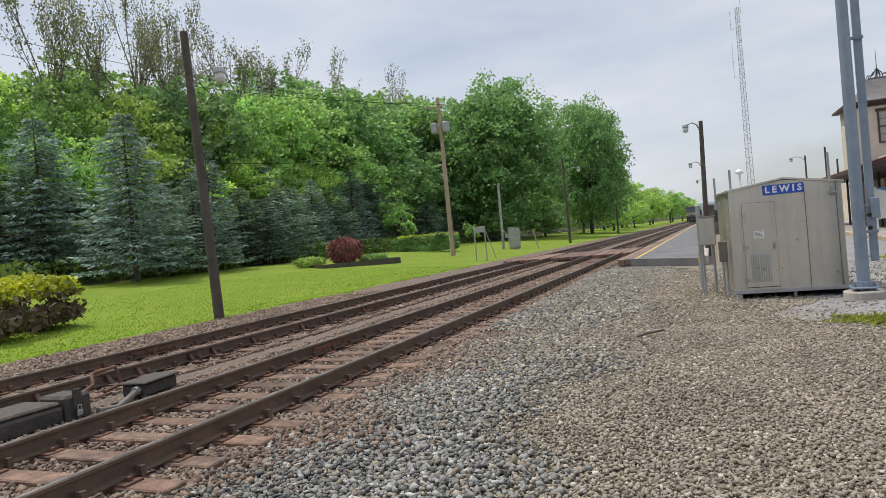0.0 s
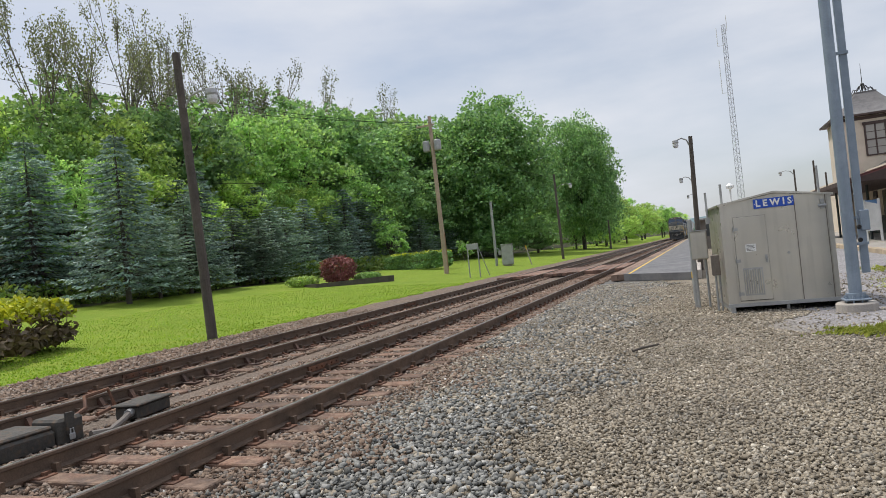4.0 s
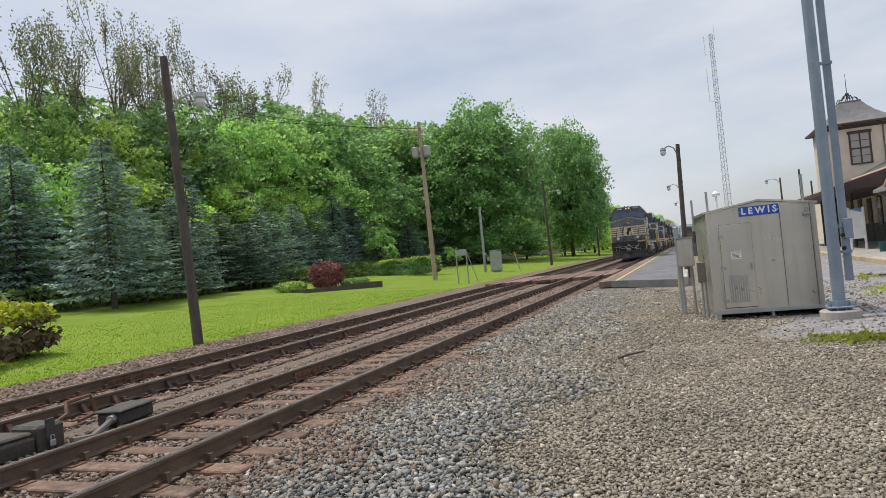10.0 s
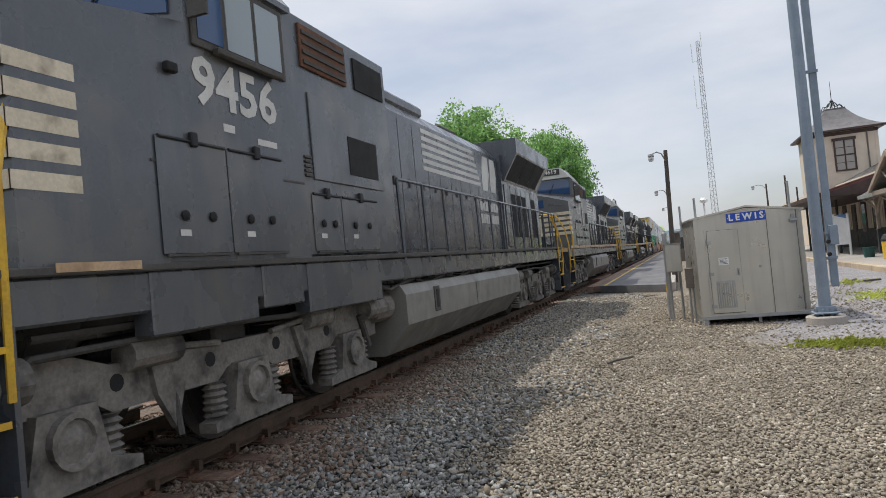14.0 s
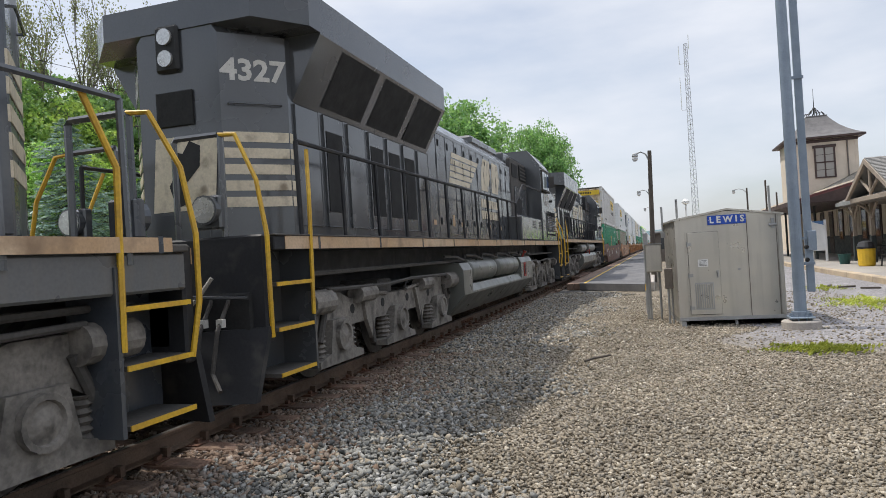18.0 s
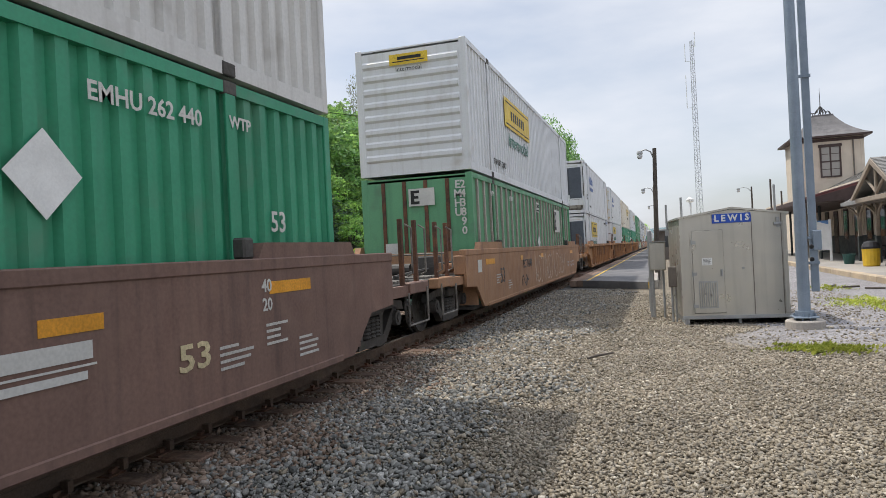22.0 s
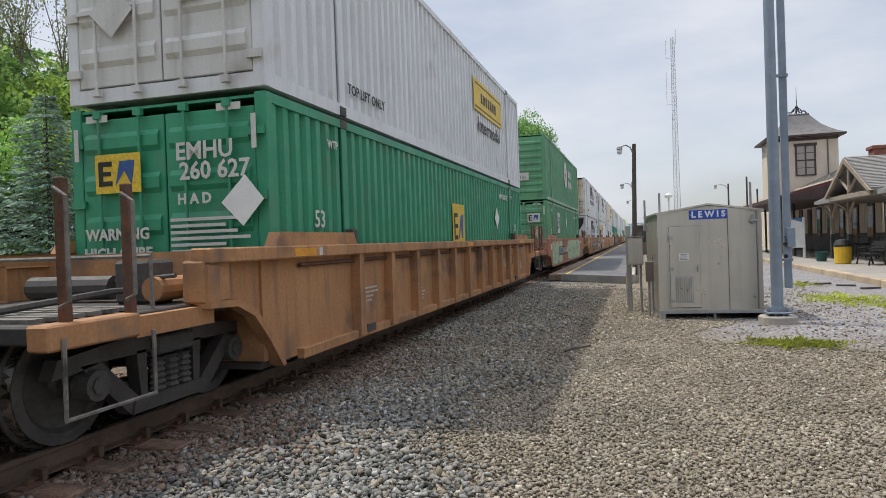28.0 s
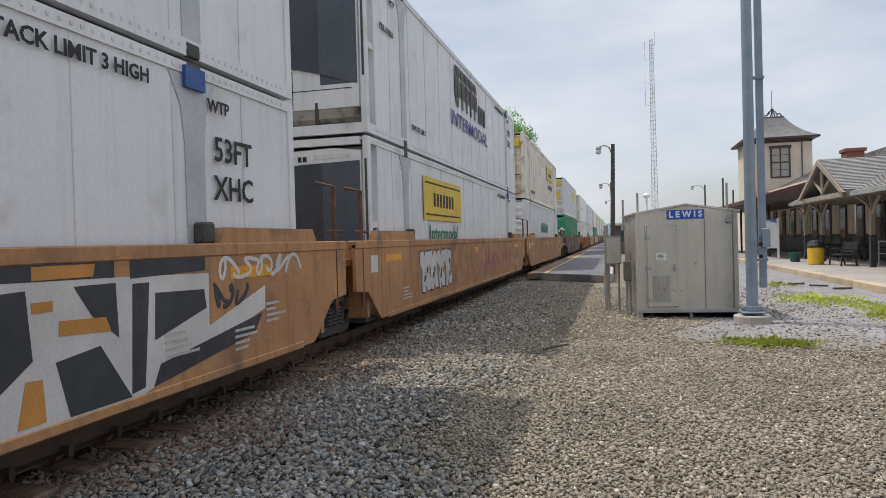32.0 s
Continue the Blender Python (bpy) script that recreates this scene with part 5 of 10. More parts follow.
def build_tower():
    t = thing("station_tower", "two-storey cream station tower with a bell-shaped slate roof", "building")
    x0, x1, y0, y1, z1 = 10.3, 14.8, 58.0, 63.0, 8.7
    part("wall", B().box(x0, x1, y0, y0 + 0.25, -0.2, z1), M_STUCCO, t)
    part("wall", B().box(x0, x1, y1 - 0.25, y1, -0.2, z1), M_STUCCO, t)
    part("wall", B().box(x0, x0 + 0.25, y0 + 0.25, y1 - 0.25, -0.2, z1), M_STUCCO, t)
    part("wall", B().box(x1 - 0.25, x1, y0 + 0.25, y1 - 0.25, -0.2, z1), M_STUCCO, t)
    for x in (x0, x1 - 0.16):
        part("corner_board", B().box(x - 0.03, x + 0.19, y0 - 0.03, y0, -0.2, z1), M_STUCCO, t)
    part("band", B().box(x0 - 0.04, x1 + 0.04, y0 - 0.05, y0, 8.38, 8.62), M_TRIM, t)
    part("downpipe", B().rod((14.1, y0 - 0.06, 4.2), (14.1, y0 - 0.06, 8.4), 0.05), M_BROWN, t)
    sash_window(t, 11.95, 13.15, y0, 5.75, 7.95, M_TRIM)
    cx, cy = (x0 + x1) / 2, (y0 + y1) / 2
    part("eave", B().box(x0 - 0.5, x1 + 0.5, y0 - 0.5, y1 + 0.5, 8.66, 8.8), M_TRIM, t, "dark brown overhanging eave")
    rows = []
    for f, z in ((1.0, 8.8), (0.83, 9.03), (0.66, 9.36), (0.5, 9.76), (0.37, 10.2), (0.27, 10.6)):
        hx, hy = (x1 - x0 + 1.0) / 2 * f, (y1 - y0 + 1.0) / 2 * f
        rows.append([(cx - hx, cy - hy, z), (cx + hx, cy - hy, z), (cx + hx, cy + hy, z), (cx - hx, cy + hy, z), (cx - hx, cy - hy, z)])
    part("roof", B().sheet(rows), M_SLATE, t, "bell-shaped grey slate roof")
    part("ridge_cap", B().box(cx - 0.75, cx + 0.75, cy - 0.75, cy + 0.75, 10.58, 10.75, 0.03), M_SLATE, t)
    fn = B().rod((cx, cy, 10.7), (cx, cy, 13.0), 0.04, 6, 0.012).lathe([(0.02, 11.3), (0.16, 11.42), (0.02, 11.55)], 8, pose(cx, cy, 0))
    for a in range(8):
        c, s = math.cos(a * math.pi / 4), math.sin(a * math.pi / 4)
        part("cresting", B().tube([(cx + 0.8 * c, cy + 0.8 * s, 10.73), (cx + 0.62 * c, cy + 0.62 * s, 11.05), (cx + 0.4 * c, cy + 0.4 * s, 11.0), (cx + 0.25 * c, cy + 0.25 * s, 11.25), (cx, cy, 11.4)], 0.035, 5), M_IRON, t)
    part("finial", fn, M_IRON, t, "black wrought iron cresting and finial")


build_tower()


def shingle_roof(name, parent, a, b, c, d, material):
    """A sloping roof slab with courses; a, b along the eave, d, c along the ridge."""
    a, b, c, d = (Vector(p) for p in (a, b, c, d))
    r = part(name, B().add([a, b, c, d] + [p - Vector((0, 0, 0.1)) for p in (a, b, c, d)], [(0, 1, 2, 3), (7, 6, 5, 4), (0, 4, 5, 1), (1, 5, 6, 2), (2, 6, 7, 3), (3, 7, 4, 0)]), material, parent)
    n = max(3, int((d - a).length / 0.16))
    cb = B()
    up = (b - a).cross(d - a).normalized()
    if up.z < 0:
        up = -up
    for i in range(n):
        p, q = a.lerp(d, i / n), b.lerp(c, i / n)
        p2, q2 = a.lerp(d, (i + 1.05) / n), b.lerp(c, (i + 1.05) / n)
        cb.add([p + up * 0.028, q + up * 0.028, q2 + up * 0.006, p2 + up * 0.006, p, q], [(0, 1, 2, 3), (4, 5, 1, 0)])
    tagged(part("shingle_course", cb, material, r), kind="stuff")
    return r


def build_station_house():
    s = thing("station_house", "long cream station house with dark dado and platform canopies", "building")
    X = 11.6
    part("wall", B().box(X, X + 0.3, 20, 57.9, 1.2, 4.6).box(X + 0.3, 20, 20, 20.3, -0.2, 4.6), M_STUCCO, s)
    part("wall", B().box(X, X + 0.3, 63.1, 85, -0.2, 4.6), M_STUCCO, s)
    # the dado's height and the added doors also put the canopies' shade into the wall
    part("dado", B().box(X - 0.04, X + 0.3, 20, 57.9, -0.2, 1.2), M_DADO, s, "dark painted lower wall boards, raised to add canopy shade")
    for i in range(14):
        y = 21.6 + i * 2.6
        if i % 2 == 0:
            d = part("door", B().box(X - 0.06, X, y - 0.55, y + 0.55, 0, 2.9), M_TRIM, s)
            part("door_pane", B().box(X - 0.075, X - 0.06, y - 0.38, y + 0.38, 1.1, 2.7), M_WIN, d)
        else:
            d = part("window", B().box(X - 0.06, X, y - 0.55, y + 0.55, 0.9, 2.95), M_TRIM, s)
            part("pane", B().box(X - 0.075, X - 0.06, y - 0.42, y + 0.42, 1.0, 2.85), M_WIN, d)
        part("batten", B().box(X - 0.03, X, y + 1.1, y + 1.3, 0.95, 4.5), M_STUCCO, s)
    part("red_panel", B().box(X - 0.1, X - 0.04, 24.3, 27.2, 1.35, 1.95), surf("red_board", (0.3, 0.06, 0.05), None, 0.6), s, "dull red board on the wall")
    # main roof behind the canopies
    shingle_roof("roof", s, (11.2, 19, 4.3), (11.2, 57.8, 4.3), (15.0, 57.8, 6.1), (15.0, 19, 6.1), M_SLATE2)
    # long canopy
    shingle_roof("canopy", s, (7.0, 38.4, 3.2), (7.0, 57.8, 3.2), (11.4, 57.8, 4.4), (11.4, 38.4, 4.4), M_ROOFRED)
    part("fascia", B().box(6.95, 7.05, 38.3, 57.8, 3.02, 3.24), M_TRIM, s)
    part("canopy_end", B().prism([(7.0, 3.02), (11.6, 3.02), (11.6, 4.32), (7.0, 3.14)], "y", 38.32, 38.4), M_TRIM, s)
    part("soffit", B().box(7.05, 11.6, 38.4, 57.8, 3.0, 3.04), M_TRIM, s)
    # near canopy with a gable towards the track
    shingle_roof("canopy", s, (8.6, 38.0, 2.85), (8.6, 15.5, 2.85), (11.6, 15.5, 4.3), (11.6, 38.0, 4.3), M_SLATE2)
    part("fascia", B().box(8.54, 8.64, 15.5, 38.0, 2.7, 2.87), M_STEEL, s, "pale painted gutter board")
    part("soffit", B().box(8.64, 11.6, 15.5, 38.0, 2.68, 2.72), M_BROWN, s)
    y0, y1, ym = 29.05, 34.85, 31.95
    shingle_roof("gable_roof", s, (8.35, y0 - 0.35, 2.95), (11.6, y0 - 0.35, 2.95), (11.6, ym, 4.45), (8.35, ym, 4.45), M_SLATE2)
    shingle_roof("gable_roof", s, (8.35, y1 + 0.35, 2.95), (11.6, y1 + 0.35, 2.95), (11.6, ym, 4.45), (8.35, ym, 4.45), M_SLATE2)
    part("gable_board", B().prism([(y0 - 0.4, 2.86), (y0 - 0.05, 2.86), (ym, 4.2), (y1 + 0.05, 2.86), (y1 + 0.4, 2.86), (ym, 4.42)], "x", 8.3, 8.42), M_BEAM, s)
    part("gable_wall", B().prism([(y0, 2.95), (y1, 2.95), (ym, 4.3)], "x", 9.0, 9.08), M_BROWN, s)
    part("king_post", B().rod((8.5, ym, 2.75), (8.5, ym, 4.3), 0.07), M_BEAM, s)
    part("tie_beam", B().box(8.42, 8.58, y0, y1, 2.7, 2.9, 0.015), M_BEAM, s)
    for d in (-1, 1):
        part("gable_brace", B().rod((8.5, ym, 3.0), (8.5, ym + d * 1.3, 3.65), 0.06), M_BEAM, s)
    for y in (17.0, 22.8, 28.56, 34.84, 37.7):
        p = part("canopy_post", B().box(9.17, 9.33, y - 0.08, y + 0.08, 1.2, 2.7, 0.015), M_BEAM, s)
        part("post_base", B().box(9.15, 9.35, y - 0.1, y + 0.1, -0.02, 1.2, 0.015), M_DADO, p)
        for d in (-1, 1):
            part("post_brace", B().tube([(9.25, y, 1.9), (9.25, y + d * 0.35, 2.35), (9.25, y + d * 0.85, 2.68)], 0.06), M_BEAM, p)
        part("arm", B().tube([(9.25, y, 2.1), (9.0, y, 2.45), (8.66, y, 2.72)], 0.05), M_BEAM, p)
    for y in (43, 47.5, 52, 57):
        part("canopy_post", B().rod((8.6, y, -0.02), (8.6, y, 3.02), 0.07), M_DADO, s)
    for x, y, z0, z1, w in ((14.4, 34.0, 5.6, 6.75, 0.45), (12.9, 42.5, 5.0, 5.95, 0.45)):
        c = part("chimney", B().box(x - w, x + w, y - w, y + w, z0 - 1.2, z1), M_BRICK, s, "red brick chimney")
        part("chimney_cap", B().box(x - w - 0.1, x + w + 0.1, y - w - 0.1, y + w + 0.1, z1 - 0.2, z1, 0.03), M_BRICK, c)
    part("railing", B().rod((9.6, 18, 0.95), (9.6, 29.0, 0.95), 0.03).rod((9.6, 18, 0.5), (9.6, 29.0, 0.5), 0.025), M_STEEL, s)
    for y in (18, 20.75, 23.5, 26.25, 29):
        part("rail_post", B().rod((9.6, y, -0.02), (9.6, y, 0.95), 0.03), M_STEEL, s)


build_station_house()


def build_platform_furniture():
    b = thing("litter_bin", "yellow litter bin with a black domed lid", "bin", pose(8.1, 31.6, -0.01))
    part("body", B().lathe([(0.27, 0), (0.31, 0.05), (0.33, 0.72)], 16), M_YEL, b)
    part("lid", B().lathe([(0.34, 0.72), (0.34, 0.8), (0.26, 0.98), (0.1, 1.04)], 16), M_IRON, b)
    g = thing("plant_tub", "dark green plant tub on the station platform", "tub", pose(8.0, 34.6, -0.01))
    part("tub", B().lathe([(0.2, 0), (0.27, 0.42), (0.3, 0.45)], 14), surf("green_tub", (0.02, 0.09, 0.08), None, 0.5), g)
    bench = thing("platform_bench", "black cast iron and slat platform bench", "bench", pose(8.75, 30.4, -0.01), "platform benches")
    for i in range(5):
        part("seat_slat", B().box(-0.22 + i * 0.1, -0.14 + i * 0.1, -0.85, 0.85, 0.43, 0.46), M_IRON, bench)
    for i in range(4):
        part("back_slat", B().box(0.25 + i * 0.025, 0.28 + i * 0.025, -0.85, 0.85, 0.53 + i * 0.11, 0.61 + i * 0.11), M_IRON, bench)
    for y in (-0.75, 0.75):
        part("end_frame", B().tube([(-0.26, y, 0), (-0.2, y, 0.42), (0.25, y, 0.42), (0.35, y, 0.98)], 0.035).tube([(0.2, y, 0.42), (0.32, y, 0)], 0.035).tube([(-0.2, y, 0.42), (-0.22, y, 0.65), (0.25, y, 0.66)], 0.03), M_IRON, bench)
    for x, y, r in ((10.7, 27.2, 0), (10.8, 32.8, 0), (10.8, 36.5, 0), (10.8, 39.5, 0)):
        copy_thing(bench, pose(x, y, -0.01, 0, 0, r))
    s = thing("information_sign", "white station information sign on two posts with blue top", "sign", pose(8.0, 39.4, -0.01, 0, 0, -20))
    for x in (-0.32, 0.32):
        part("post", B().box(x - 0.06, x + 0.06, -0.06, 0.06, 0, 2.15, 0.01), M_WHITE, s)
    part("panel", B().box(-0.26, 0.26, -0.035, 0.035, 0.55, 2.1), M_WHITE, s)
    part("header", B().prism([(-0.26, 2.06), (0.26, 1.88), (0.26, 2.1), (-0.26, 2.1)], "y", -0.042, 0.042), surf("pale_blue_header", (0.12, 0.25, 0.48), None, 0.5), s, "blue header band with unreadable writing")
    for x, y, h in ((8.6, 60, 6.2), (10.0, 64, 5.4), (6.3, 74, 4.2), (7.3, 80, 5.0)):
        p = thing("slim_pole", "slim grey pole standing beyond the station", "pole", pose(x, y, -0.2))
        part("pole", B().rod((0, 0, 0), (0, 0, h), 0.07, 8), M_POLE, p)
    lamp_post(8.4, 70, 6.4, -1.1, M_POLE, 0.1, "dark lamp post beyond the station")
    k = thing("platform_shelter", "small grey shelter standing at the end of the platform", "shelter", pose(0.6, 62, -0.2))
    part("wall", B().box(-0.9, 1.6, 0, 6, 0, 2.5), M_BROWN, k)
    part("roof", B().box(-1.2, 1.9, -0.5, 6.5, 2.5, 2.68, 0.03), M_STEEL, k)
    part("window", B().box(-0.3, 0.9, -0.03, 0, 1.1, 2.1), M_WIN, k)


build_platform_furniture()

# ---------------------------------------------------------------- train: materials
M_LBLK = surf("dusty_black_paint", (0.044, 0.052, 0.064), (0.062, 0.068, 0.078), 0.24, 0, 0.5, 40, 0.02, 0.1, (0.11, 0.108, 0.1), 0.25, ((0.12, 0.118, 0.112), 0.4), spec=0.85)
M_LCLEAN = surf("glossy_black_paint", (0.054, 0.058, 0.063), (0.068, 0.072, 0.077), 0.2, 0, 0.5, 40, 0.01, 0.06, (0.075, 0.078, 0.08), 0.15, ((0.07, 0.073, 0.078), 0.35), spec=0.9)
M_LGREY = surf("dust_greyed_paint", (0.118, 0.122, 0.124), (0.085, 0.088, 0.092), 0.34, 0, 0.5, 40, 0.03, 0.14, (0.15, 0.135, 0.115), 0.35, ((0.145, 0.135, 0.12), 0.5), spec=0.75)
M_LMID = surf("dust_dulled_black_paint", (0.082, 0.09, 0.098), (0.06, 0.066, 0.074), 0.28, 0, 0.5, 40, 0.02, 0.12, (0.135, 0.128, 0.115), 0.32, ((0.14, 0.133, 0.12), 0.45), spec=0.85)
M_TRUCK = surf("grey_road_grime", (0.215, 0.195, 0.17), (0.15, 0.137, 0.12), 0.75, 0, 2, 30, 0.25, 0.25, (0.05, 0.045, 0.04), 0.4)
M_GRIME = surf("dark_grime", (0.06, 0.056, 0.052), (0.085, 0.078, 0.07), 0.85, 0, 2, 30, 0.2, 0.25)
M_TANK = surf("dusty_fuel_tank", (0.245, 0.235, 0.21), (0.195, 0.186, 0.166), 0.5, 0, 0.7, 40, 0.03, 0.12, (0.13, 0.125, 0.112), 0.25, ((0.12, 0.115, 0.1), 0.4))
M_BLKPLOW = surf("scuffed_black_plow", (0.022, 0.023, 0.026), (0.034, 0.034, 0.036), 0.6, 0, 1.2, 40, 0.04, 0.12, (0.07, 0.066, 0.06), 0.25, spec=0.25)
M_TANK2 = surf("dark_glossy_tank", (0.135, 0.138, 0.122), (0.1, 0.104, 0.092), 0.35, 0, 0.7, 40, 0.03, 0.1, (0.17, 0.165, 0.15), 0.3)
M_CREAM = surf("cream_stripe", (0.66, 0.58, 0.44), (0.56, 0.49, 0.36), 0.5, 0, 2, 40, 0.03, 0.12, (0.25, 0.2, 0.14), 0.3)
M_SILL = surf("tan_reflective_sill", (0.46, 0.29, 0.15), (0.52, 0.38, 0.25), 0.5, 0, 1.1, 40, 0.03, 0.15, (0.26, 0.17, 0.1), 0.3)
M_LOGO = surf("white_vinyl", (0.62, 0.61, 0.57), (0.5, 0.49, 0.46), 0.5, 0, 1.5, 40, 0.03, 0.1)
M_YRAIL = surf("yellow_handrail", (0.66, 0.4, 0.02), (0.5, 0.29, 0.03), 0.5, 0, 4, 40, 0.05, 0.15)
M_WHEEL = surf("wheel_steel", (0.12, 0.11, 0.1), (0.075, 0.07, 0.065), 0.6, 0.5, 3, 30, 0.1, 0.2)
M_TREAD = surf("polished_tread", (0.5, 0.49, 0.47), (0.4, 0.39, 0.38), 0.25, 1.0, 3, 40, 0.02, 0.05)
M_CABGLASS = pane_glass("blue_tinted_glass", (0.03, 0.07, 0.16))
M_SIDEGLASS = pane_glass("pale_side_glass", (0.28, 0.32, 0.33), 0.1)
M_REDP = surf("red_paint", (0.4, 0.05, 0.04), None, 0.5)
M_HOSE = surf("pale_hose", (0.42, 0.4, 0.35), (0.3, 0.28, 0.25), 0.7)
M_HEAD = glow("headlight_lens", (1.0, 0.72, 0.42), 0.3)
M_LENS = surf("silver_lens", (0.62, 0.62, 0.6), (0.5, 0.5, 0.48), 0.2, 0.6)
M_BOARD = surf("number_board", (0.05, 0.05, 0.048), None, 0.4)
M_BLKP = surf("black_print", (0.012, 0.012, 0.012), None, 0.6)

ROLLING = []       # (wheelset, distance of its axle behind the train's head, radius, way)


def wheelset_mesh(r, key):
    b = B()
    for s in (-1, 1):
        prof = [(0.08, 0), (0.1, 0.05), (r * 0.72, 0.035), (r * 0.8, 0.0), (r - 0.005, 0.0), (r, 0.02), (r + 0.004, 0.1), (r + 0.026, 0.115), (r + 0.026, 0.14), (r * 0.8, 0.14), (r * 0.72, 0.1), (0.1, 0.1), (0.09, 0.16)]
        m = Matrix.Translation((s * 0.835, 0, 0)) @ Matrix.Rotation(-s * math.pi / 2, 4, "Y")
        b.lathe(prof, 28, m)
    b.rod((-0.8, 0, 0), (0.8, 0, 0), 0.085, 10)
    for s in (-1, 1):
        for k in range(5):
            a = k * 2 * math.pi / 5
            b.rod((s * 0.84, 0.3 * r * math.cos(a), 0.3 * r * math.sin(a)), (s * 0.855, 0.3 * r * math.cos(a), 0.3 * r * math.sin(a)), 0.02, 6)
    return mesh(key, b, M_WHEEL)


TREADS = {}


def add_wheelset(parent, x, y, z, me, r, loco_off, sign):
    w = new("wheelset", me)
    w.parent = parent
    w.matrix_basis = pose(x, y, z)
    if r not in TREADS:
        t = B()
        for s in (-1, 1):
            a, c = 0.735 * s, 0.83 * s
            t.rod((a, 0, 0), (c, 0, 0), r + 0.003, 28, caps=False)
        TREADS[r] = mesh("tread", t, M_TREAD)
    tr = new("tread", TREADS[r])
    tr.parent = w
    ROLLING.append((w, loco_off, r, sign, (x, y, z)))
    return w


def six_wheel_truck(loco, yc, me, sign, off_of):
    """A three-axle truck: side frames, journal boxes, springs and brake gear."""
    t = part("truck", B().box(-0.5, 0.5, -1.1, 1.1, 0.75, 1.1, 0.04).box(-1.05, 1.05, -0.25, 0.25, 0.9, 1.15, 0.03).box(-1.05, 1.05, -1.3, -1.05, 0.7, 0.95).box(-1.05, 1.05, 1.05, 1.3, 0.7, 0.95), M_GRIME, loco, "grimy three-axle truck")
    t.matrix_basis = pose(0, yc, 0)
    for s in (-1, 1):
        pts = [(-2.85, 0.62), (-2.85, 0.98), (-2.5, 1.06), (-1.9, 1.06), (-1.6, 0.96), (-0.6, 0.94), (0.6, 0.94), (1.6, 0.96), (1.9, 1.06), (2.5, 1.06), (2.85, 0.98), (2.85, 0.62), (2.5, 0.6), (2.3, 0.72), (1.76, 0.72), (1.6, 0.62), (0.42, 0.62), (0.28, 0.72), (-0.28, 0.72), (-0.42, 0.62), (-1.6, 0.62), (-1.76, 0.72), (-2.3, 0.72), (-2.5, 0.6)]
        part("side_frame", B().prism(pts, "x", s * 1.05, s * 1.2), M_TRUCK, t)
        for k in (-1.52, -0.5, 0.5, 1.52):
            part("frame_hole", B().rod((s * 1.198, 2.03 * k * 0.5, 0.82), (s * 1.204, 2.03 * k * 0.5, 0.82), 0.065, 12), M_DARK, t)
        for k in (-1, 0, 1):
            y = 2.03 * k
            part("journal_box", B().prism([(y - 0.6, 0.2), (y + 0.6, 0.2), (y + 0.6, 0.28), (y + 0.32, 0.34), (y + 0.23, 0.74), (y - 0.23, 0.74), (y - 0.32, 0.34), (y - 0.6, 0.28)], "x", s * 1.1, s * 1.28).lathe([(0.19, 0.0), (0.19, 0.06), (0.15, 0.06), (0.14, 0.03), (0.1, 0.035), (0.02, 0.06)], 16, Matrix.Translation((s * 1.28, y, 0.53)) @ Matrix.Rotation(s * math.pi / 2, 4, "Y")), M_TRUCK, t)
            for d in (-0.42, 0.42):
                part("spring", B().lathe([(0.03, 0.27), (0.12, 0.27)] + [(0.115 if i % 2 else 0.08, 0.29 + i * 0.03) for i in range(12)], 10, pose(s * 1.14, y + d, 0)), M_TRUCK, t)
        for d in (-1, 1):
            part("end_cylinder", B().rod((s * 1.26, d * 2.85, 0.98), (s * 1.26, d * 2.35, 0.98), 0.15, 14), M_TRUCK, t)
            part("brake_cylinder", B().rod((s * 1.24, d * 1.5, 1.0), (s * 1.24, d * 0.98, 1.0), 0.12, 12).rod((s * 1.22, d * 1.0, 1.0), (s * 1.22, d * 0.4, 0.95), 0.03), M_TRUCK, t)
            part("equaliser_bracket", B().prism([(d * 0.78, 0.95), (d * 1.26, 0.95), (d * 1.2, 0.66), (d * 1.02, 0.36), (d * 0.9, 0.66)], "x", s * 1.19, s * 1.25), M_TRUCK, t)
            part("snubber", B().rod((s * 1.23, d * 2.55, 0.5), (s * 1.23, d * 2.35, 0.92), 0.045, 8), M_GRIME, t)
        part("brake_rigging", B().tube([(s * 1.24, -2.7, 0.72), (s * 1.3, -2.3, 1.1), (s * 1.3, -0.5, 1.12), (s * 1.3, 0.6, 1.08), (s * 1.3, 2.4, 1.12)], 0.028).tube([(s * 1.22, -1.0, 0.66), (s * 1.26, -1.0, 0.3)], 0.03).tube([(s * 1.22, 1.0, 0.66), (s * 1.26, 1.0, 0.3)], 0.03), M_GRIME, t)
        part("sand_pipe", B().tube([(s * 1.1, -2.9, 1.2), (s * 0.95, -2.75, 0.4), (s * 0.78, -2.62, 0.1)], 0.022).tube([(s * 1.1, 2.9, 1.2), (s * 0.95, 2.75, 0.4), (s * 0.78, 2.62, 0.1)], 0.022), M_GRIME, t)
    for k in (-1, 0, 1):
        add_wheelset(t, 0, 2.03 * k, 0.535, me, 0.53, off_of(yc + 2.03 * k), sign)


def stripe_z(i):
    return 2.13 + i * 0.185


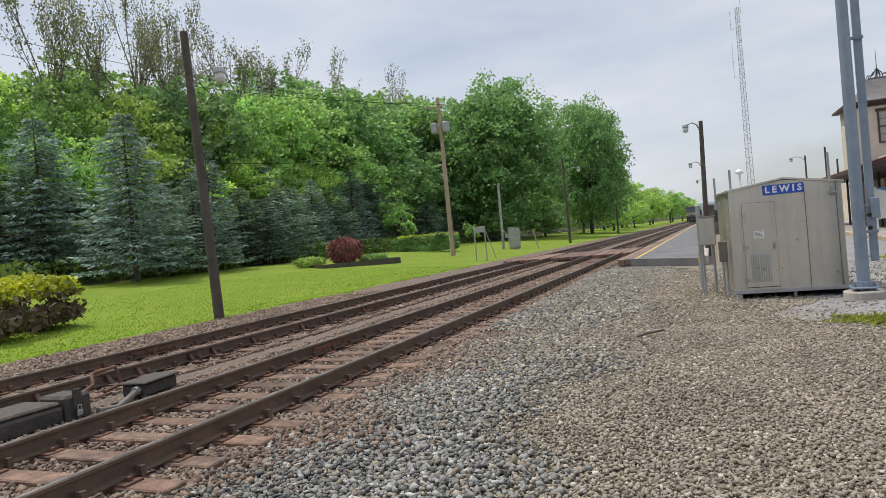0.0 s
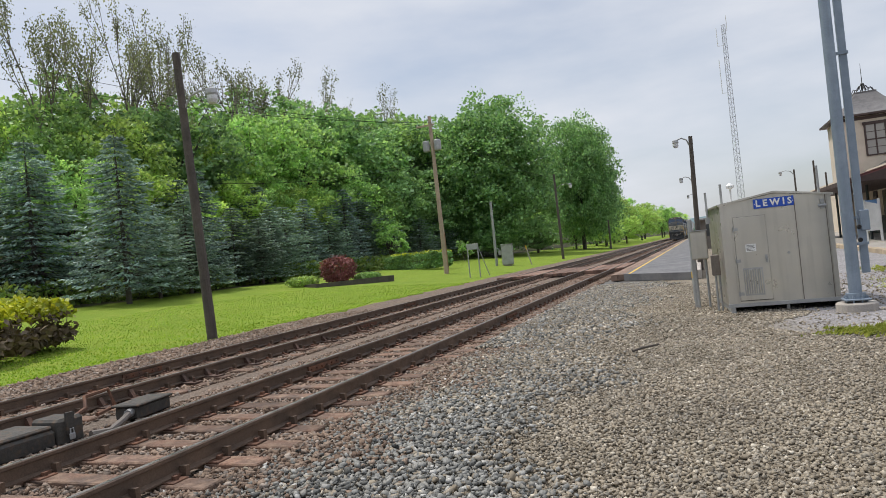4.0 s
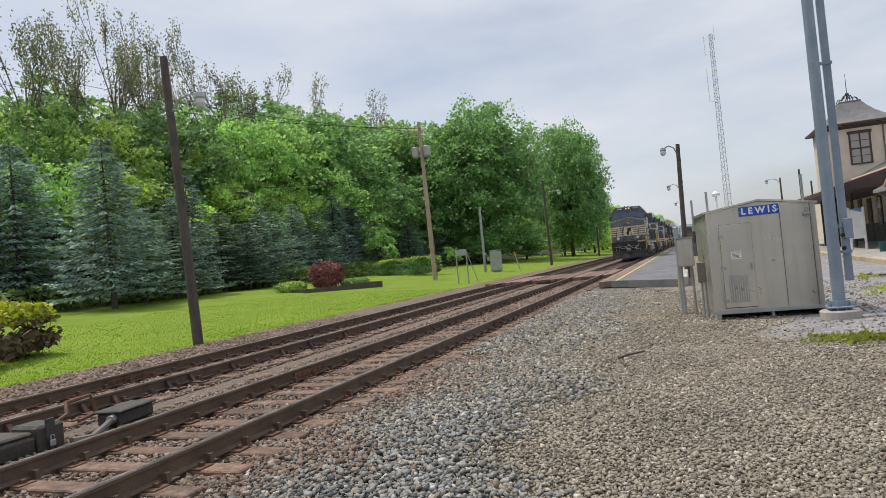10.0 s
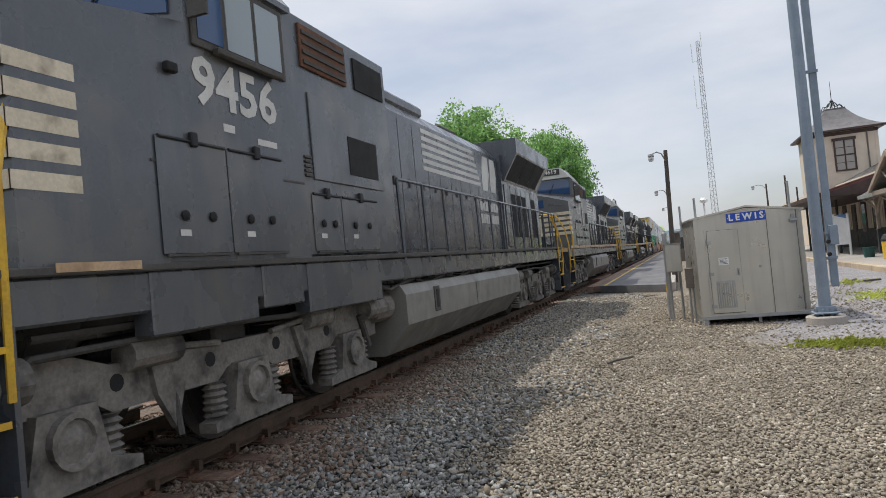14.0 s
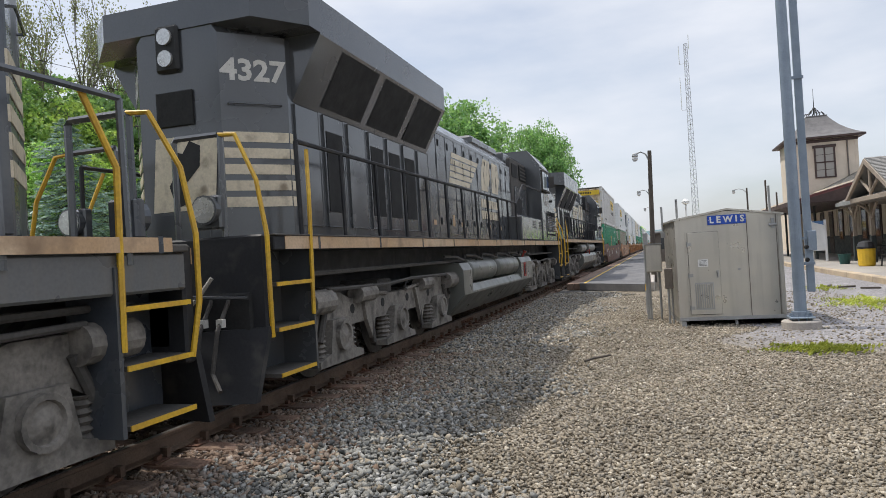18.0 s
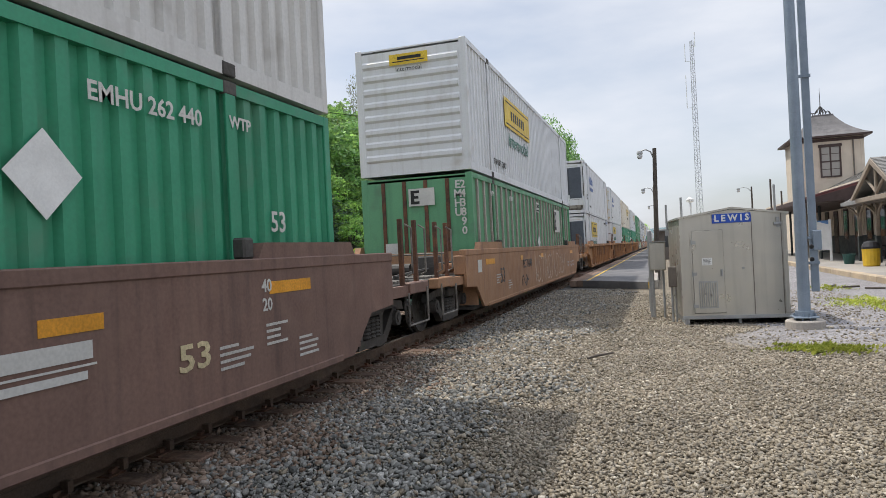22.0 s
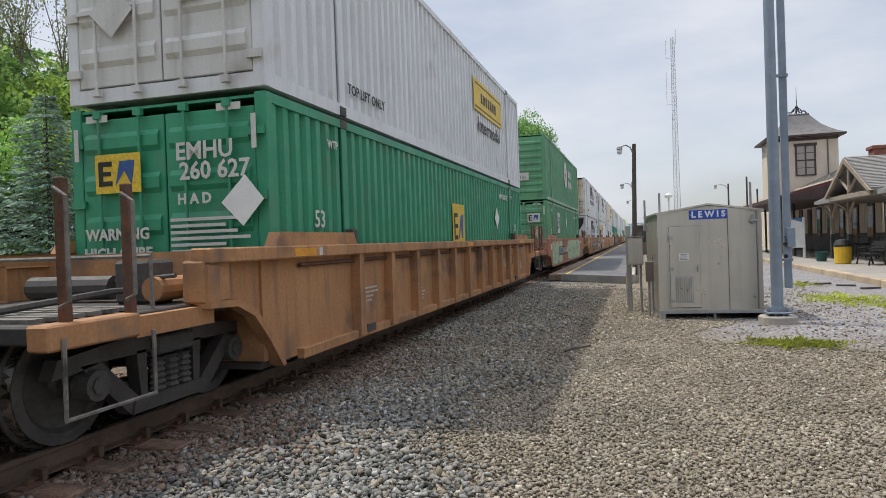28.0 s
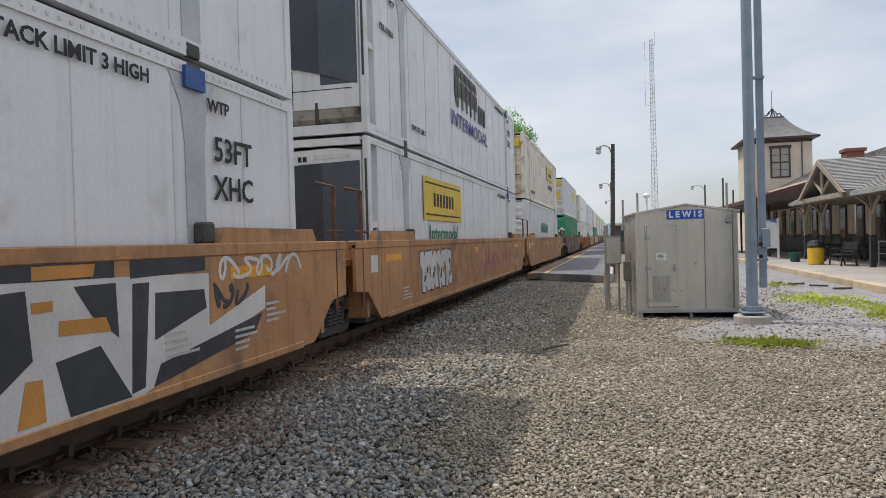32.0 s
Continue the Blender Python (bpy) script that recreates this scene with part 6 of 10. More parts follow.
def nose_stripes(loco, y0, half):
    """Five cream bars round the nose, with a dark gap at the middle."""
    for i in range(5):
        z0 = stripe_z(i)
        part("stripe", B().box(-half - 0.006, -0.32 - 0.03 * i, y0 - 0.006, y0 - 0.001, z0, z0 + 0.115), M_CREAM, loco)
        part("stripe", B().box(0.32 + 0.03 * (4 - i), half + 0.006, y0 - 0.006, y0 - 0.001, z0, z0 + 0.115), M_CREAM, loco)
        for s in (-1, 1):
            e = 0.62 + 0.05 * i
            part("stripe", B().prism([(y0 - 0.006, z0), (y0 + e, z0), (y0 + e + 0.035, z0 + 0.115), (y0 - 0.006, z0 + 0.115)], "x", s * (half + 0.001), s * (half + 0.006)), M_CREAM, loco)
    horse_emblem(loco, y0)


def horse_emblem(loco, y0):
    part("emblem_panel", B().prism([(-0.42, 2.13), (0.42, 2.13), (0.5, 2.98), (-0.34, 2.98)], "y", y0 - 0.011, y0 - 0.007), M_CREAM, loco)
    part("emblem", B().prism([(-0.1, 2.16), (0.02, 2.2), (0.06, 2.45), (0.24, 2.62), (0.26, 2.85), (0.12, 2.92), (0.02, 2.78), (-0.12, 2.82), (-0.06, 2.6), (-0.18, 2.42), (-0.14, 2.3)], "y", y0 - 0.016, y0 - 0.012), M_BLKP, loco, "plain dark emblem shape")


def hood_end(loco, number, blk):
    """Markings and lamps on the chamfered end of the long hood; its end face lies at y = 0 and looks to -y."""
    horse_emblem(loco, -0.002)
    part("end_door", B().box(-0.33, 0.33, -0.008, 0.004, 1.75, 2.1, 0.003), blk, loco)
    lb = part("lamp_housing", B().box(-0.26, 0.06, -0.06, 0.0, 3.72, 4.26, 0.03), M_BLKP, loco)
    for z in (4.12, 3.87):
        part("end_headlight", B().rod((-0.1, -0.05, z), (-0.1, -0.09, z), 0.095, 14), M_LENS, lb, "round silver lamp lens")
    part("end_vent", B().box(-0.3, 0.2, -0.03, 0.0, 3.1, 3.5, 0.008), M_DARK, loco)
    for s in (-1, 1):
        face = Matrix.Translation((s * 0.815, 0.275, 0)) @ Matrix.Rotation(s * math.radians(46), 4, "Z")
        mine = [part("stripe", B().box(-0.37, 0.37, -0.007, -0.001, stripe_z(i), stripe_z(i) + 0.115), M_CREAM, loco) for i in range(5)]
        mine.append(lettering(number, 0.34, on(FRONT, 0, -0.004, 3.68), M_LOGO, loco, "end_number", 1.08, 0.01))
        mine.append(part("grab_iron", B().tube([(-0.3, 0, 3.3), (-0.3, -0.05, 3.3), (0.3, -0.05, 3.3), (0.3, 0, 3.3)], 0.012), blk, loco))
        for o in mine:
            o.matrix_basis = face @ o.matrix_basis
        for i in range(5):
            part("stripe", B().box(s * 1.081, s * 1.086, 0.552, 0.62, stripe_z(i), stripe_z(i) + 0.115), M_CREAM, loco)


def locomotive(number, index, backwards, flare=0.0, grey=False, tanks=False, roof_rail=False, sill=True, deck=1.66):
    """Cab at y = 0 to 4.3, long hood behind it to y = 19.4."""
    blk = M_LCLEAN if backwards else M_LBLK
    body = M_LGREY if grey else (blk if backwards else M_LMID)
    hood = blk
    logo = M_CREAM if backwards else M_LOGO
    way = " long hood first" if backwards else " cab first"
    lo = thing("locomotive", "dusty black diesel locomotive with cream end stripes," + way, "locomotive", group="locomotives of the train")
    lead = 22.1 * index
    he = 19.4 if backwards else 18.8        # end of the long hood
    off_of = (lambda y: lead + 18.6 - y) if backwards else (lambda y: lead + y)
    sign = -1 if backwards else 1
    rise = deck - 1.66                      # how much higher than on the leading units the walkway lies
    rail_z = 2.72 + 0.5 * rise
    if backwards:
        part("underframe", B().box(-1.5, 1.5, -0.85, he + 0.6, deck - 0.16, deck - 0.02, 0.01).box(-0.9, 0.9, -0.8, he + 0.5, deck - 0.45, deck - 0.16).box(-0.4, 0.4, -0.8, he + 0.5, 0.95, deck - 0.45), M_BLKPLOW, lo)
        part("walkway", B().box(-1.52, 1.52, -0.85, he + 0.6, deck - 0.018, deck, 0.005), M_GRIME, lo)
    else:
        part("underframe", B().box(-1.48, 1.48, -0.85, he + 0.6, 1.3, 1.6, 0.02).box(-0.4, 0.4, -0.8, he + 0.5, 0.95, 1.3).box(-1.2, 1.2, 4.9, 13.6, 1.15, 1.3), body, lo)
        part("walkway", B().box(-1.52, 1.52, -0.85, he + 0.6, 1.6, 1.66, 0.01), M_GRIME, lo)
    for s in (-1, 1):
        za, zb, xs = (deck - 0.155, deck - 0.02, 1.501) if backwards else (1.6, 1.71, 1.521)
        if sill:
            part("sill_stripe", B().box(s * xs, s * (xs + 0.006), -0.6, he + 0.4, za, zb), M_SILL, lo, "scuffed tan reflective sill stripe")
            for k in range(12):
                part("sill_seam", B().box(s * (xs + 0.001), s * (xs + 0.008), -0.2 + k * 1.75, -0.15 + k * 1.75, za - 0.01, zb + 0.01), blk, lo)
        else:
            part("sill_stripe", B().box(s * xs, s * (xs + 0.006), 0.2, 0.9, za + 0.02, zb - 0.03), M_SILL, lo, "scuffed tan reflective sill stripe")
            for y, e, z in ((1.0, 2.3, 1.12), (2.4, 3.1, 1.2), (3.2, 5.0, 1.08)):
                part("skirt_box", B().box(s * 1.3, s * 1.5, y, e, z, 1.6, 0.015), body, lo)
    for ye, d in ((-0.85, -1), (he + 0.6, 1)):
        part("end_sheet", B().box(-1.45, 1.45, min(ye, ye + 0.12 * d), max(ye, ye + 0.12 * d), 0.7, deck, 0.02), M_BLKPLOW, lo)
        for s in (-1, 1):
            a, b_ = (0, ye + d * 0.36, 0.8), (s * 1.47, ye + d * 0.12, 0.86)
            c_, e_ = (s * 1.42, ye + d * 0.34, 0.16), (0, ye + d * 0.62, 0.15)
            back = [(p[0], p[1] - d * 0.07, p[2]) for p in (a, b_, c_, e_)]
            part("plow", B().add([a, b_, c_, e_] + back, [(0, 1, 2, 3), (7, 6, 5, 4), (0, 4, 5, 1), (1, 5, 6, 2), (2, 6, 7, 3), (3, 7, 4, 0)]), M_BLKPLOW, lo, "black steel snow plow pilot")
        part("pilot_beam", B().box(-1.3, 1.3, min(ye, ye + d * 0.16), max(ye, ye + d * 0.16), 0.82, 1.2, 0.02), M_DARK, lo)
        part("coupler", B().box(-0.2, 0.2, min(ye, ye + d * 0.45), max(ye, ye + d * 0.45), 0.78, 1.0, 0.03).box(-0.17, 0.2, min(ye + d * 0.4, ye + d * 0.74), max(ye + d * 0.4, ye + d * 0.74), 0.74, 1.05, 0.06), M_TRUCK, lo)
        h = B()
        for x in (-1.05, -0.85, 0.65, 0.8, 0.95):
            h.tube([(x, ye + d * 0.14, 1.15), (x, ye + d * 0.36, 0.85), (x + 0.05, ye + d * 0.4, 0.45), (x - 0.1, ye + d * 0.5, 0.3)], 0.022)
            part("air_hose", h, M_GRIME, lo)
            h = B()
            part("hose_fitting", B().box(x - 0.035, x + 0.035, ye + d * 0.3 - 0.03, ye + d * 0.3 + 0.03, 0.88, 0.96), M_LOGO, lo, "white hose fitting")
        part("front_sill_stripe", B().box(0.78, 1.44, ye + d * 0.06 - 0.004 + d * 0.064, ye + d * 0.06 + 0.004 + d * 0.064, 1.5 + rise, 1.63 + rise), M_SILL, lo, "scuffed tan reflective sill stripe")
        part("coupler_lever", B().tube([(-1.3, ye + d * 0.2, 1.15), (-0.3, ye + d * 0.35, 1.2), (0.3, ye + d * 0.35, 1.2), (1.3, ye + d * 0.2, 1.15), (1.35, ye + d * 0.25, 0.8)], 0.018), blk, lo)
        part("jumper_cable", B().tube([(-0.9 + i * 0.15, ye + d * (0.2 + 0.12 * math.sin(i * 0.26)), 1.36 - 0.38 * abs(math.sin(i * 0.52))) for i in range(13)], 0.021), M_HOSE, lo, "pale drooping jumper cable")
        for s in (-1, 1):
            part("step_well", B().box(s * 1.05, s * 1.1, min(ye + d * 0.1, ye - d * 0.75), max(ye + d * 0.1, ye - d * 0.75), 0.3, deck - 0.16).box(s * 1.05, s * 1.5, ye - d * 0.75 - 0.02, ye - d * 0.75 + 0.02, 0.3, deck - 0.16), blk, lo)
            for z in (0.34, 0.76 + 0.3 * rise, 1.18 + 0.6 * rise):
                p = part("step", B().box(s * 1.1, s * 1.5, min(ye, ye - d * 0.7), max(ye, ye - d * 0.7), z, z + 0.035), M_GRIME, lo)
                part("step_edge", B().box(s * 1.5, s * 1.512, min(ye, ye - d * 0.7), max(ye, ye - d * 0.7), z, z + 0.04), M_YRAIL, p, "yellow step edge")
            part("grab_rail", B().tube([(s * 1.46, ye + d * 0.05, 0.75), (s * 1.5, ye + d * 0.12, 1.2), (s * 1.5, ye + d * 0.12, 1.75), (s * 1.4, ye + d * 0.1, 2.3), (s * 1.15, ye + d * 0.05, 2.78), (s * 0.9, ye + d * 0.05, 2.8)], 0.024), M_YRAIL, lo, "yellow corner handrail")
            part("grab_rail", B().tube([(s * 1.5, ye - d * 0.72, 0.9), (s * 1.52, ye - d * 0.72, 2.2), (s * 1.42, ye - d * 0.9, 2.72)], 0.024), M_YRAIL, lo, "yellow corner handrail")
        for x0, x1 in ((-0.98, -0.42), (0.3, 0.95)):
            part("end_rail", B().tube([(x0, ye + d * 0.05, deck), (x0, ye + d * 0.05, 2.76), (x0 + 0.03, ye + d * 0.05, 2.8), (x1 - 0.03, ye + d * 0.05, 2.8), (x1, ye + d * 0.05, 2.76), (x1, ye + d * 0.05, deck)], 0.032), blk, lo, "black end handrail")
        for s in (-1, 1):
            dl = part("ditch_light", B().box(s * 0.85 - 0.15, s * 0.85 + 0.15, min(ye + d * 0.02, ye + d * 0.14), max(ye + d * 0.02, ye + d * 0.14), 1.74 + rise, 2.08 + rise, 0.02).rod((s * 0.85, ye + d * 0.1, 1.93 + rise), (s * 0.85, ye + d * 0.2, 1.93 + rise), 0.15, 16), blk, lo)
            part("lens", B().rod((s * 0.85, ye + d * 0.18, 1.93 + rise), (s * 0.85, ye + d * 0.212, 1.93 + rise), 0.13, 16), M_LENS, dl, "round silver lamp lens")
    # nose and cab
    def loft(secs):
        b = B()
        rows = [[(x, y, z) for x, z in s] + [(s[0][0], y, s[0][1])] for y, s in secs]
        b.sheet(rows)
        n = len(secs[0][1])
        b.add([(x, secs[0][0], z) for x, z in secs[0][1]], [tuple(range(n))])
        b.add([(x, secs[-1][0], z) for x, z in secs[-1][1]], [tuple(range(n))])
        return b
    part("nose", loft([(0.0, [(-1.48, deck), (1.48, deck), (1.48, 3.36), (0.2, 3.75), (-0.2, 3.75), (-1.48, 3.36)]), (1.62, [(-1.5, deck), (1.5, deck), (1.5, 3.62), (0.2, 3.9), (-0.2, 3.9), (-1.5, 3.62)])]), body, lo, "sloped short nose")
    part("nose_door", B().box(-0.42, 0.1, -0.02, 0.0, 1.8 + rise, 3.25, 0.006), blk, lo)
    part("nose_window", B().box(0.22, 0.56, -0.012, 0, 3.2, 3.5, 0.004), M_CABGLASS, lo)
    part("warning_label", B().box(0.02, 0.14, -0.026, -0.021, 3.22, 3.38), M_YRAIL, lo)
    part("nose_lamp", B().rod((0.08, 0, 3.58), (0.08, -0.03, 3.58), 0.06, 12), M_SILL, lo)
    for s in (-1, 1):
        part("grab_iron", B().tube([(s * 0.75, 0, 3.3), (s * 0.75, -0.07, 3.3), (s * 1.2, -0.07, 3.24), (s * 1.2, 0, 3.24)], 0.014), blk, lo)
    nose_stripes(lo, -0.022, 1.48)
    part("cab", loft([(1.6, [(-1.5, deck), (1.5, deck), (1.5, 4.3), (1.1, 4.78), (-1.1, 4.78), (-1.5, 4.3)]), (3.3, [(-1.5, deck), (1.5, deck), (1.5, 4.3), (1.1, 4.82), (-1.1, 4.82), (-1.5, 4.3)])]), body, lo)
    part("cab_brow", B().prism([(-1.42, 4.4), (1.42, 4.4), (1.1, 4.8), (-1.1, 4.8)], "y", 1.42, 1.605), M_LOGO if grey else blk, lo)
    part("window_divider", B().box(-0.09, 0.09, 1.55, 1.6, 3.85, 4.4, 0.01), body, lo)
    for s in (-1, 1):
        part("windshield", B().prism([(s * 0.1, 3.95), (s * 1.36, 3.72), (s * 1.36, 4.22), (s * 1.28, 4.36), (s * 0.1, 4.38)], "y", 1.575, 1.597), M_CABGLASS, lo, "blue-tinted windshield pane")
        nb = part("number_board", B().box(s * 0.36 if s > 0 else -1.05, s * 1.05 if s > 0 else -0.36, 1.385, 1.42, 4.54, 4.77, 0.008), M_BOARD, lo, "dark number board with pale digits")
        lettering(number, 0.22, on(FRONT, s * 0.705, 1.382, 4.655), M_LOGO, nb, "digits", 1.1, 0.004)
        part("headlight", B().rod((s * 0.13, 1.42, 4.66), (s * 0.13, 1.36, 4.66), 0.075, 14), M_HEAD if index == 0 else M_LENS, lo, "round headlight")
        w = part("side_window", B().box(s * 1.5, s * 1.53, 1.66, 3.06, 3.45, 4.16, 0.008), M_GRIME, lo)
        for a, b_ in ((1.72, 2.06), (2.12, 2.52), (2.58, 2.98)):
            part("pane", B().box(s * 1.53, s * 1.538, a, b_, 3.52, 4.1), M_SIDEGLASS if a > 2 else M_CABGLASS, w)
        part("armrest", B().box(s * 1.53, s * 1.6, 1.9, 2.9, 3.42, 3.48, 0.01), M_GRIME, lo)
        part("rain_gutter", B().box(s * 1.5, s * 1.545, 1.6, 3.2, 4.2, 4.24), body, lo)
        part("mirror", B().box(s * 1.54, s * 1.72, 1.6, 1.64, 3.65, 4.05), M_GRIME, lo)
        lettering(number, 0.56, on(SIDE if s > 0 else SIDE_L, s * 1.505, 1.5 if roof_rail else 2.25, 3.15), M_LOGO, lo, "road_number", 1.1, 0.014)
        part("small_print", B().box(s * 1.501, s * 1.505, 2.0, 2.16, 2.78, 2.85), M_LOGO, lo, "white bars where small lettering stands")
        part("small_print", B().box(s * 1.501, s * 1.505, 2.5, 2.82, 2.73, 2.79), M_LOGO, lo, "white bars where small lettering stands")
        part("step_hook", B().box(s * 1.5, s * 1.56, 1.3, 1.42, 3.14, 3.22, 0.01), M_DARK, lo)
        if s > 0:
            g = part("equipment_cabinet", B().box(0.9, 1.47, 3.3, 6.9 if roof_rail else 5.75, deck, 4.3, 0.03), body, lo)
        else:
            g = part("equipment_cabinet", B().box(-1.47, -0.9, 3.3, 6.85 if index == 3 else 5.45, deck, 2.47, 0.03), body, lo)
            part("recessed_wall", B().box(-1.0, -0.9, 3.3, 5.75, 2.47, 4.3, 0.02), M_GRIME, lo)
        x = 1.47 if s > 0 else 1.0
        dr = part("cabinet_door", B().box(s * x, s * (x + 0.022), 3.54, 5.36, 2.5, 3.46, 0.006), body, lo)
        part("grille", B().box(s * (x + 0.022), s * (x + 0.03), 4.4, 5.2, 2.63, 3.1, 0.003), M_DARK, dr)
        part("vent", B().box(s * x, s * (x + 0.03), 3.45, 4.5, 3.72, 4.2, 0.006), M_RUST if s > 0 else M_DARK, g)
        for k in range(4):
            part("vent_slat", B().box(s * (x + 0.03), s * (x + 0.05), 3.48, 4.47, 3.76 + k * 0.11, 3.8 + k * 0.11), M_GRIME, g)
        part("screen", B().box(s * x, s * (x + 0.02), 4.75, 5.6, 3.75, 4.15), M_DARK, g)
        panels = ((1.15, 1.98, 1.72, 2.62, 1.5), (2.0, 2.86, 1.72, 2.62, 1.5), (3.45, 4.1, 1.72, 2.34, 1.47), (4.12, 5.1, 1.72, 2.34, 1.47))
        if backwards:
            panels = ()
        if backwards and s < 0:
            for a, e, z0, z1, xx in ((0.52, 1.45, deck + 0.12, 2.68, 1.49), (1.52, 2.48, deck + 0.12, 2.68, 1.5)):
                dp = part("access_panel", B().box(s * xx, s * (xx + 0.02), a, e, z0, z1, 0.005), body, lo)
                v = B()
                for k in range(9):
                    z = z0 + 0.22 + k * 0.062
                    v.add([(s * (xx + 0.021), a + 0.1, z), (s * (xx + 0.021), e - 0.1, z), (s * (xx + 0.045), e - 0.1, z + 0.02), (s * (xx + 0.045), a + 0.1, z + 0.02), (s * (xx + 0.021), a + 0.1, z + 0.045), (s * (xx + 0.021), e - 0.1, z + 0.045)], [(0, 1, 2, 3), (3, 2, 5, 4), (0, 3, 4), (1, 5, 2)])
                part("louvre", v, body, dp)
                part("vent_back", B().box(s * (xx + 0.018), s * (xx + 0.0215), a + 0.08, e - 0.08, z0 + 0.19, z1 - 0.08), M_DARK, dp)
                for y in (a + 0.25, e - 0.25):
                    part("latch", B().box(s * (xx + 0.02), s * (xx + 0.05), y - 0.03, y + 0.03, z1 - 0.06, z1 + 0.1, 0.01), M_BLKPLOW, dp)
                    part("latch", B().box(s * (xx + 0.02), s * (xx + 0.04), y - 0.04, y + 0.04, z0 + 0.05, z0 + 0.12, 0.01), M_BLKPLOW, dp)
            for y in (3.45, 4.55) if index == 3 else (3.6,):
                v = B()
                for k in range(5):
                    v.box(-1.486, -1.469, y, y + 0.48, 2.15 + k * 0.05, 2.17 + k * 0.05, 0.004)
                part("louvre", v, M_BLKPLOW, lo)
            if index == 4:
                for k in range(3):
                    part("cab_step", B().box(-1.45, -0.95, 5.5 + 0.45 * k, 5.92 + 0.45 * k, deck, 2.45 - 0.19 * k, 0.01), M_BLKPLOW, lo)
        for a, e, z0, z1, xx in panels:
            dp = part("access_panel", B().box(s * xx, s * (xx + 0.014), a, e, z0, z1, 0.005), body, lo)
            part("hinge_bar", B().rod((s * (xx + 0.016), a + 0.02, z1), (s * (xx + 0.016), e - 0.02, z1), 0.016, 6).box(s * xx, s * (xx + 0.045), (a + e) / 2 - 0.04, (a + e) / 2 + 0.04, z1 - 0.04, z1 + 0.08, 0.01), M_BLKPLOW, dp)
            part("drip_edge", B().box(s * xx, s * (xx + 0.03), a + 0.03, e - 0.03, z0 - 0.02, z0), M_GRIME, dp)
            for u in (0.3, 0.7):
                y = a + (e - a) * u
                part("latch", B().lathe([(0.0, 0), (0.04, 0.002), (0.045, 0.02), (0.02, 0.03)], 8, Matrix.Translation((s * (xx + 0.013), y, z0 + 0.3)) @ Matrix.Rotation(s * math.pi / 2, 4, "Y")), M_DARK, dp)
                if u < 0.5:
                    part("sticker", B().box(s * (xx + 0.013), s * (xx + 0.017), y - 0.06, y + 0.06, z0 + 0.14, z0 + 0.19), M_LOGO, dp, "small pale warning sticker")
        for i in range(5):
            part("louvre", B().box(s * 1.47, s * 1.495, 3.36, 3.5, 2.52 + i * 0.05, 2.545 + i * 0.05), M_GRIME, lo)
        part("seam", B().box(s * 1.5, s * 1.506, 1.1, 3.28, 2.42, 2.44), M_GRIME, lo)
        part("wiper", B().tube([(s * 0.55, 1.56, 3.84), (s * 0.75, 1.55, 4.2)], 0.012), M_DARK, lo)
    # hood
    HS = [(-0.98, deck), (0.98, deck), (0.98, 4.0), (0.72, 4.28), (-0.72, 4.28), (-0.98, 4.0)]
    RS = [(-1.08, deck), (1.08, deck), (1.08, 4.1), (0.8, 4.3), (-0.8, 4.3), (-1.08, 4.1)]
    part("hood", loft([(5.7, HS), (13.7, HS)]), hood, lo, "long engine hood with doors")
    part("radiator_hood", loft([(13.7, RS), (he - 0.55, RS), (he, [(x * 0.55 / 1.08, z) for x, z in RS])]), blk, lo)
    part("top_deck", B().box(-0.8, 0.8, 3.3, 5.75, 4.1, 4.5, 0.04), body, lo)
    f0 = 13.9
    ftop = 4.5 + flare
    part("radiator_wing", B().prism([(-1.5, 4.12), (-1.5, ftop), (1.5, ftop), (1.5, 4.12), (1.08, 3.42 - flare), (-1.08, 3.42 - flare)], "y", f0, he - 0.65), blk, lo, "flared radiator housing")
    part("wing_cap", loft([(he - 0.65, [(-1.5, 4.14), (1.5, 4.14), (1.5, ftop), (-1.5, ftop)]), (he - 0.4, [(-1.5, 4.14), (1.5, 4.14), (1.5, ftop), (-1.5, ftop)]), (he + 0.02, [(-1.0, 4.2), (1.0, 4.2), (1.0, ftop - 0.02), (-1.0, ftop - 0.02)])]), blk, lo)
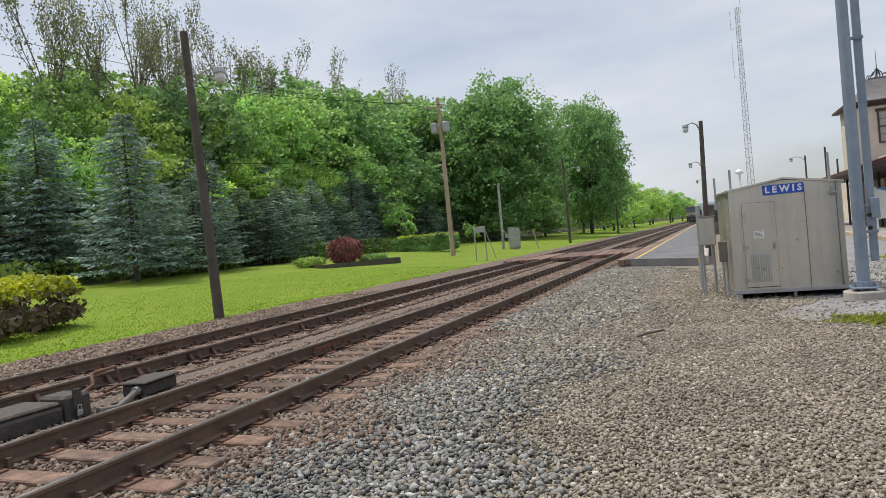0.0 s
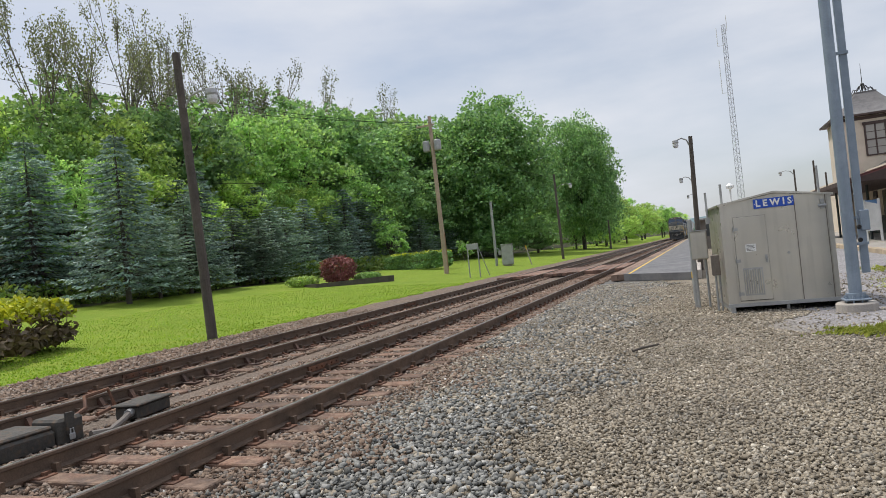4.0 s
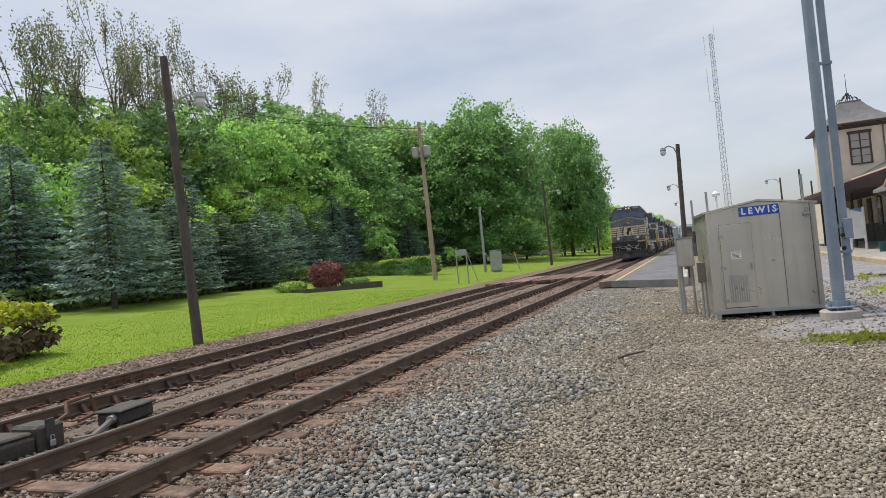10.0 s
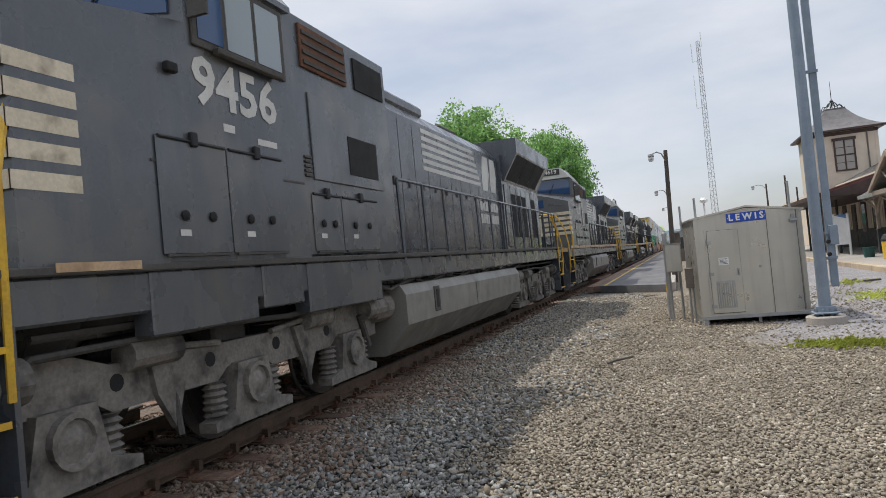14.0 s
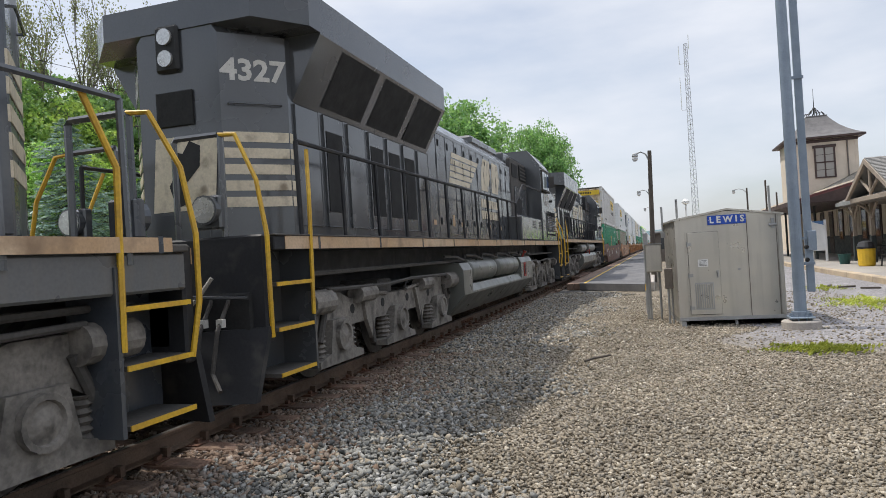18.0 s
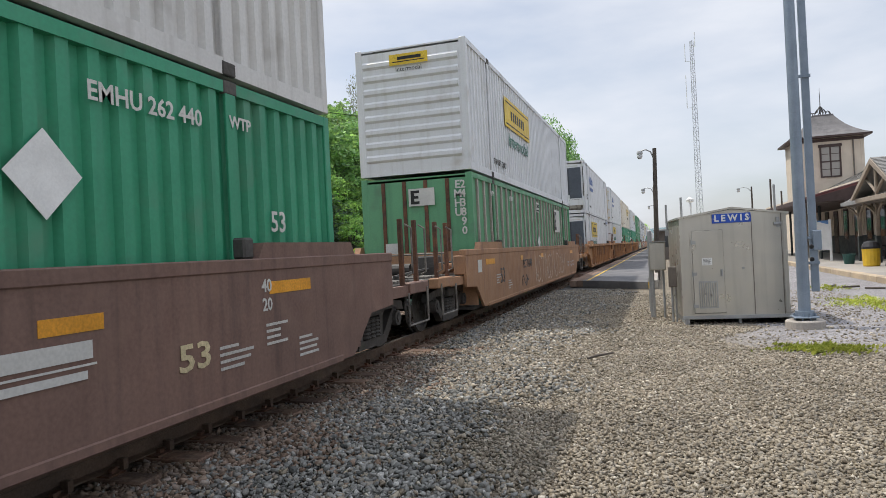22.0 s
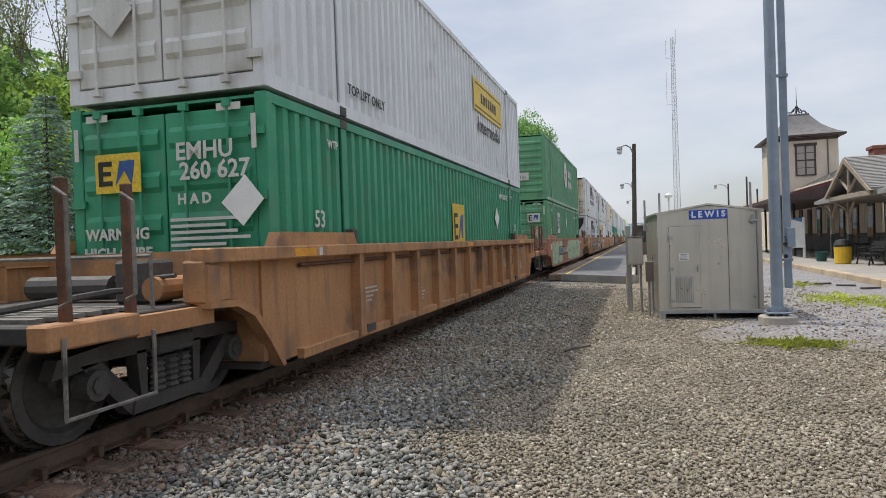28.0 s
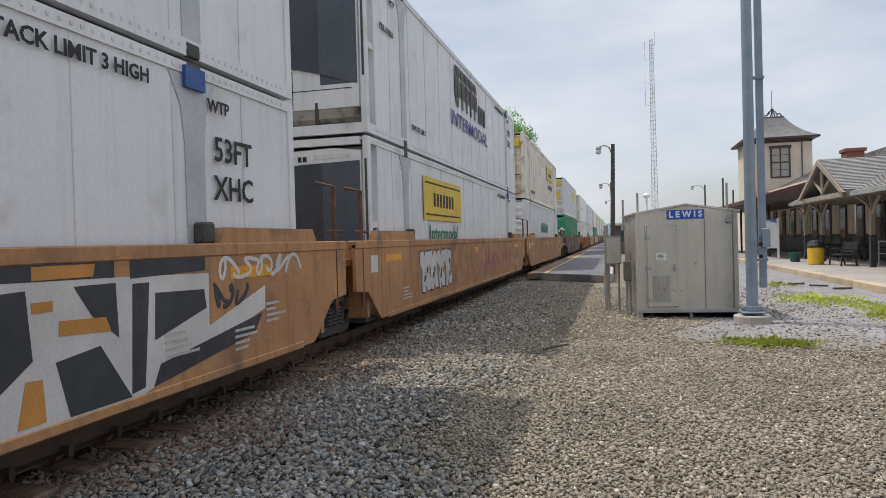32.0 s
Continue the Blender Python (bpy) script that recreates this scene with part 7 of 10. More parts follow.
    for s in (-1, 1):
        for k in range(3):
            a = f0 + 0.15 + k * (he - 15.1) / 3
            b_ = B().add([(s * 1.482, a, 4.08), (s * 1.482, a + 1.2, 4.08), (s * 1.127, a + 1.2, 3.48 - flare), (s * 1.127, a, 3.48 - flare)], [(0, 1, 2, 3)])
            part("radiator_screen", b_, M_DARK, lo, fix=False)
        y = 5.95
        for k in range(12):
            dr = part("hood_door", B().box(s * 0.98, s * 1.0, y + 0.012, y + 0.633, 1.75 + 1.5 * rise, 3.92, 0.006), hood, lo)
            if not backwards:
                part("door_latch", B().box(s * 1.0, s * 1.02, y + 0.28, y + 0.34, 2.78, 2.92), M_GRIME, dr)
            elif s < 0:
                for z in (2.02 + rise * 0.5, 3.66):
                    h = B().box(-1.004, -1.0, y + 0.46, y + 0.54, z, z + 0.15).box(-1.02, -1.004, y + 0.485, y + 0.515, z + 0.02, z + 0.13, 0.004)
                    part("door_latch", h, M_BLKPLOW, dr, "small dark recessed latch")
                part("door_hinge", B().rod((-1.004, y + 0.004, 2.25), (-1.004, y + 0.004, 2.55), 0.013, 6).rod((-1.004, y + 0.004, 3.2), (-1.004, y + 0.004, 3.5), 0.013, 6), M_BLKPLOW, dr)
                if k in (2, 4, 6, 8, 9, 11):
                    part("sticker", B().box(-1.004, -1.0, y + 0.2, y + 0.36, 2.06, 2.16 if k != 9 else 2.3), M_SILL, dr, "small tan sticker")
            y += 0.645
        for k in range(7):
            y = 13.85 + k * (he - 14.4) / 7
            dr = part("hood_door", B().box(s * 1.08, s * 1.1, y + 0.02, y + 0.6, 1.75 + 1.5 * rise, 3.36, 0.008), blk, lo)
            if k in (1, 2, 3, 5):
                part("door_screen", B().box(s * 1.1, s * 1.108, y + 0.08, y + 0.54, 2.0 + rise, 3.15), M_DARK, dr)
        # plain logo shapes, which read from the hood's end towards the cab on one side and back on the other
        def lx(u):
            return 8.3 + u if s > 0 else 12.1 - 0.73 * u
        if s > 0:
            for i in range(6):
                z = 3.16 + i * 0.135
                part("logo_bar", B().box(1.001, 1.006, lx(0), lx(3.7 - 0.09 * i), z, z + 0.078), logo, lo, "plain pale logo bar")
        else:
            for i in range(5):
                z = 2.985 + i * 0.142
                a, e = 12.24 - 0.06 * i, 10.62 - 0.2 * i
                part("logo_bar", B().prism([(a, z), (a - 0.045, z + 0.108), (e - 0.1, z + 0.108), (e, z)], "x", -1.006, -1.001), logo, lo, "plain pale logo bar")
        zs = 0.0 if s > 0 else -0.05
        for pts in ([(0, 3.08), (0.42, 3.08), (0.62, 3.5), (0.6, 3.9), (0.18, 3.9), (0.02, 3.5)], [(0.72, 3.08), (1.14, 3.08), (1.3, 3.48), (1.22, 3.9), (0.8, 3.9), (0.74, 3.5)]):
            part("logo_block", B().prism([(lx(3.85 + u) if s > 0 else 9.46 - 1.55 * u, z + zs) for u, z in pts], "x", s * 1.001, s * 1.006), logo, lo, "plain pale monogram shape")
        for z, n in ((2.6, 7), (2.31, 8)):
            y0, y1 = (lx(3.5), lx(5.1)) if s > 0 else (7.75, 9.62)
            w = (y1 - y0) / n
            v = B()
            for k in range(n):
                v.box(s * 1.001, s * 1.006, y0 + k * w, y0 + (k + 0.82) * w, z, z + 0.21)
            part("name_bar", v, logo, lo, "pale bars where small lettering stands")
        r0, n = (5.9, 14) if s > 0 else (7.6, 12) if index == 3 else (5.4, 14)
        for i in range(n):
            y = r0 + (he - r0) * i / (n - 1)
            part("stanchion", B().rod((s * 1.48, y, deck - 0.15), (s * 1.46, y, rail_z), 0.026, 6), M_BLKPLOW if backwards else blk, lo)
        way = [(s * 1.46, he, rail_z), (s * 1.46, r0, rail_z)]
        if backwards and s < 0:
            way = [(-1.46, he, rail_z), (-1.46, 7.5, rail_z), (-1.46, 6.4, 3.38), (-1.46, 3.2, 3.42)] if index == 3 else [(-1.46, he, rail_z), (-1.46, 5.3, rail_z), (-1.46, 4.9, 3.38), (-1.46, 3.2, 3.42)]
        part("handrail", B().tube(way, 0.026), M_BLKPLOW if backwards else blk, lo, "long black side handrail")
    part("exhaust_stack", B().box(-0.35, 0.35, 11.4, 12.6, 4.26, 4.62, 0.05), M_GRIME, lo)
    if index == 4:
        part("dynamic_brake_hatch", B().prism([(-1.02, 3.94), (1.02, 3.94), (1.02, 4.5), (0.9, 4.62), (-0.9, 4.62), (-1.02, 4.5)], "y", 7.0, 8.6), blk, lo)
        for s in (-1, 1):
            ib = part("inertial_intake", B().box(s * 0.7, s * 1.14, 5.55, 6.85, 3.72, 4.48, 0.02), M_BLKPLOW, lo, "dark intake box")
            part("intake_screen", B().box(s * 1.14, s * 1.146, 5.65, 6.75, 3.84, 4.38), M_DARK, ib)
            part("lifting_eye", B().tube([(s * 1.02, 8.3, 4.3), (s * 1.08, 8.3, 4.36), (s * 1.08, 8.15, 4.36), (s * 1.02, 8.15, 4.3)], 0.018), M_BLKPLOW, lo)
    else:
        part("dynamic_brake_hatch", B().box(-0.75, 0.75, 6.4, 9.2, 4.26, 4.5, 0.06), blk, lo)
    part("horn", B().rod((-0.1, 5.2, 4.7), (-0.1, 4.6, 4.7), 0.03, 8, 0.09).rod((0.12, 5.2, 4.66), (0.12, 4.7, 4.66), 0.03, 8, 0.08).rod((0, 5.2, 4.5), (0, 5.2, 4.7), 0.03), M_GRIME, lo)
    for i, y in enumerate((1.9, 2.4, 2.9)):
        part("roof_antenna", B().lathe([(0.09, 4.8), (0.1, 4.86), (0.05, 4.93)], 10, pose(0.25 * (i - 1), y, 0.0)), M_GRIME, lo)
    if roof_rail:
        part("roof_rail", B().tube([(1.05, 2.9, 4.8), (1.05, 3.1, 5.05), (1.05, 5.6, 5.05), (1.05, 5.9, 4.3)], 0.03).rod((1.05, 4.0, 4.3), (1.05, 4.0, 5.05), 0.025).rod((1.05, 4.9, 4.3), (1.05, 4.9, 5.05), 0.025), blk, lo)
    # long hood end: stripes, number, lamps
    mirror = Matrix.Translation((0, he, 0)) @ Matrix.Rotation(math.pi, 4, "Z")
    before = set(lo.children)
    hood_end(lo, number, blk)
    for c in [c for c in lo.children if c not in before]:
        c.matrix_basis = mirror @ c.matrix_basis
    # tank
    def tank_section(top):
        return [(-1.5, top - 0.14), (-1.42, top), (1.42, top), (1.5, top - 0.14), (1.5, 0.66), (1.12, 0.24), (-1.12, 0.24), (-1.5, 0.66)]
    tt = 1.12 if index == 4 else 1.28 if tanks else 1.22
    paint = M_TANK2 if backwards else M_TANK
    if index == 3:                          # a notch in the tank's side holds two reservoirs
        tank = B().prism(tank_section(tt), "y", 5.8, 7.5).prism(tank_section(tt), "y", 12.65, 13.3).prism(tank_section(0.84), "y", 7.5, 12.65).box(-0.95, 0.95, 7.5, 12.65, 0.84, tt)
    else:
        tank = B().prism(tank_section(tt), "y", 5.58 if tanks else 5.75, 13.05 if tanks else 12.85)
    part("fuel_tank", tank, paint, lo, "dusty angled fuel tank")
    for s in (-1, 1):
        if index != 4:
            part("sight_gauge", B().box(s * 1.5, s * 1.515, 6.88, 7.12, 0.74, 1.13, 0.004), M_REDP if index == 3 else M_GRIME, lo)
            part("gauge_glass", B().box(s * 1.515, s * 1.52, 6.95, 7.05, 0.8, 1.08), M_DARK, lo)
        else:
            part("sight_gauge", B().box(s * 1.46, s * 1.5, 9.62, 9.7, tt - 0.05, tt + 0.2, 0.005), M_REDP, lo)
        fy = 6.3 if index == 3 else 10.05
        part("filler", B().rod((s * 1.3, fy, tt), (s * 1.38, fy, tt + 0.14), 0.03, 8).rod((s * 1.38, fy, tt + 0.13), (s * 1.4, fy, tt + 0.17), 0.055, 10), M_REDP if backwards else M_GRIME, lo)
        part("tank_seam", B().box(s * 1.5, s * 1.504, 9.2, 9.22, 0.66, 0.7 if index == 3 else tt - 0.14), M_GRIME, lo)
        for k in range(6):
            z = 1.2 + 1.4 * rise
            part("pipe", B().tube([(s * 1.3, 5.2 + k * 1.45, z + 0.08), (s * 1.38, 5.5 + k * 1.45, z - 0.02), (s * 1.38, 6.1 + k * 1.45, z + 0.06), (s * 1.3, 6.6 + k * 1.45, z + 0.08)], 0.025), M_GRIME, lo)
        part("train_pipe", B().tube([(s * 1.25, 0.2, 1.22 + rise), (s * 1.25, 19, 1.22 + rise)], 0.03), M_GRIME, lo)
        if index == 4:
            part("valve_box", B().box(s * 1.2, s * 1.48, 10.2, 10.6, deck - 0.38, deck - 0.165, 0.015), M_TANK2, lo)
            part("air_hose", B().tube([(s * 1.4, 10.5, tt), (s * 1.42, 10.5, tt + 0.22), (s * 1.42, 10.35, tt + 0.26), (s * 1.4, 10.2, tt + 0.24)], 0.022), M_GRIME, lo)
        for yb in (5.45, 13.0):
            if not tanks:
                part("air_reservoir", B().rod((s * 1.15, yb - 0.25, 0.95), (s * 1.15, yb + 0.25, 0.95), 0.2, 12), M_TRUCK, lo)
        if tanks:
            r, z, spans = (0.235, 1.43, ((5.65, 9.5), (10.9, 13.2))) if index == 4 else (0.25, 1.1, ((7.7, 10.0), (10.3, 12.5)))
            for a, e in spans:
                part("air_reservoir", B().lathe([(0.05, a - 0.03), (r - 0.05, a - 0.02), (r - 0.012, a + 0.02), (r, a + 0.07), (r, e - 0.07), (r - 0.012, e - 0.02), (r - 0.05, e + 0.02), (0.05, e + 0.03)], 28, Matrix.Translation((s * 1.24, 0, z)) @ Matrix.Rotation(-math.pi / 2, 4, "X")), M_TANK2, lo, "long grey air reservoir", smooth=True)
    me = bpy.data.meshes.get("loco_wheelset") or wheelset_mesh(0.53, "loco_wheelset")
    six_wheel_truck(lo, 2.45, me, sign, off_of)
    six_wheel_truck(lo, 16.15, me, sign, off_of)
    return lo


LOCOS = [locomotive("9456", 0, False, 0, False, False, False, False), locomotive("4619", 1, False, 0, True), locomotive("7709", 2, False, 0.06, True, False, True), locomotive("4327", 3, True, 0.05, False, True, deck=1.765), locomotive("1145", 4, True, 0.2, False, True, deck=1.86)]

# ---------------------------------------------------------------- well cars
M_ORANGE = surf("faded_orange_car", (0.47, 0.24, 0.1), (0.37, 0.18, 0.078), 0.75, 0, 0.7, 30, 0.1, 0.15, (0.17, 0.1, 0.065), 0.35, ((0.15, 0.095, 0.065), 0.6))
M_OXIDE = surf("brown_oxide_car", (0.19, 0.11, 0.084), (0.15, 0.09, 0.071), 0.75, 0, 0.7, 30, 0.1, 0.15, (0.2, 0.12, 0.09), 0.2, ((0.07, 0.045, 0.038), 0.5))
M_RUSTCAR = surf("tan_brown_car", (0.39, 0.215, 0.115), (0.31, 0.165, 0.088), 0.75, 0, 0.7, 30, 0.1, 0.15, (0.22, 0.125, 0.085), 0.25, ((0.2, 0.125, 0.085), 0.5))
M_REDCAR = surf("red_brown_car", (0.4, 0.17, 0.09), (0.33, 0.14, 0.078), 0.75, 0, 0.7, 30, 0.1, 0.15, (0.2, 0.11, 0.075), 0.3, ((0.2, 0.11, 0.07), 0.5))
M_OREFL = surf("orange_reflector", (0.75, 0.33, 0.02), None, 0.4)
M_DKPANEL = surf("dark_grey_panel", (0.085, 0.08, 0.078), (0.065, 0.062, 0.06), 0.7, 0, 1.2, 30, 0.08, 0.15, (0.2, 0.13, 0.09), 0.2)
M_CGREY_INK = surf("worn_white_stencil", (0.55, 0.53, 0.5), (0.4, 0.38, 0.35), 0.6)
G_PALE = surf("pale_green_spray", (0.42, 0.5, 0.28), (0.5, 0.52, 0.34), 0.6, grain=0.08)
G_CHALK = surf("thin_chalky_spray", (0.5, 0.36, 0.26), (0.58, 0.46, 0.36), 0.7, grain=0.08)
G_MINT = surf("mint_spray", (0.3, 0.5, 0.33), (0.36, 0.54, 0.3), 0.6, grain=0.08)
G_MINT2 = surf("deeper_mint_spray", (0.2, 0.42, 0.3), None, 0.6, grain=0.08)
G_TEAL2 = surf("light_teal_spray", (0.14, 0.42, 0.36), None, 0.6, grain=0.08)
G_ORANGE = surf("orange_spray", (0.6, 0.27, 0.06), None, 0.6, grain=0.08)
G_YELLOW = surf("yellow_spray", (0.65, 0.55, 0.12), None, 0.6, grain=0.08)
G_SILVER = surf("silver_grey_spray", (0.3, 0.3, 0.3), None, 0.6, grain=0.08)
G_TEAL = surf("teal_spray", (0.05, 0.3, 0.3), None, 0.6, grain=0.08)
G_WHITE = surf("white_spray", (0.62, 0.6, 0.56), (0.5, 0.48, 0.45), 0.6, grain=0.08)
G_DARK = surf("charcoal_spray", (0.045, 0.048, 0.055), None, 0.6, grain=0.08)
G_PINK = surf("pink_spray", (0.5, 0.14, 0.2), None, 0.6, grain=0.08)

M_BLKT = surf("black_greasy_iron", (0.042, 0.039, 0.036), (0.064, 0.057, 0.051), 0.6, 0.1, 3, 40, 0.15, 0.2, (0.07, 0.055, 0.045), 0.25)
CARGO = []      # (moving thing, distance behind the train's head, height)
CAR_WHEEL = wheelset_mesh(0.46, "car_wheelset")


def four_wheel_truck(car, yc, off):
    t = part("truck", B().box(-1.0, 1.0, -0.22, 0.22, 0.5, 0.85, 0.04).box(-1.0, 1.0, -0.15, 0.15, 0.85, 0.95), M_BLKT, car, "grimy two-axle freight truck")
    t.matrix_basis = pose(0, yc, 0)
    for s in (-1, 1):
        fr = B().prism([(-1.26, 0.56), (-1.2, 0.7), (-0.62, 0.76), (-0.45, 0.86), (0.45, 0.86), (0.62, 0.76), (1.2, 0.7), (1.26, 0.56), (1.04, 0.58), (0.78, 0.62), (-0.78, 0.62), (-1.04, 0.58)], "x", s * 0.98, s * 1.1)
        fr.prism([(-0.5, 0.14), (0.5, 0.14), (0.46, 0.26), (-0.46, 0.26)], "x", s * 0.98, s * 1.12)
        for d in (-1, 1):
            fr.prism([(d * 1.0, 0.62), (d * 0.8, 0.62), (d * 0.4, 0.26), (d * 0.5, 0.14)], "x", s * 0.98, s * 1.1)
            fr.prism([(d * 0.3, 0.26), (d * 0.38, 0.26), (d * 0.42, 0.64), (d * 0.3, 0.64)], "x", s * 0.98, s * 1.1)
        part("side_frame", fr, M_BLKT, t)
        for d in (-0.17, 0.0, 0.17):
            part("spring", B().lathe([(0.08 if i % 2 else 0.055, 0.26 + i * 0.026) for i in range(12)], 8, pose(s * 1.08, d, 0)), M_GRIME, t)
        part("bolster_end", B().box(s * 0.98, s * 1.17, -0.24, 0.24, 0.58, 0.74, 0.02), M_GRIME, t)
        part("brake_beam", B().rod((s * 0.95, -0.62, 0.36), (s * 0.95, 0.62, 0.36), 0.035, 6), M_BLKT, t)
        for d in (-0.89, 0.89):
            part("bearing", B().rod((s * 1.0, d, 0.46), (s * 1.16, d, 0.46), 0.12, 12).rod((s * 1.16, d, 0.46), (s * 1.18, d, 0.46), 0.07, 8), M_GRIME, t)
    for d in (-0.89, 0.89):
        add_wheelset(t, 0, d, 0.465, CAR_WHEEL, 0.46, off + yc + d, 1)


def end_platform(car, y0, d, m, tall=1.98):
    """Deck, posts, grab irons and coupler beyond the well; y0 is the well's end, d points outwards."""
    def bx(b, x0, x1, a, e, z0, z1, c=0.0):
        ya, yb = y0 + d * a, y0 + d * e
        return b.box(x0, x1, min(ya, yb), max(ya, yb), z0, z1, c)
    part("deck", bx(bx(B(), -1.3, 1.3, -0.1, 2.5, 0.88, 0.98, 0.01), -0.3, 0.3, 0, 2.6, 0.7, 0.9), M_BLKT, car)
    for k in range(6):
        part("walk_grating", bx(B(), -1.15, 1.15, 1.45 + 0.17 * k, 1.57 + 0.17 * k, 0.99, 1.02), M_TRUCK, car)
    part("end_sill", bx(bx(B(), -1.4, 1.4, 2.4, 2.55, 0.86, 0.99, 0.015), -0.35, 0.35, 2.42, 2.56, 0.66, 0.86), M_BLKT, car)
    part("coupler", bx(bx(B(), -0.17, 0.17, 2.5, 2.8, 0.72, 0.95, 0.02), -0.16, 0.2, 2.75, 2.98, 0.68, 1.0, 0.05), M_GRIME, car)
    part("air_reservoir", B().rod((-0.8, y0 + d * 0.6, 1.12), (0.2, y0 + d * 0.6, 1.12), 0.12, 12), M_BLKT, car)
    part("brake_valve", bx(B(), 0.45, 0.85, 0.55, 0.9, 0.98, 1.38, 0.03), M_GRIME, car)
    part("brake_cylinder", B().rod((0.95, y0 + d * 0.3, 1.12), (0.95, y0 + d * 1.0, 1.12), 0.11, 12), m, car)
    for s in (-1, 1):
        part("side_sill", bx(bx(B(), s * 1.25, s * 1.44, 1.72, 2.56, 0.82, 0.995, 0.015), s * 1.25, s * 1.4, 0.75, 1.72, 0.8, 0.96), m, car)
        for a in (1.69, 2.3):
            part("end_post", bx(B(), s * 1.32 - 0.035, s * 1.32 + 0.035, a - 0.035, a + 0.035, 0.95, tall, 0.008), M_RUST, car)
            part("grab_iron", B().tube([(s * 1.38, y0 + d * (a + 0.1), 1.1), (s * 1.46, y0 + d * (a + 0.1), 1.14), (s * 1.46, y0 + d * (a + 0.1), tall - 0.14), (s * 1.36, y0 + d * (a + 0.1), tall - 0.08)], 0.016), M_TRUCK, car)
        part("stirrup", B().tube([(s * 1.45, y0 + d * 2.45, 0.9), (s * 1.45, y0 + d * 2.45, 0.36), (s * 1.45, y0 + d * 1.6, 0.36), (s * 1.45, y0 + d * 1.6, 0.85)], 0.018), M_TRUCK, car)
        part("corner_box", bx(B(), s * 1.22, s * 1.45, 0.55, 0.95, 0.98, 1.36, 0.02), m, car)
    part("brake_pipe", B().tube([(0.6, y0 + d * 0.2, 1.1), (0.7, y0 + d * 1.2, 1.12), (0.6, y0 + d * 2.5, 1.04)], 0.03), M_GRIME, car)
    part("brake_rod", B().tube([(-0.8, y0 + d * 0.2, 1.12), (1.2, y0 + d * 1.0, 1.24)], 0.02), M_GRIME, car)
    part("railing", B().tube([(-1.3, y0 + d * 1.3, 0.98), (-1.3, y0 + d * 1.3, 1.42), (1.2, y0 + d * 1.3, 1.42), (1.2, y0 + d * 1.3, 0.98)], 0.02), M_TRUCK, car)
    part("end_wall", bx(B(), -1.4, 1.4, -0.14, -0.06, 0.3, 1.45), m, car)


def side_outline(ribbed, top, u0, u1):
    """Outline of a well's side: straight along the bottom, rising to its two ends, u0 and u1 beyond the load."""
    def end(u):
        if ribbed:
            return [(u, top), (u, 0.97), (u * 0.68, 0.95), (u * 0.46, 0.82), (u * 0.27, 0.55), (0.18, 0.24)]
        return [(u, top), (u, 0.74), (0.62, 0.7), (0.13, 0.29), (0.05, 0.24)]
    return [(-a, z) for a, z in end(u0)] + [(16.15 + a, z) for a, z in end(u1)][::-1]


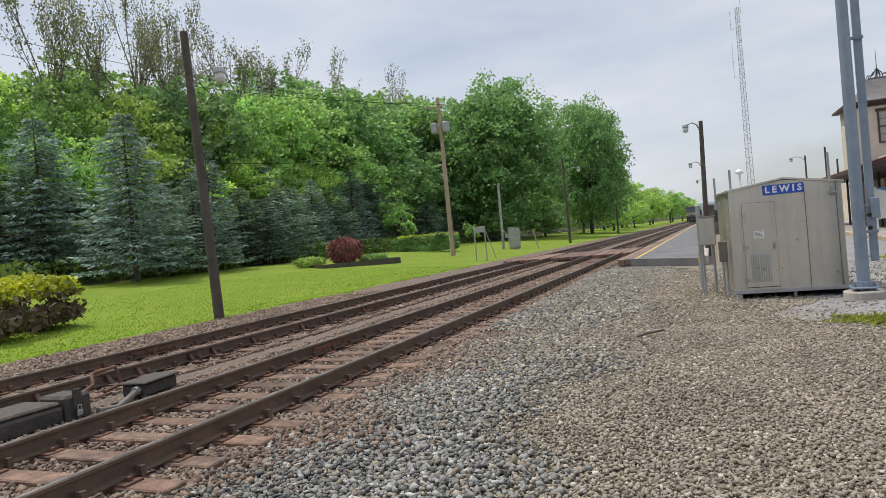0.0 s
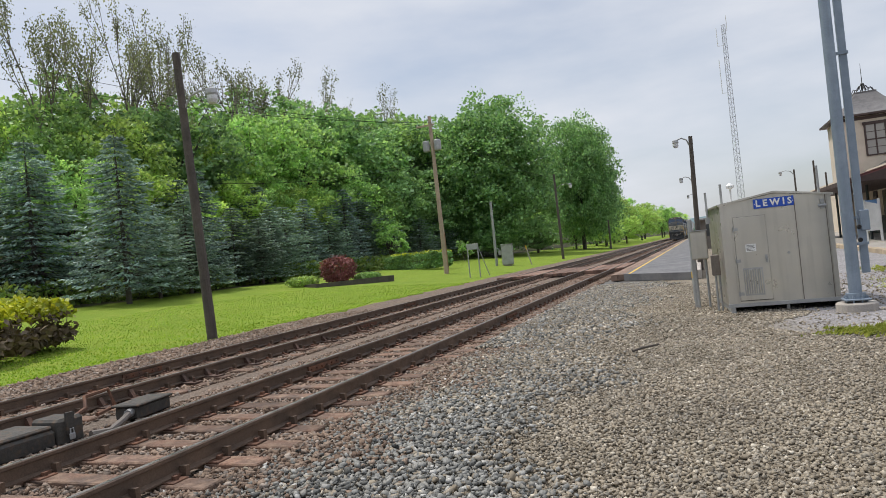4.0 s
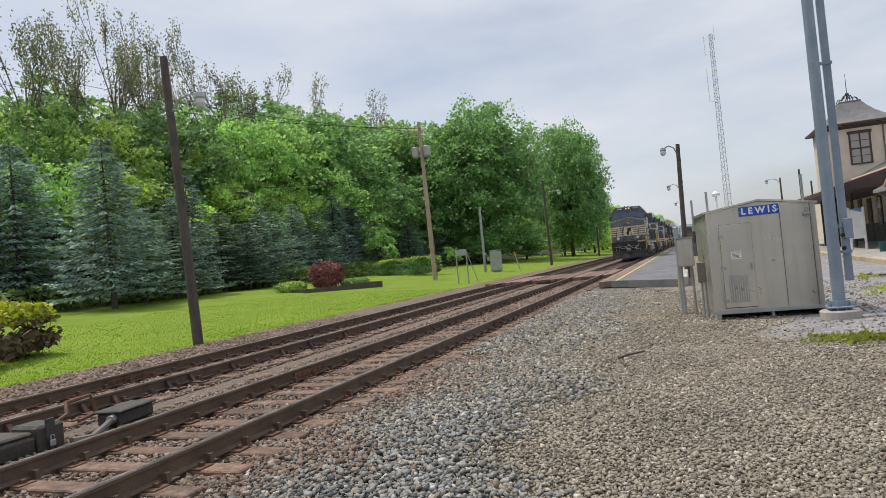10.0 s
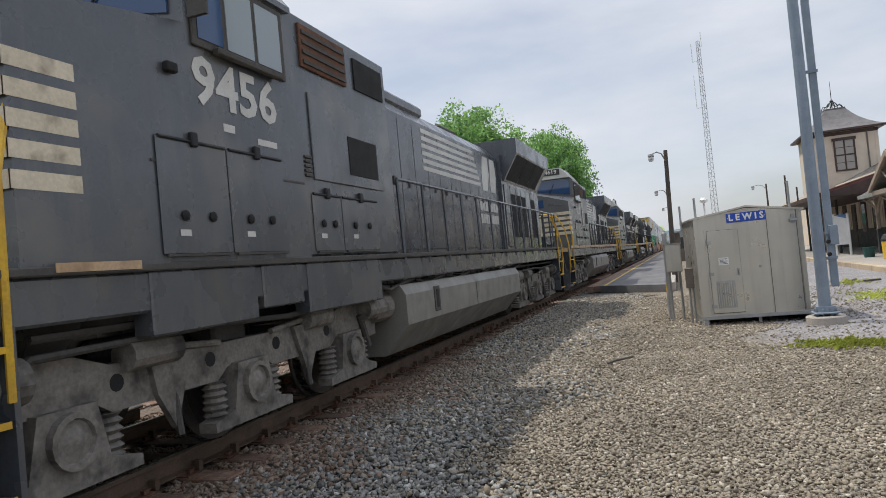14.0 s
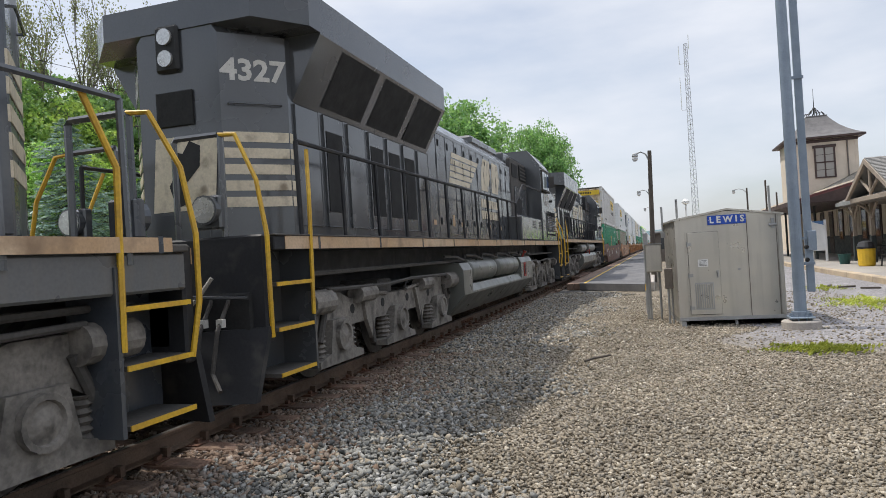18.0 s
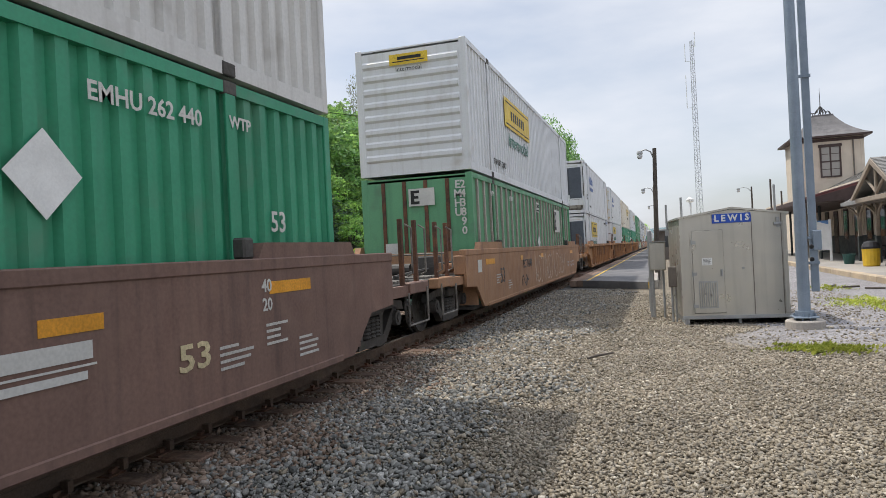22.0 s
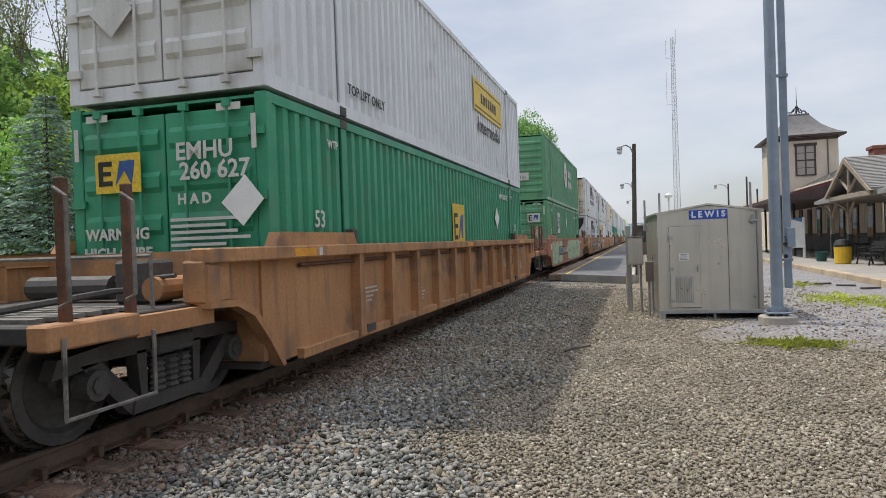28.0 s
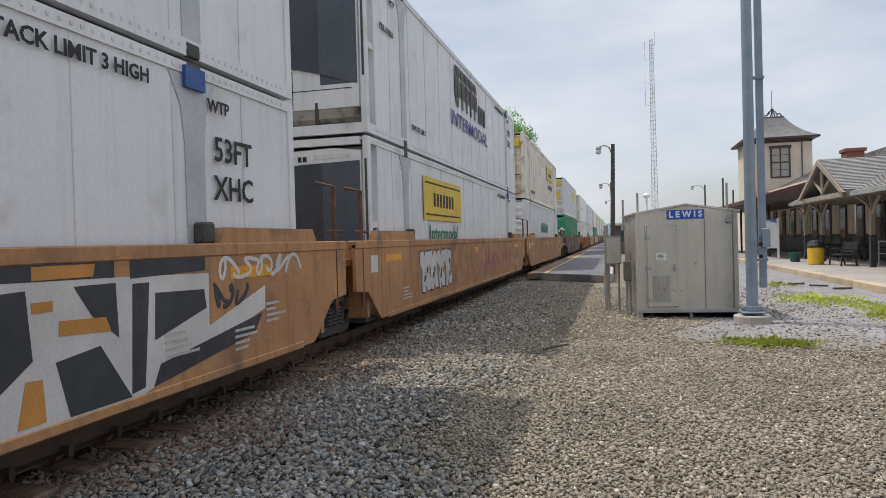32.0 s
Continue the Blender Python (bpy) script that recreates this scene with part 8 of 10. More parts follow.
def well_car(off, m, ribbed, ends, label, number="", prefix_bar=0.0):
    """A well for one 53-foot stack; ends: two of 'truck' (a full end), 'shared' (carries the joint truck), 'joint' (rests on the neighbour's)."""
    car = thing("well_car", label, "freight car", group="well cars of the train")
    top = 1.47
    u0, u1 = (1.38 if k == "truck" else 1.1 for k in ends)
    part("floor", B().box(-1.3, 1.3, -0.3, 16.45, 0.2, 0.27), M_GRIME, car)
    for s in (-1, 1):
        if ribbed:
            part("side_plate", B().prism(side_outline(True, top - 0.1, u0, u1), "x", s * 1.33, s * 1.37), m, car)
            for u, yb, d in ((u0, 0.0, -1), (u1, 16.15, 1)):
                arch = [(u, 1.0), (u * 0.68, 0.98), (u * 0.46, 0.85), (u * 0.27, 0.57), (0.12, 0.24), (0.18, 0.22), (u * 0.31, 0.53), (u * 0.5, 0.8), (u * 0.7, 0.92), (u, 0.94)]
                part("arch_flange", B().prism([(yb + d * a, z) for a, z in arch], "x", s * 1.37, s * 1.5), m, car)
                part("end_post_plate", B().box(s * 1.37, s * 1.5, min(yb + d * u, yb + d * (u - 0.16)), max(yb + d * u, yb + d * (u - 0.16)), 0.97, top - 0.14, 0.02), m, car)
            for ya, yb in ([(0.3, 1.86)] if ends[0] != "truck" else []) + ([(14.28, 15.85)] if ends[1] != "truck" else []):
                part("dark_panel", B().box(s * 1.371, s * 1.376, ya, yb, 0.34, top - 0.2), M_DKPANEL, car, "dark grey repainted side panel")
            for ya, w_, mm in ((0.1, 0.5, M_OREFL), (0.68, 0.08, M_LOGO), (14.4, 0.7, M_OREFL), (15.2, 0.08, M_LOGO), (7.8, 0.5, M_OREFL)):
                part("reflector", B().box(s * 1.521, s * 1.524, ya, ya + w_, top - 0.12, top - 0.03), mm, car)
            for i in range(11):
                y = 1.97 + i * 1.22
                part("side_rib", B().prism([(y - 0.1, 0.24), (y + 0.1, 0.24), (y + 0.07, top - 0.12), (y - 0.07, top - 0.12)], "x", s * 1.37, s * 1.5), m, car)
            part("brake_line", B().rod((s * 1.41, 0.4, top - 0.22), (s * 1.41, 15.7, top - 0.22), 0.025, 6), M_RUST, car)
            part("bottom_chord", B().box(s * 1.36, s * 1.46, 0.35, 15.8, 0.2, 0.32, 0.01), m, car)
            part("top_chord", B().box(s * 1.3, s * 1.52, -u0, 16.15 + u1, top - 0.14, top, 0.015), m, car)
            for y in (2.1, 13.7):
                part("tie_down", B().box(s * 1.46, s * 1.5, y, y + 0.3, 0.26, 0.36), M_GRIME, car)
        else:
            part("side_plate", B().prism(side_outline(False, top - 0.06, u0, u1), "x", s * 1.42, s * 1.47), m, car)
            part("top_chord", B().box(s * 1.34, s * 1.485, -u0, 16.15 + u1, top - 0.12, top, 0.012), m, car)
            part("bottom_chord", B().box(s * 1.36, s * 1.485, 0.25, 15.9, 0.22, 0.3, 0.01), m, car)
            for ya, yb in ((0.2, 1.0), (4.0, 4.3), (7.2, 7.7), (14.4, 15.2)):
                part("reflector", B().box(s * 1.471, s * 1.475, ya, yb, 1.12, 1.24), M_OREFL, car, "orange reflector panel")
            part("placard_frame", B().box(s * 1.47, s * 1.48, -0.5, -0.2, 0.98, 1.24, 0.003), M_LOGO, car)
        for y, e in ((-0.2, 1.9), (14.25, 16.35)):
            part("guide_plate", B().prism([(y, top), (e, top), (e - 0.1, top + 0.15), (y + 0.1, top + 0.15)], "x", s * 1.33, s * 1.47), m, car)
        for y in (1.9, 14.1):
            part("twist_lock", B().box(s * 1.28, s * 1.42, y, y + 0.16, top, top + 0.2, 0.02), M_GRIME, car)
    x = 1.508 if ribbed else 1.477
    ink = M_LOGO if m is M_OXIDE else M_BLKP
    if number and number != "53":
        lettering(number, 0.4, on(SIDE, x, 5.3, 0.9), ink, car, "car_number", 1.05, 0.004)
        lettering("53", 0.55, on(SIDE, x, 1.75, 0.8), ink, car, "size_number", 1.0, 0.004)
    if ribbed and ends[0] != "truck":
        lettering("25T", 0.44, on(SIDE, 1.378, 1.0, 0.72), M_CGREY_INK, car, "size_number", 1.0, 0.004)
    if ribbed:
        lettering("53", 0.2, on(SIDE, 1.378, 15.45, 1.12), M_CGREY_INK, car, "size_number", 1.0, 0.004)
        lettering("53", 0.42, on(SIDE, 1.374, 13.75, 0.86), M_DKPANEL, car, "size_number", 1.0, 0.004)
    rg = random.Random(int(off * 10))
    for k in range(5):
        a = ((2.3, 4.6, 12.2, 14.45, 15.1) if ribbed else (0.9, 2.3, 13.4, 14.3, 14.9))[k] + rg.uniform(0, 0.2)
        z, sp = rg.uniform(0.42, 0.75), B()
        for i in range(4):
            sp.box(x - 0.002, x + 0.001, a, a + rg.uniform(0.2, 0.5), z + 0.06 * i, z + 0.06 * i + 0.026)
        if ribbed:
            sp.v = [(q[0] - 0.131, q[1], q[2]) for q in sp.v]
        part("stencil_bars", sp, M_CGREY_INK, car, "small unreadable stencilled lines")
    for i, (y0, d) in enumerate(((-0.45, -1), (16.6, 1))):
        kind = ends[i]
        if kind == "truck":
            end_platform(car, y0, d, m, 1.52 if abs(off - 157.91) < 0.1 else 1.98)
            four_wheel_truck(car, y0 + d * 0.97, off)
        else:
            part("end_wall", B().box(-1.4, 1.4, y0 - 0.05, y0 + 0.05, 0.3, 1.45), m, car)
            part("joint_arm", B().box(-0.5, 0.5, min(y0, y0 + d * 0.95), max(y0, y0 + d * 0.95), 0.75, 1.1, 0.03).box(-1.25, 1.25, min(y0, y0 + d * 0.55), max(y0, y0 + d * 0.55), 1.1, 1.2), m, car)
            for s in (-1, 1):
                part("ladder", B().tube([(s * 1.45, y0 + d * 0.35, 0.5), (s * 1.45, y0 + d * 0.35, 2.2), (s * 1.2, y0 + d * 0.35, 2.25)], 0.03).rod((s * 1.44, y0 + d * 0.1, 0.75), (s * 1.44, y0 + d * 0.6, 0.75), 0.02).rod((s * 1.44, y0 + d * 0.1, 1.15), (s * 1.44, y0 + d * 0.6, 1.15), 0.02).rod((s * 1.44, y0 + d * 0.1, 1.6), (s * 1.44, y0 + d * 0.6, 1.6), 0.02), M_RUST, car)
            if kind == "shared":
                four_wheel_truck(car, y0 + d * 1.03, off)
    CARGO.append((car, off, 0.0))
    return car


def graffiti(car, y0, y1, z0, z1, fills, seed, letters, back=None, accents=()):
    """Sprayed block shapes, each with a dark edge behind it and cut strokes in front."""
    rg = random.Random(seed)
    w = (y1 - y0) / letters
    if back:
        up = [(y0 - 0.25 + (y1 - y0 + 0.5) * k / 12, z1 - rg.uniform(0, 0.16)) for k in range(13)]
        low = [(y, z0 + rg.uniform(-0.03, 0.16)) for y, _ in up]
        part("graffiti_ground", B().prism(up + low[::-1], "x", 1.4702, 1.4711), back, car, "broad sprayed ground coat")
    for k, m in enumerate(accents):
        a, z, r = rg.uniform(y0, y1 - 0.5), rg.uniform(z0 + 0.15, z1 - 0.2), rg.uniform(0.1, 0.24)
        part("graffiti_spot", B().prism([(a, z), (a + 2.4 * r, z + 0.35 * r), (a + 2.6 * r, z + 0.85 * r), (a + 1.4 * r, z + 0.75 * r), (a + 0.2 * r, z + 0.5 * r)], "x", 1.4785, 1.48 + 0.0002 * k), m, car, "sprayed colour spot")
    for i in range(letters):
        c, h, zc = y0 + (i + 0.5) * w, (z1 - z0) / 2, (z0 + z1) / 2
        k = rg.uniform(-0.18, 0.18)
        top, low, waist = rg.uniform(0.42, 0.6), rg.uniform(0.42, 0.6), rg.uniform(0.25, 0.5)
        ring = []
        for a, u, v in ((-1, low, -1), (-0.4, low, -1.02), (-0.15, low, -0.7), (0.2, low, -1), (1, low, -0.95), (1.05, low, -0.5), (0.8, waist, -0.1), (1.0, waist, 0.25), (1.05, top, 0.6), (0.9, top, 0.98), (0.3, top, 1), (0.05, top, 0.72), (-0.3, top, 1.03), (-1, top, 0.95), (-1.08, top, 0.4), (-0.8, waist, 0.05), (-1.05, waist, -0.4)):
            ring.append((c + a * u * w + k * v * w + rg.uniform(-0.04, 0.04), zc + v * h * rg.uniform(0.93, 1.0)))
        edge = part("graffiti_edge", B().prism([(c + (y - c) * 1.14, min(1.4, max(0.27, zc + (z - zc) * 1.08))) for y, z in ring], "x", 1.4715, 1.4735 + 0.0002 * i), fills[-1], car, "dark sprayed edge")
        part("graffiti", B().prism(ring, "x", 1.4745, 1.476 + 0.0002 * i), fills[i % (len(fills) - 1)], edge, "sprayed graffiti shape")
        for _ in range(2):
            a, z = c + rg.uniform(-0.3, 0.12) * w, zc + rg.uniform(-0.6, 0.35) * h
            part("graffiti_cut", B().prism([(a, z), (a + 0.2 * w, z + 0.06 * h), (a + 0.24 * w, z + 0.36 * h), (a + 0.05 * w, z + 0.3 * h)], "x", 1.478, 1.4795), fills[-1], edge)


def scrawl(car, y0, y1, z0, z1, m, seed, n=9, x=1.474):
    """Looping sprayed lines."""
    rg = random.Random(seed)
    w, zc, h = (y1 - y0) / n, (z0 + z1) / 2, (z1 - z0) / 2
    for i in range(n):
        y, f, g, ph = y0 + i * w, rg.uniform(0.8, 1.6), rg.choice((1, 1, 2)), rg.uniform(0, 6.28)
        pts = []
        for k in range(22):
            t = k / 21
            pts.append((x, y + w * 0.9 * t + 0.3 * w * math.sin(6.28 * f * t + ph), min(z1, max(z0, zc + h * math.cos(6.28 * g * t * 0.8 + ph * 0.5) * (0.95 - 0.4 * t)))))
        b = B().tube(pts, 0.024, 6)
        b.v = [(x + (q[0] - x) * 0.1, q[1], q[2]) for q in b.v]
        part("scrawl", b, m, car, "sprayed scrawl line")


# ---------------------------------------------------------------- containers
M_CGREEN = surf("green_container_paint", (0.036, 0.29, 0.155), (0.03, 0.245, 0.13), 0.5, 0, 0.6, 30, 0.04, 0.08, (0.08, 0.23, 0.14), 0.2, ((0.034, 0.17, 0.095), 0.3))
M_CGREEN2 = surf("dull_green_container_paint", (0.12, 0.33, 0.17), (0.105, 0.285, 0.15), 0.55, 0, 0.6, 30, 0.04, 0.08, (0.1, 0.19, 0.12), 0.2, ((0.05, 0.14, 0.085), 0.3))
M_CWHITE = surf("white_container_paint", (0.69, 0.7, 0.71), (0.63, 0.64, 0.65), 0.45, 0, 0.6, 30, 0.03, 0.05, (0.5, 0.48, 0.45), 0.12, ((0.42, 0.4, 0.37), 0.3))
M_CGREY = surf("pale_grey_container_paint", (0.63, 0.62, 0.595), (0.56, 0.55, 0.53), 0.5, 0, 0.6, 30, 0.03, 0.06, (0.38, 0.36, 0.33), 0.2, ((0.34, 0.32, 0.29), 0.4))
M_CCREAM = surf("cream_container_paint", (0.78, 0.73, 0.62), (0.7, 0.65, 0.55), 0.5, 0, 0.6, 30, 0.03, 0.06, (0.4, 0.34, 0.26), 0.25, ((0.36, 0.28, 0.2), 0.4))
M_CDOOR = surf("rust_streaked_door", (0.72, 0.67, 0.55), (0.58, 0.48, 0.34), 0.6, 0, 1.2, 30, 0.05, 0.1, (0.32, 0.2, 0.1), 0.45, ((0.3, 0.19, 0.1), 0.7))
M_POST = surf("pale_post_metal", (0.42, 0.38, 0.33), (0.36, 0.32, 0.28), 0.5, 0.3)
M_LYEL = surf("yellow_logo_panel", (0.72, 0.5, 0.03), (0.62, 0.42, 0.03), 0.5)
M_LBLUE = surf("blue_logo_paint", (0.03, 0.1, 0.32), None, 0.5)
M_LGRN = surf("green_print", (0.02, 0.16, 0.1), None, 0.5)
M_PURP = surf("purple_print", (0.05, 0.045, 0.22), None, 0.5)
M_RFUNIT = surf("dark_cooling_unit", (0.045, 0.052, 0.062), (0.035, 0.04, 0.05), 0.45)
M_RFSIDE = surf("slate_blue_grille", (0.075, 0.088, 0.11), (0.06, 0.072, 0.09), 0.5)
M_TANKDIRT = surf("grimy_aluminium", (0.36, 0.33, 0.28), (0.24, 0.215, 0.18), 0.5, 0.3, 1.5, 30, 0.05, 0.15, (0.09, 0.075, 0.06), 0.35)
M_LIFT = surf("dull_galvanised_plate", (0.46, 0.48, 0.5), (0.38, 0.4, 0.42), 0.45, 0.2, 1.5, 40, 0.03, 0.1)
M_LRED = surf("red_logo_paint", (0.45, 0.04, 0.05), None, 0.5)
M_TAN = surf("tan_logo", (0.6, 0.5, 0.3), None, 0.5)
UPPER = 3.2          # height of the upper container's base
LEN, WID, HGT = 16.15, 2.59, 2.86


def wave(y0, y1, pitch, depth):
    """Corrugation outline (along, in)."""
    n = max(1, round((y1 - y0) / pitch))
    p = (y1 - y0) / n
    out = []
    for i in range(n):
        a = y0 + i * p
        out += [(a, 0), (a + 0.4 * p, 0), (a + 0.52 * p, -depth), (a + 0.88 * p, -depth)]
    return out + [(y1, 0)]


def container(m, label, side="wave", lead="doors", trail="plain", door_mat=None, tall_posts=True):
    c = thing("freight_container", label, "container", group="containers on the train")
    h, w = HGT, WID / 2
    part("base_frame", B().box(-w, -w + 0.1, 0, LEN, 0, 0.16).box(w - 0.1, w, 0, LEN, 0, 0.16).box(-w, w, 0, 0.1, 0, 0.16).box(-w, w, LEN - 0.1, LEN, 0, 0.16).box(-w + 0.1, w - 0.1, 0.1, LEN - 0.1, 0.1, 0.15), m, c)
    part("top_rail", B().box(w - 0.08, w, 0.0, LEN, h - 0.11, h).box(-w, -w + 0.08, 0, LEN, h - 0.11, h), m, c)
    part("roof", B().box(-w + 0.08, w - 0.08, 0.02, LEN - 0.02, h - 0.05, h - 0.02), m, c)
    for y in (0.06, LEN - 0.06):
        for s in (-1, 1):
            k = 0.05 if y < 1 and lead in ("reefer", "scoop") else 0.074
            part("corner_post", B().box(s * (w + 0.004 - k) - k, s * (w + 0.004 - k) + k, y - 0.064, y + 0.064, -0.004, h + 0.004, 0.01), m, c)
    for s in (-1, 1):
        x = s * (w - 0.02)
        if side == "wave":
            pts = wave(0.12, LEN - 0.12, 0.27, 0.06)
            b = B().sheet([[(x + s * d, y, z) for y, d in pts] for z in (0.16, h - 0.11)])
        elif side == "posts":
            b = B().sheet([[(x - s * 0.03, y, z) for y in (0.12, LEN - 0.12)] for z in (0.16, h - 0.11)])
            for i in range(26):
                y = 0.515 + i * 0.595
                part("side_post", B().box(s * (w - 0.055), s * (w + 0.0), y - 0.04, y + 0.04, 0.16, h - 0.1, 0.008), M_POST, c, "pale metal wall post")
        else:
            b = B().sheet([[(x, y, z) for y in (0.5 if lead in ("reefer", "scoop") else 0.12, LEN - 0.12)] for z in (0.16, h - 0.11)])
            rv = B()
            for i in range(150):
                y = 0.2 + i * 0.105
                rv.box(s * (w - 0.002), s * (w + 0.005), y, y + 0.03, h - 0.07, h - 0.04).box(s * (w - 0.002), s * (w + 0.005), y, y + 0.03, 0.06, 0.09)
            if s > 0:
                for i in range(13):
                    y = 1.2 + i * 1.15
                    part("panel_seam", B().box(s * (w - 0.02), s * (w - 0.014), y, y + 0.012, 0.16, h - 0.11), M_CGREY, c)
                tagged(part("rivets", rv, M_CGREY, c), kind="stuff")
        part("side_wall", b, m, c)
        for y in (1.98, LEN - 1.98):
            if side == "flat":
                part("lifting_post", B().prism([(y - 0.14, 0.1), (y + 0.14, 0.1), (y + 0.15, h - 0.75), (y + 0.2, h - 0.4), (y + 0.36, h - 0.12), (y - 0.36, h - 0.12), (y - 0.2, h - 0.4), (y - 0.15, h - 0.75)], "x", s * (w - 0.03), s * (w - 0.008)), M_LIFT, c, "dull galvanised lifting plate")
            else:
                part("lifting_post", B().box(s * (w - 0.03), s * (w + 0.004), y - 0.08, y + 0.08, 0.1, h - 0.02, 0.006), m, c)
            for z in (0, h - 0.12):
                part("lifting_casting", B().box(s * (w - 0.05), s * (w + 0.01), y - 0.1, y + 0.1, z, z + 0.13, 0.01), M_GRIME, c)
    for kind, y, d in ((lead, 0.0, -1), (trail, LEN, 1)):
        dm = door_mat or m
        if kind == "doors":
            for s in (-1, 1):
                x0, x1 = sorted((s * 0.01, s * (w - 0.15)))
                dr = part("door", B().box(x0, x1, min(y, y - d * 0.05), max(y, y - d * 0.05), 0.18, h - 0.14, 0.01), dm, c)
                if side == "wave":
                    rb = B()
                    for k in range(5):
                        z = 0.4 + k * 0.48
                        rb.prism([(y, z), (y + d * 0.035, z + 0.06), (y + d * 0.035, z + 0.18), (y, z + 0.24)], "x", x0 + 0.06, x1 - 0.06)
                    part("door_ribs", rb, dm, dr)
                for k in (0.3, 0.85):
                    xx = s * k
                    part("lock_rod", B().rod((xx, y + d * 0.06, 0.1), (xx, y + d * 0.06, h - 0.06), 0.018, 8).box(xx - 0.05, xx + 0.05, y + d * 0.06 - 0.03, y + d * 0.06 + 0.03, 0.06, 0.14).box(xx - 0.05, xx + 0.05, y + d * 0.06 - 0.03, y + d * 0.06 + 0.03, h - 0.14, h - 0.06).box(xx - 0.02, xx + 0.25 * s, y + d * 0.07 - 0.01, y + d * 0.07 + 0.01, 1.0, 1.05), M_TRUCK if dm is M_CDOOR else dm, dr)
                for z in (0.3, 0.95, 1.7, 2.4):
                    part("hinge", B().box(min(s * (w - 0.2), s * (w - 0.02)), max(s * (w - 0.2), s * (w - 0.02)), y + d * 0.03 - 0.02, y + d * 0.03 + 0.02, z, z + 0.09), dm, dr)
        elif kind == "ribs":
            part("end_wall", B().box(-w + 0.12, w - 0.12, min(y, y - d * 0.04), max(y, y - d * 0.04), 0.16, h - 0.1), m, c)
            rb = B()
            for k in range(8):
                z = 0.3 + k * 0.3
                rb.prism([(y, z), (y + d * 0.04, z + 0.05), (y + d * 0.04, z + 0.13), (y, z + 0.18)], "x", -w + 0.18, w - 0.18)
            part("end_ribs", rb, m, c)
        elif kind == "posts":
            part("end_wall", B().box(-w + 0.12, w - 0.12, min(y, y - d * 0.04), max(y, y - d * 0.04), 0.16, h - 0.1), m, c)
            for k in range(4):
                part("end_rib", B().box(-0.8 + k * 0.5, -0.72 + k * 0.5, min(y, y + d * 0.03), max(y, y + d * 0.03), 0.16, h - 0.1), M_RUST, c)
        elif kind == "reefer":
            part("end_wall", B().box(-w + 0.12, w - 0.12, min(y - d * 0.5, y - d * 0.46), max(y - d * 0.5, y - d * 0.46), 0.16, h - 0.1), m, c)
            a, e = y - d * 0.46, y - d * 0.02
            u = part("cooling_unit", B().prism([(-0.8, 0.42), (1.16, 0.42), (1.16, h - 0.22), (0.7, h - 0.16), (-0.45, h - 0.2), (-0.72, h - 0.32), (-0.8, h - 0.6)], "y", min(a, e), max(a, e)), M_CWHITE, c, "white rounded cooling unit with dark grille")
            part("grille", B().prism([(-0.3, 1.16), (0.1, 1.08), (0.5, 0.98), (0.5, 2.46), (0.1, 2.45), (-0.1, 2.42), (-0.22, 2.34), (-0.3, 2.2)], "y", min(e, e + d * 0.03), max(e, e + d * 0.03)), M_RFUNIT, u, "dark blue-grey radiator grille")
            part("grille", B().add([(0.5, e + d * 0.03, 0.98), (1.14, e + d * 0.004, 0.78), (1.14, e + d * 0.004, 2.48), (0.5, e + d * 0.03, 2.46)], [(0, 1, 2, 3)]).box(0.5, 1.14, min(e, e + d * 0.003), max(e, e + d * 0.003), 0.8, 2.45), M_RFSIDE, u, "slanted dark radiator cheek")
            part("control_panel", B().box(-0.72, -0.4, min(e, e + d * 0.02), max(e, e + d * 0.02), 1.72, 2.02, 0.006), M_RFUNIT, u)
            part("blue_sticker", B().box(-0.7, -0.58, min(e, e + d * 0.008), max(e, e + d * 0.008), 1.46, 1.64), M_LBLUE, u, "small blue sticker")
            part("vent_strip", B().box(0.35, 1.0, min(e, e + d * 0.006), max(e, e + d * 0.006), 2.53, 2.6), M_CGREY, u)
            for k in range(9):
                if k != 6:
                    part("name_bar", B().box(-0.55 + k * 0.088, -0.488 + k * 0.088, min(e, e + d * 0.012), max(e, e + d * 0.012), 2.5, 2.58), M_BLKP, u, "dark bar where a maker's name stands")
            part("unit_seam", B().box(-0.79, 1.05, min(e, e + d * 0.006), max(e, e + d * 0.006), 0.72, 0.732).box(0.0, 0.012, min(e, e + d * 0.006), max(e, e + d * 0.006), 0.45, 1.06), M_GRIME, u)
            part("top_beam", B().box(-w + 0.14, w - 0.14, min(y, y - d * 0.1), max(y, y - d * 0.1), h - 0.12, h), M_CWHITE, c)
            for s in (-1, 1):
                part("post_figures", B().box(s * (w - 0.046) - 0.02, s * (w - 0.046) + 0.02, y + d * 0.006, y + d * 0.009, 0.9, 2.5), M_GRIME, c, "dark bar where upright figures stand")
            tk = part("fuel_tank", B().box(-w + 0.15, w - 0.15, min(y - d * 0.03, y - d * 0.42), max(y - d * 0.03, y - d * 0.42), 0.17, 0.52, 0.09), M_TANKDIRT, c, "grimy aluminium fuel tank")
            for xx in (-0.42, 0.42):
                part("tank_strap", B().box(xx - 0.035, xx + 0.035, min(y - d * 0.01, y - d * 0.43), max(y - d * 0.01, y - d * 0.43), 0.16, 0.535, 0.02), M_GRIME, tk)
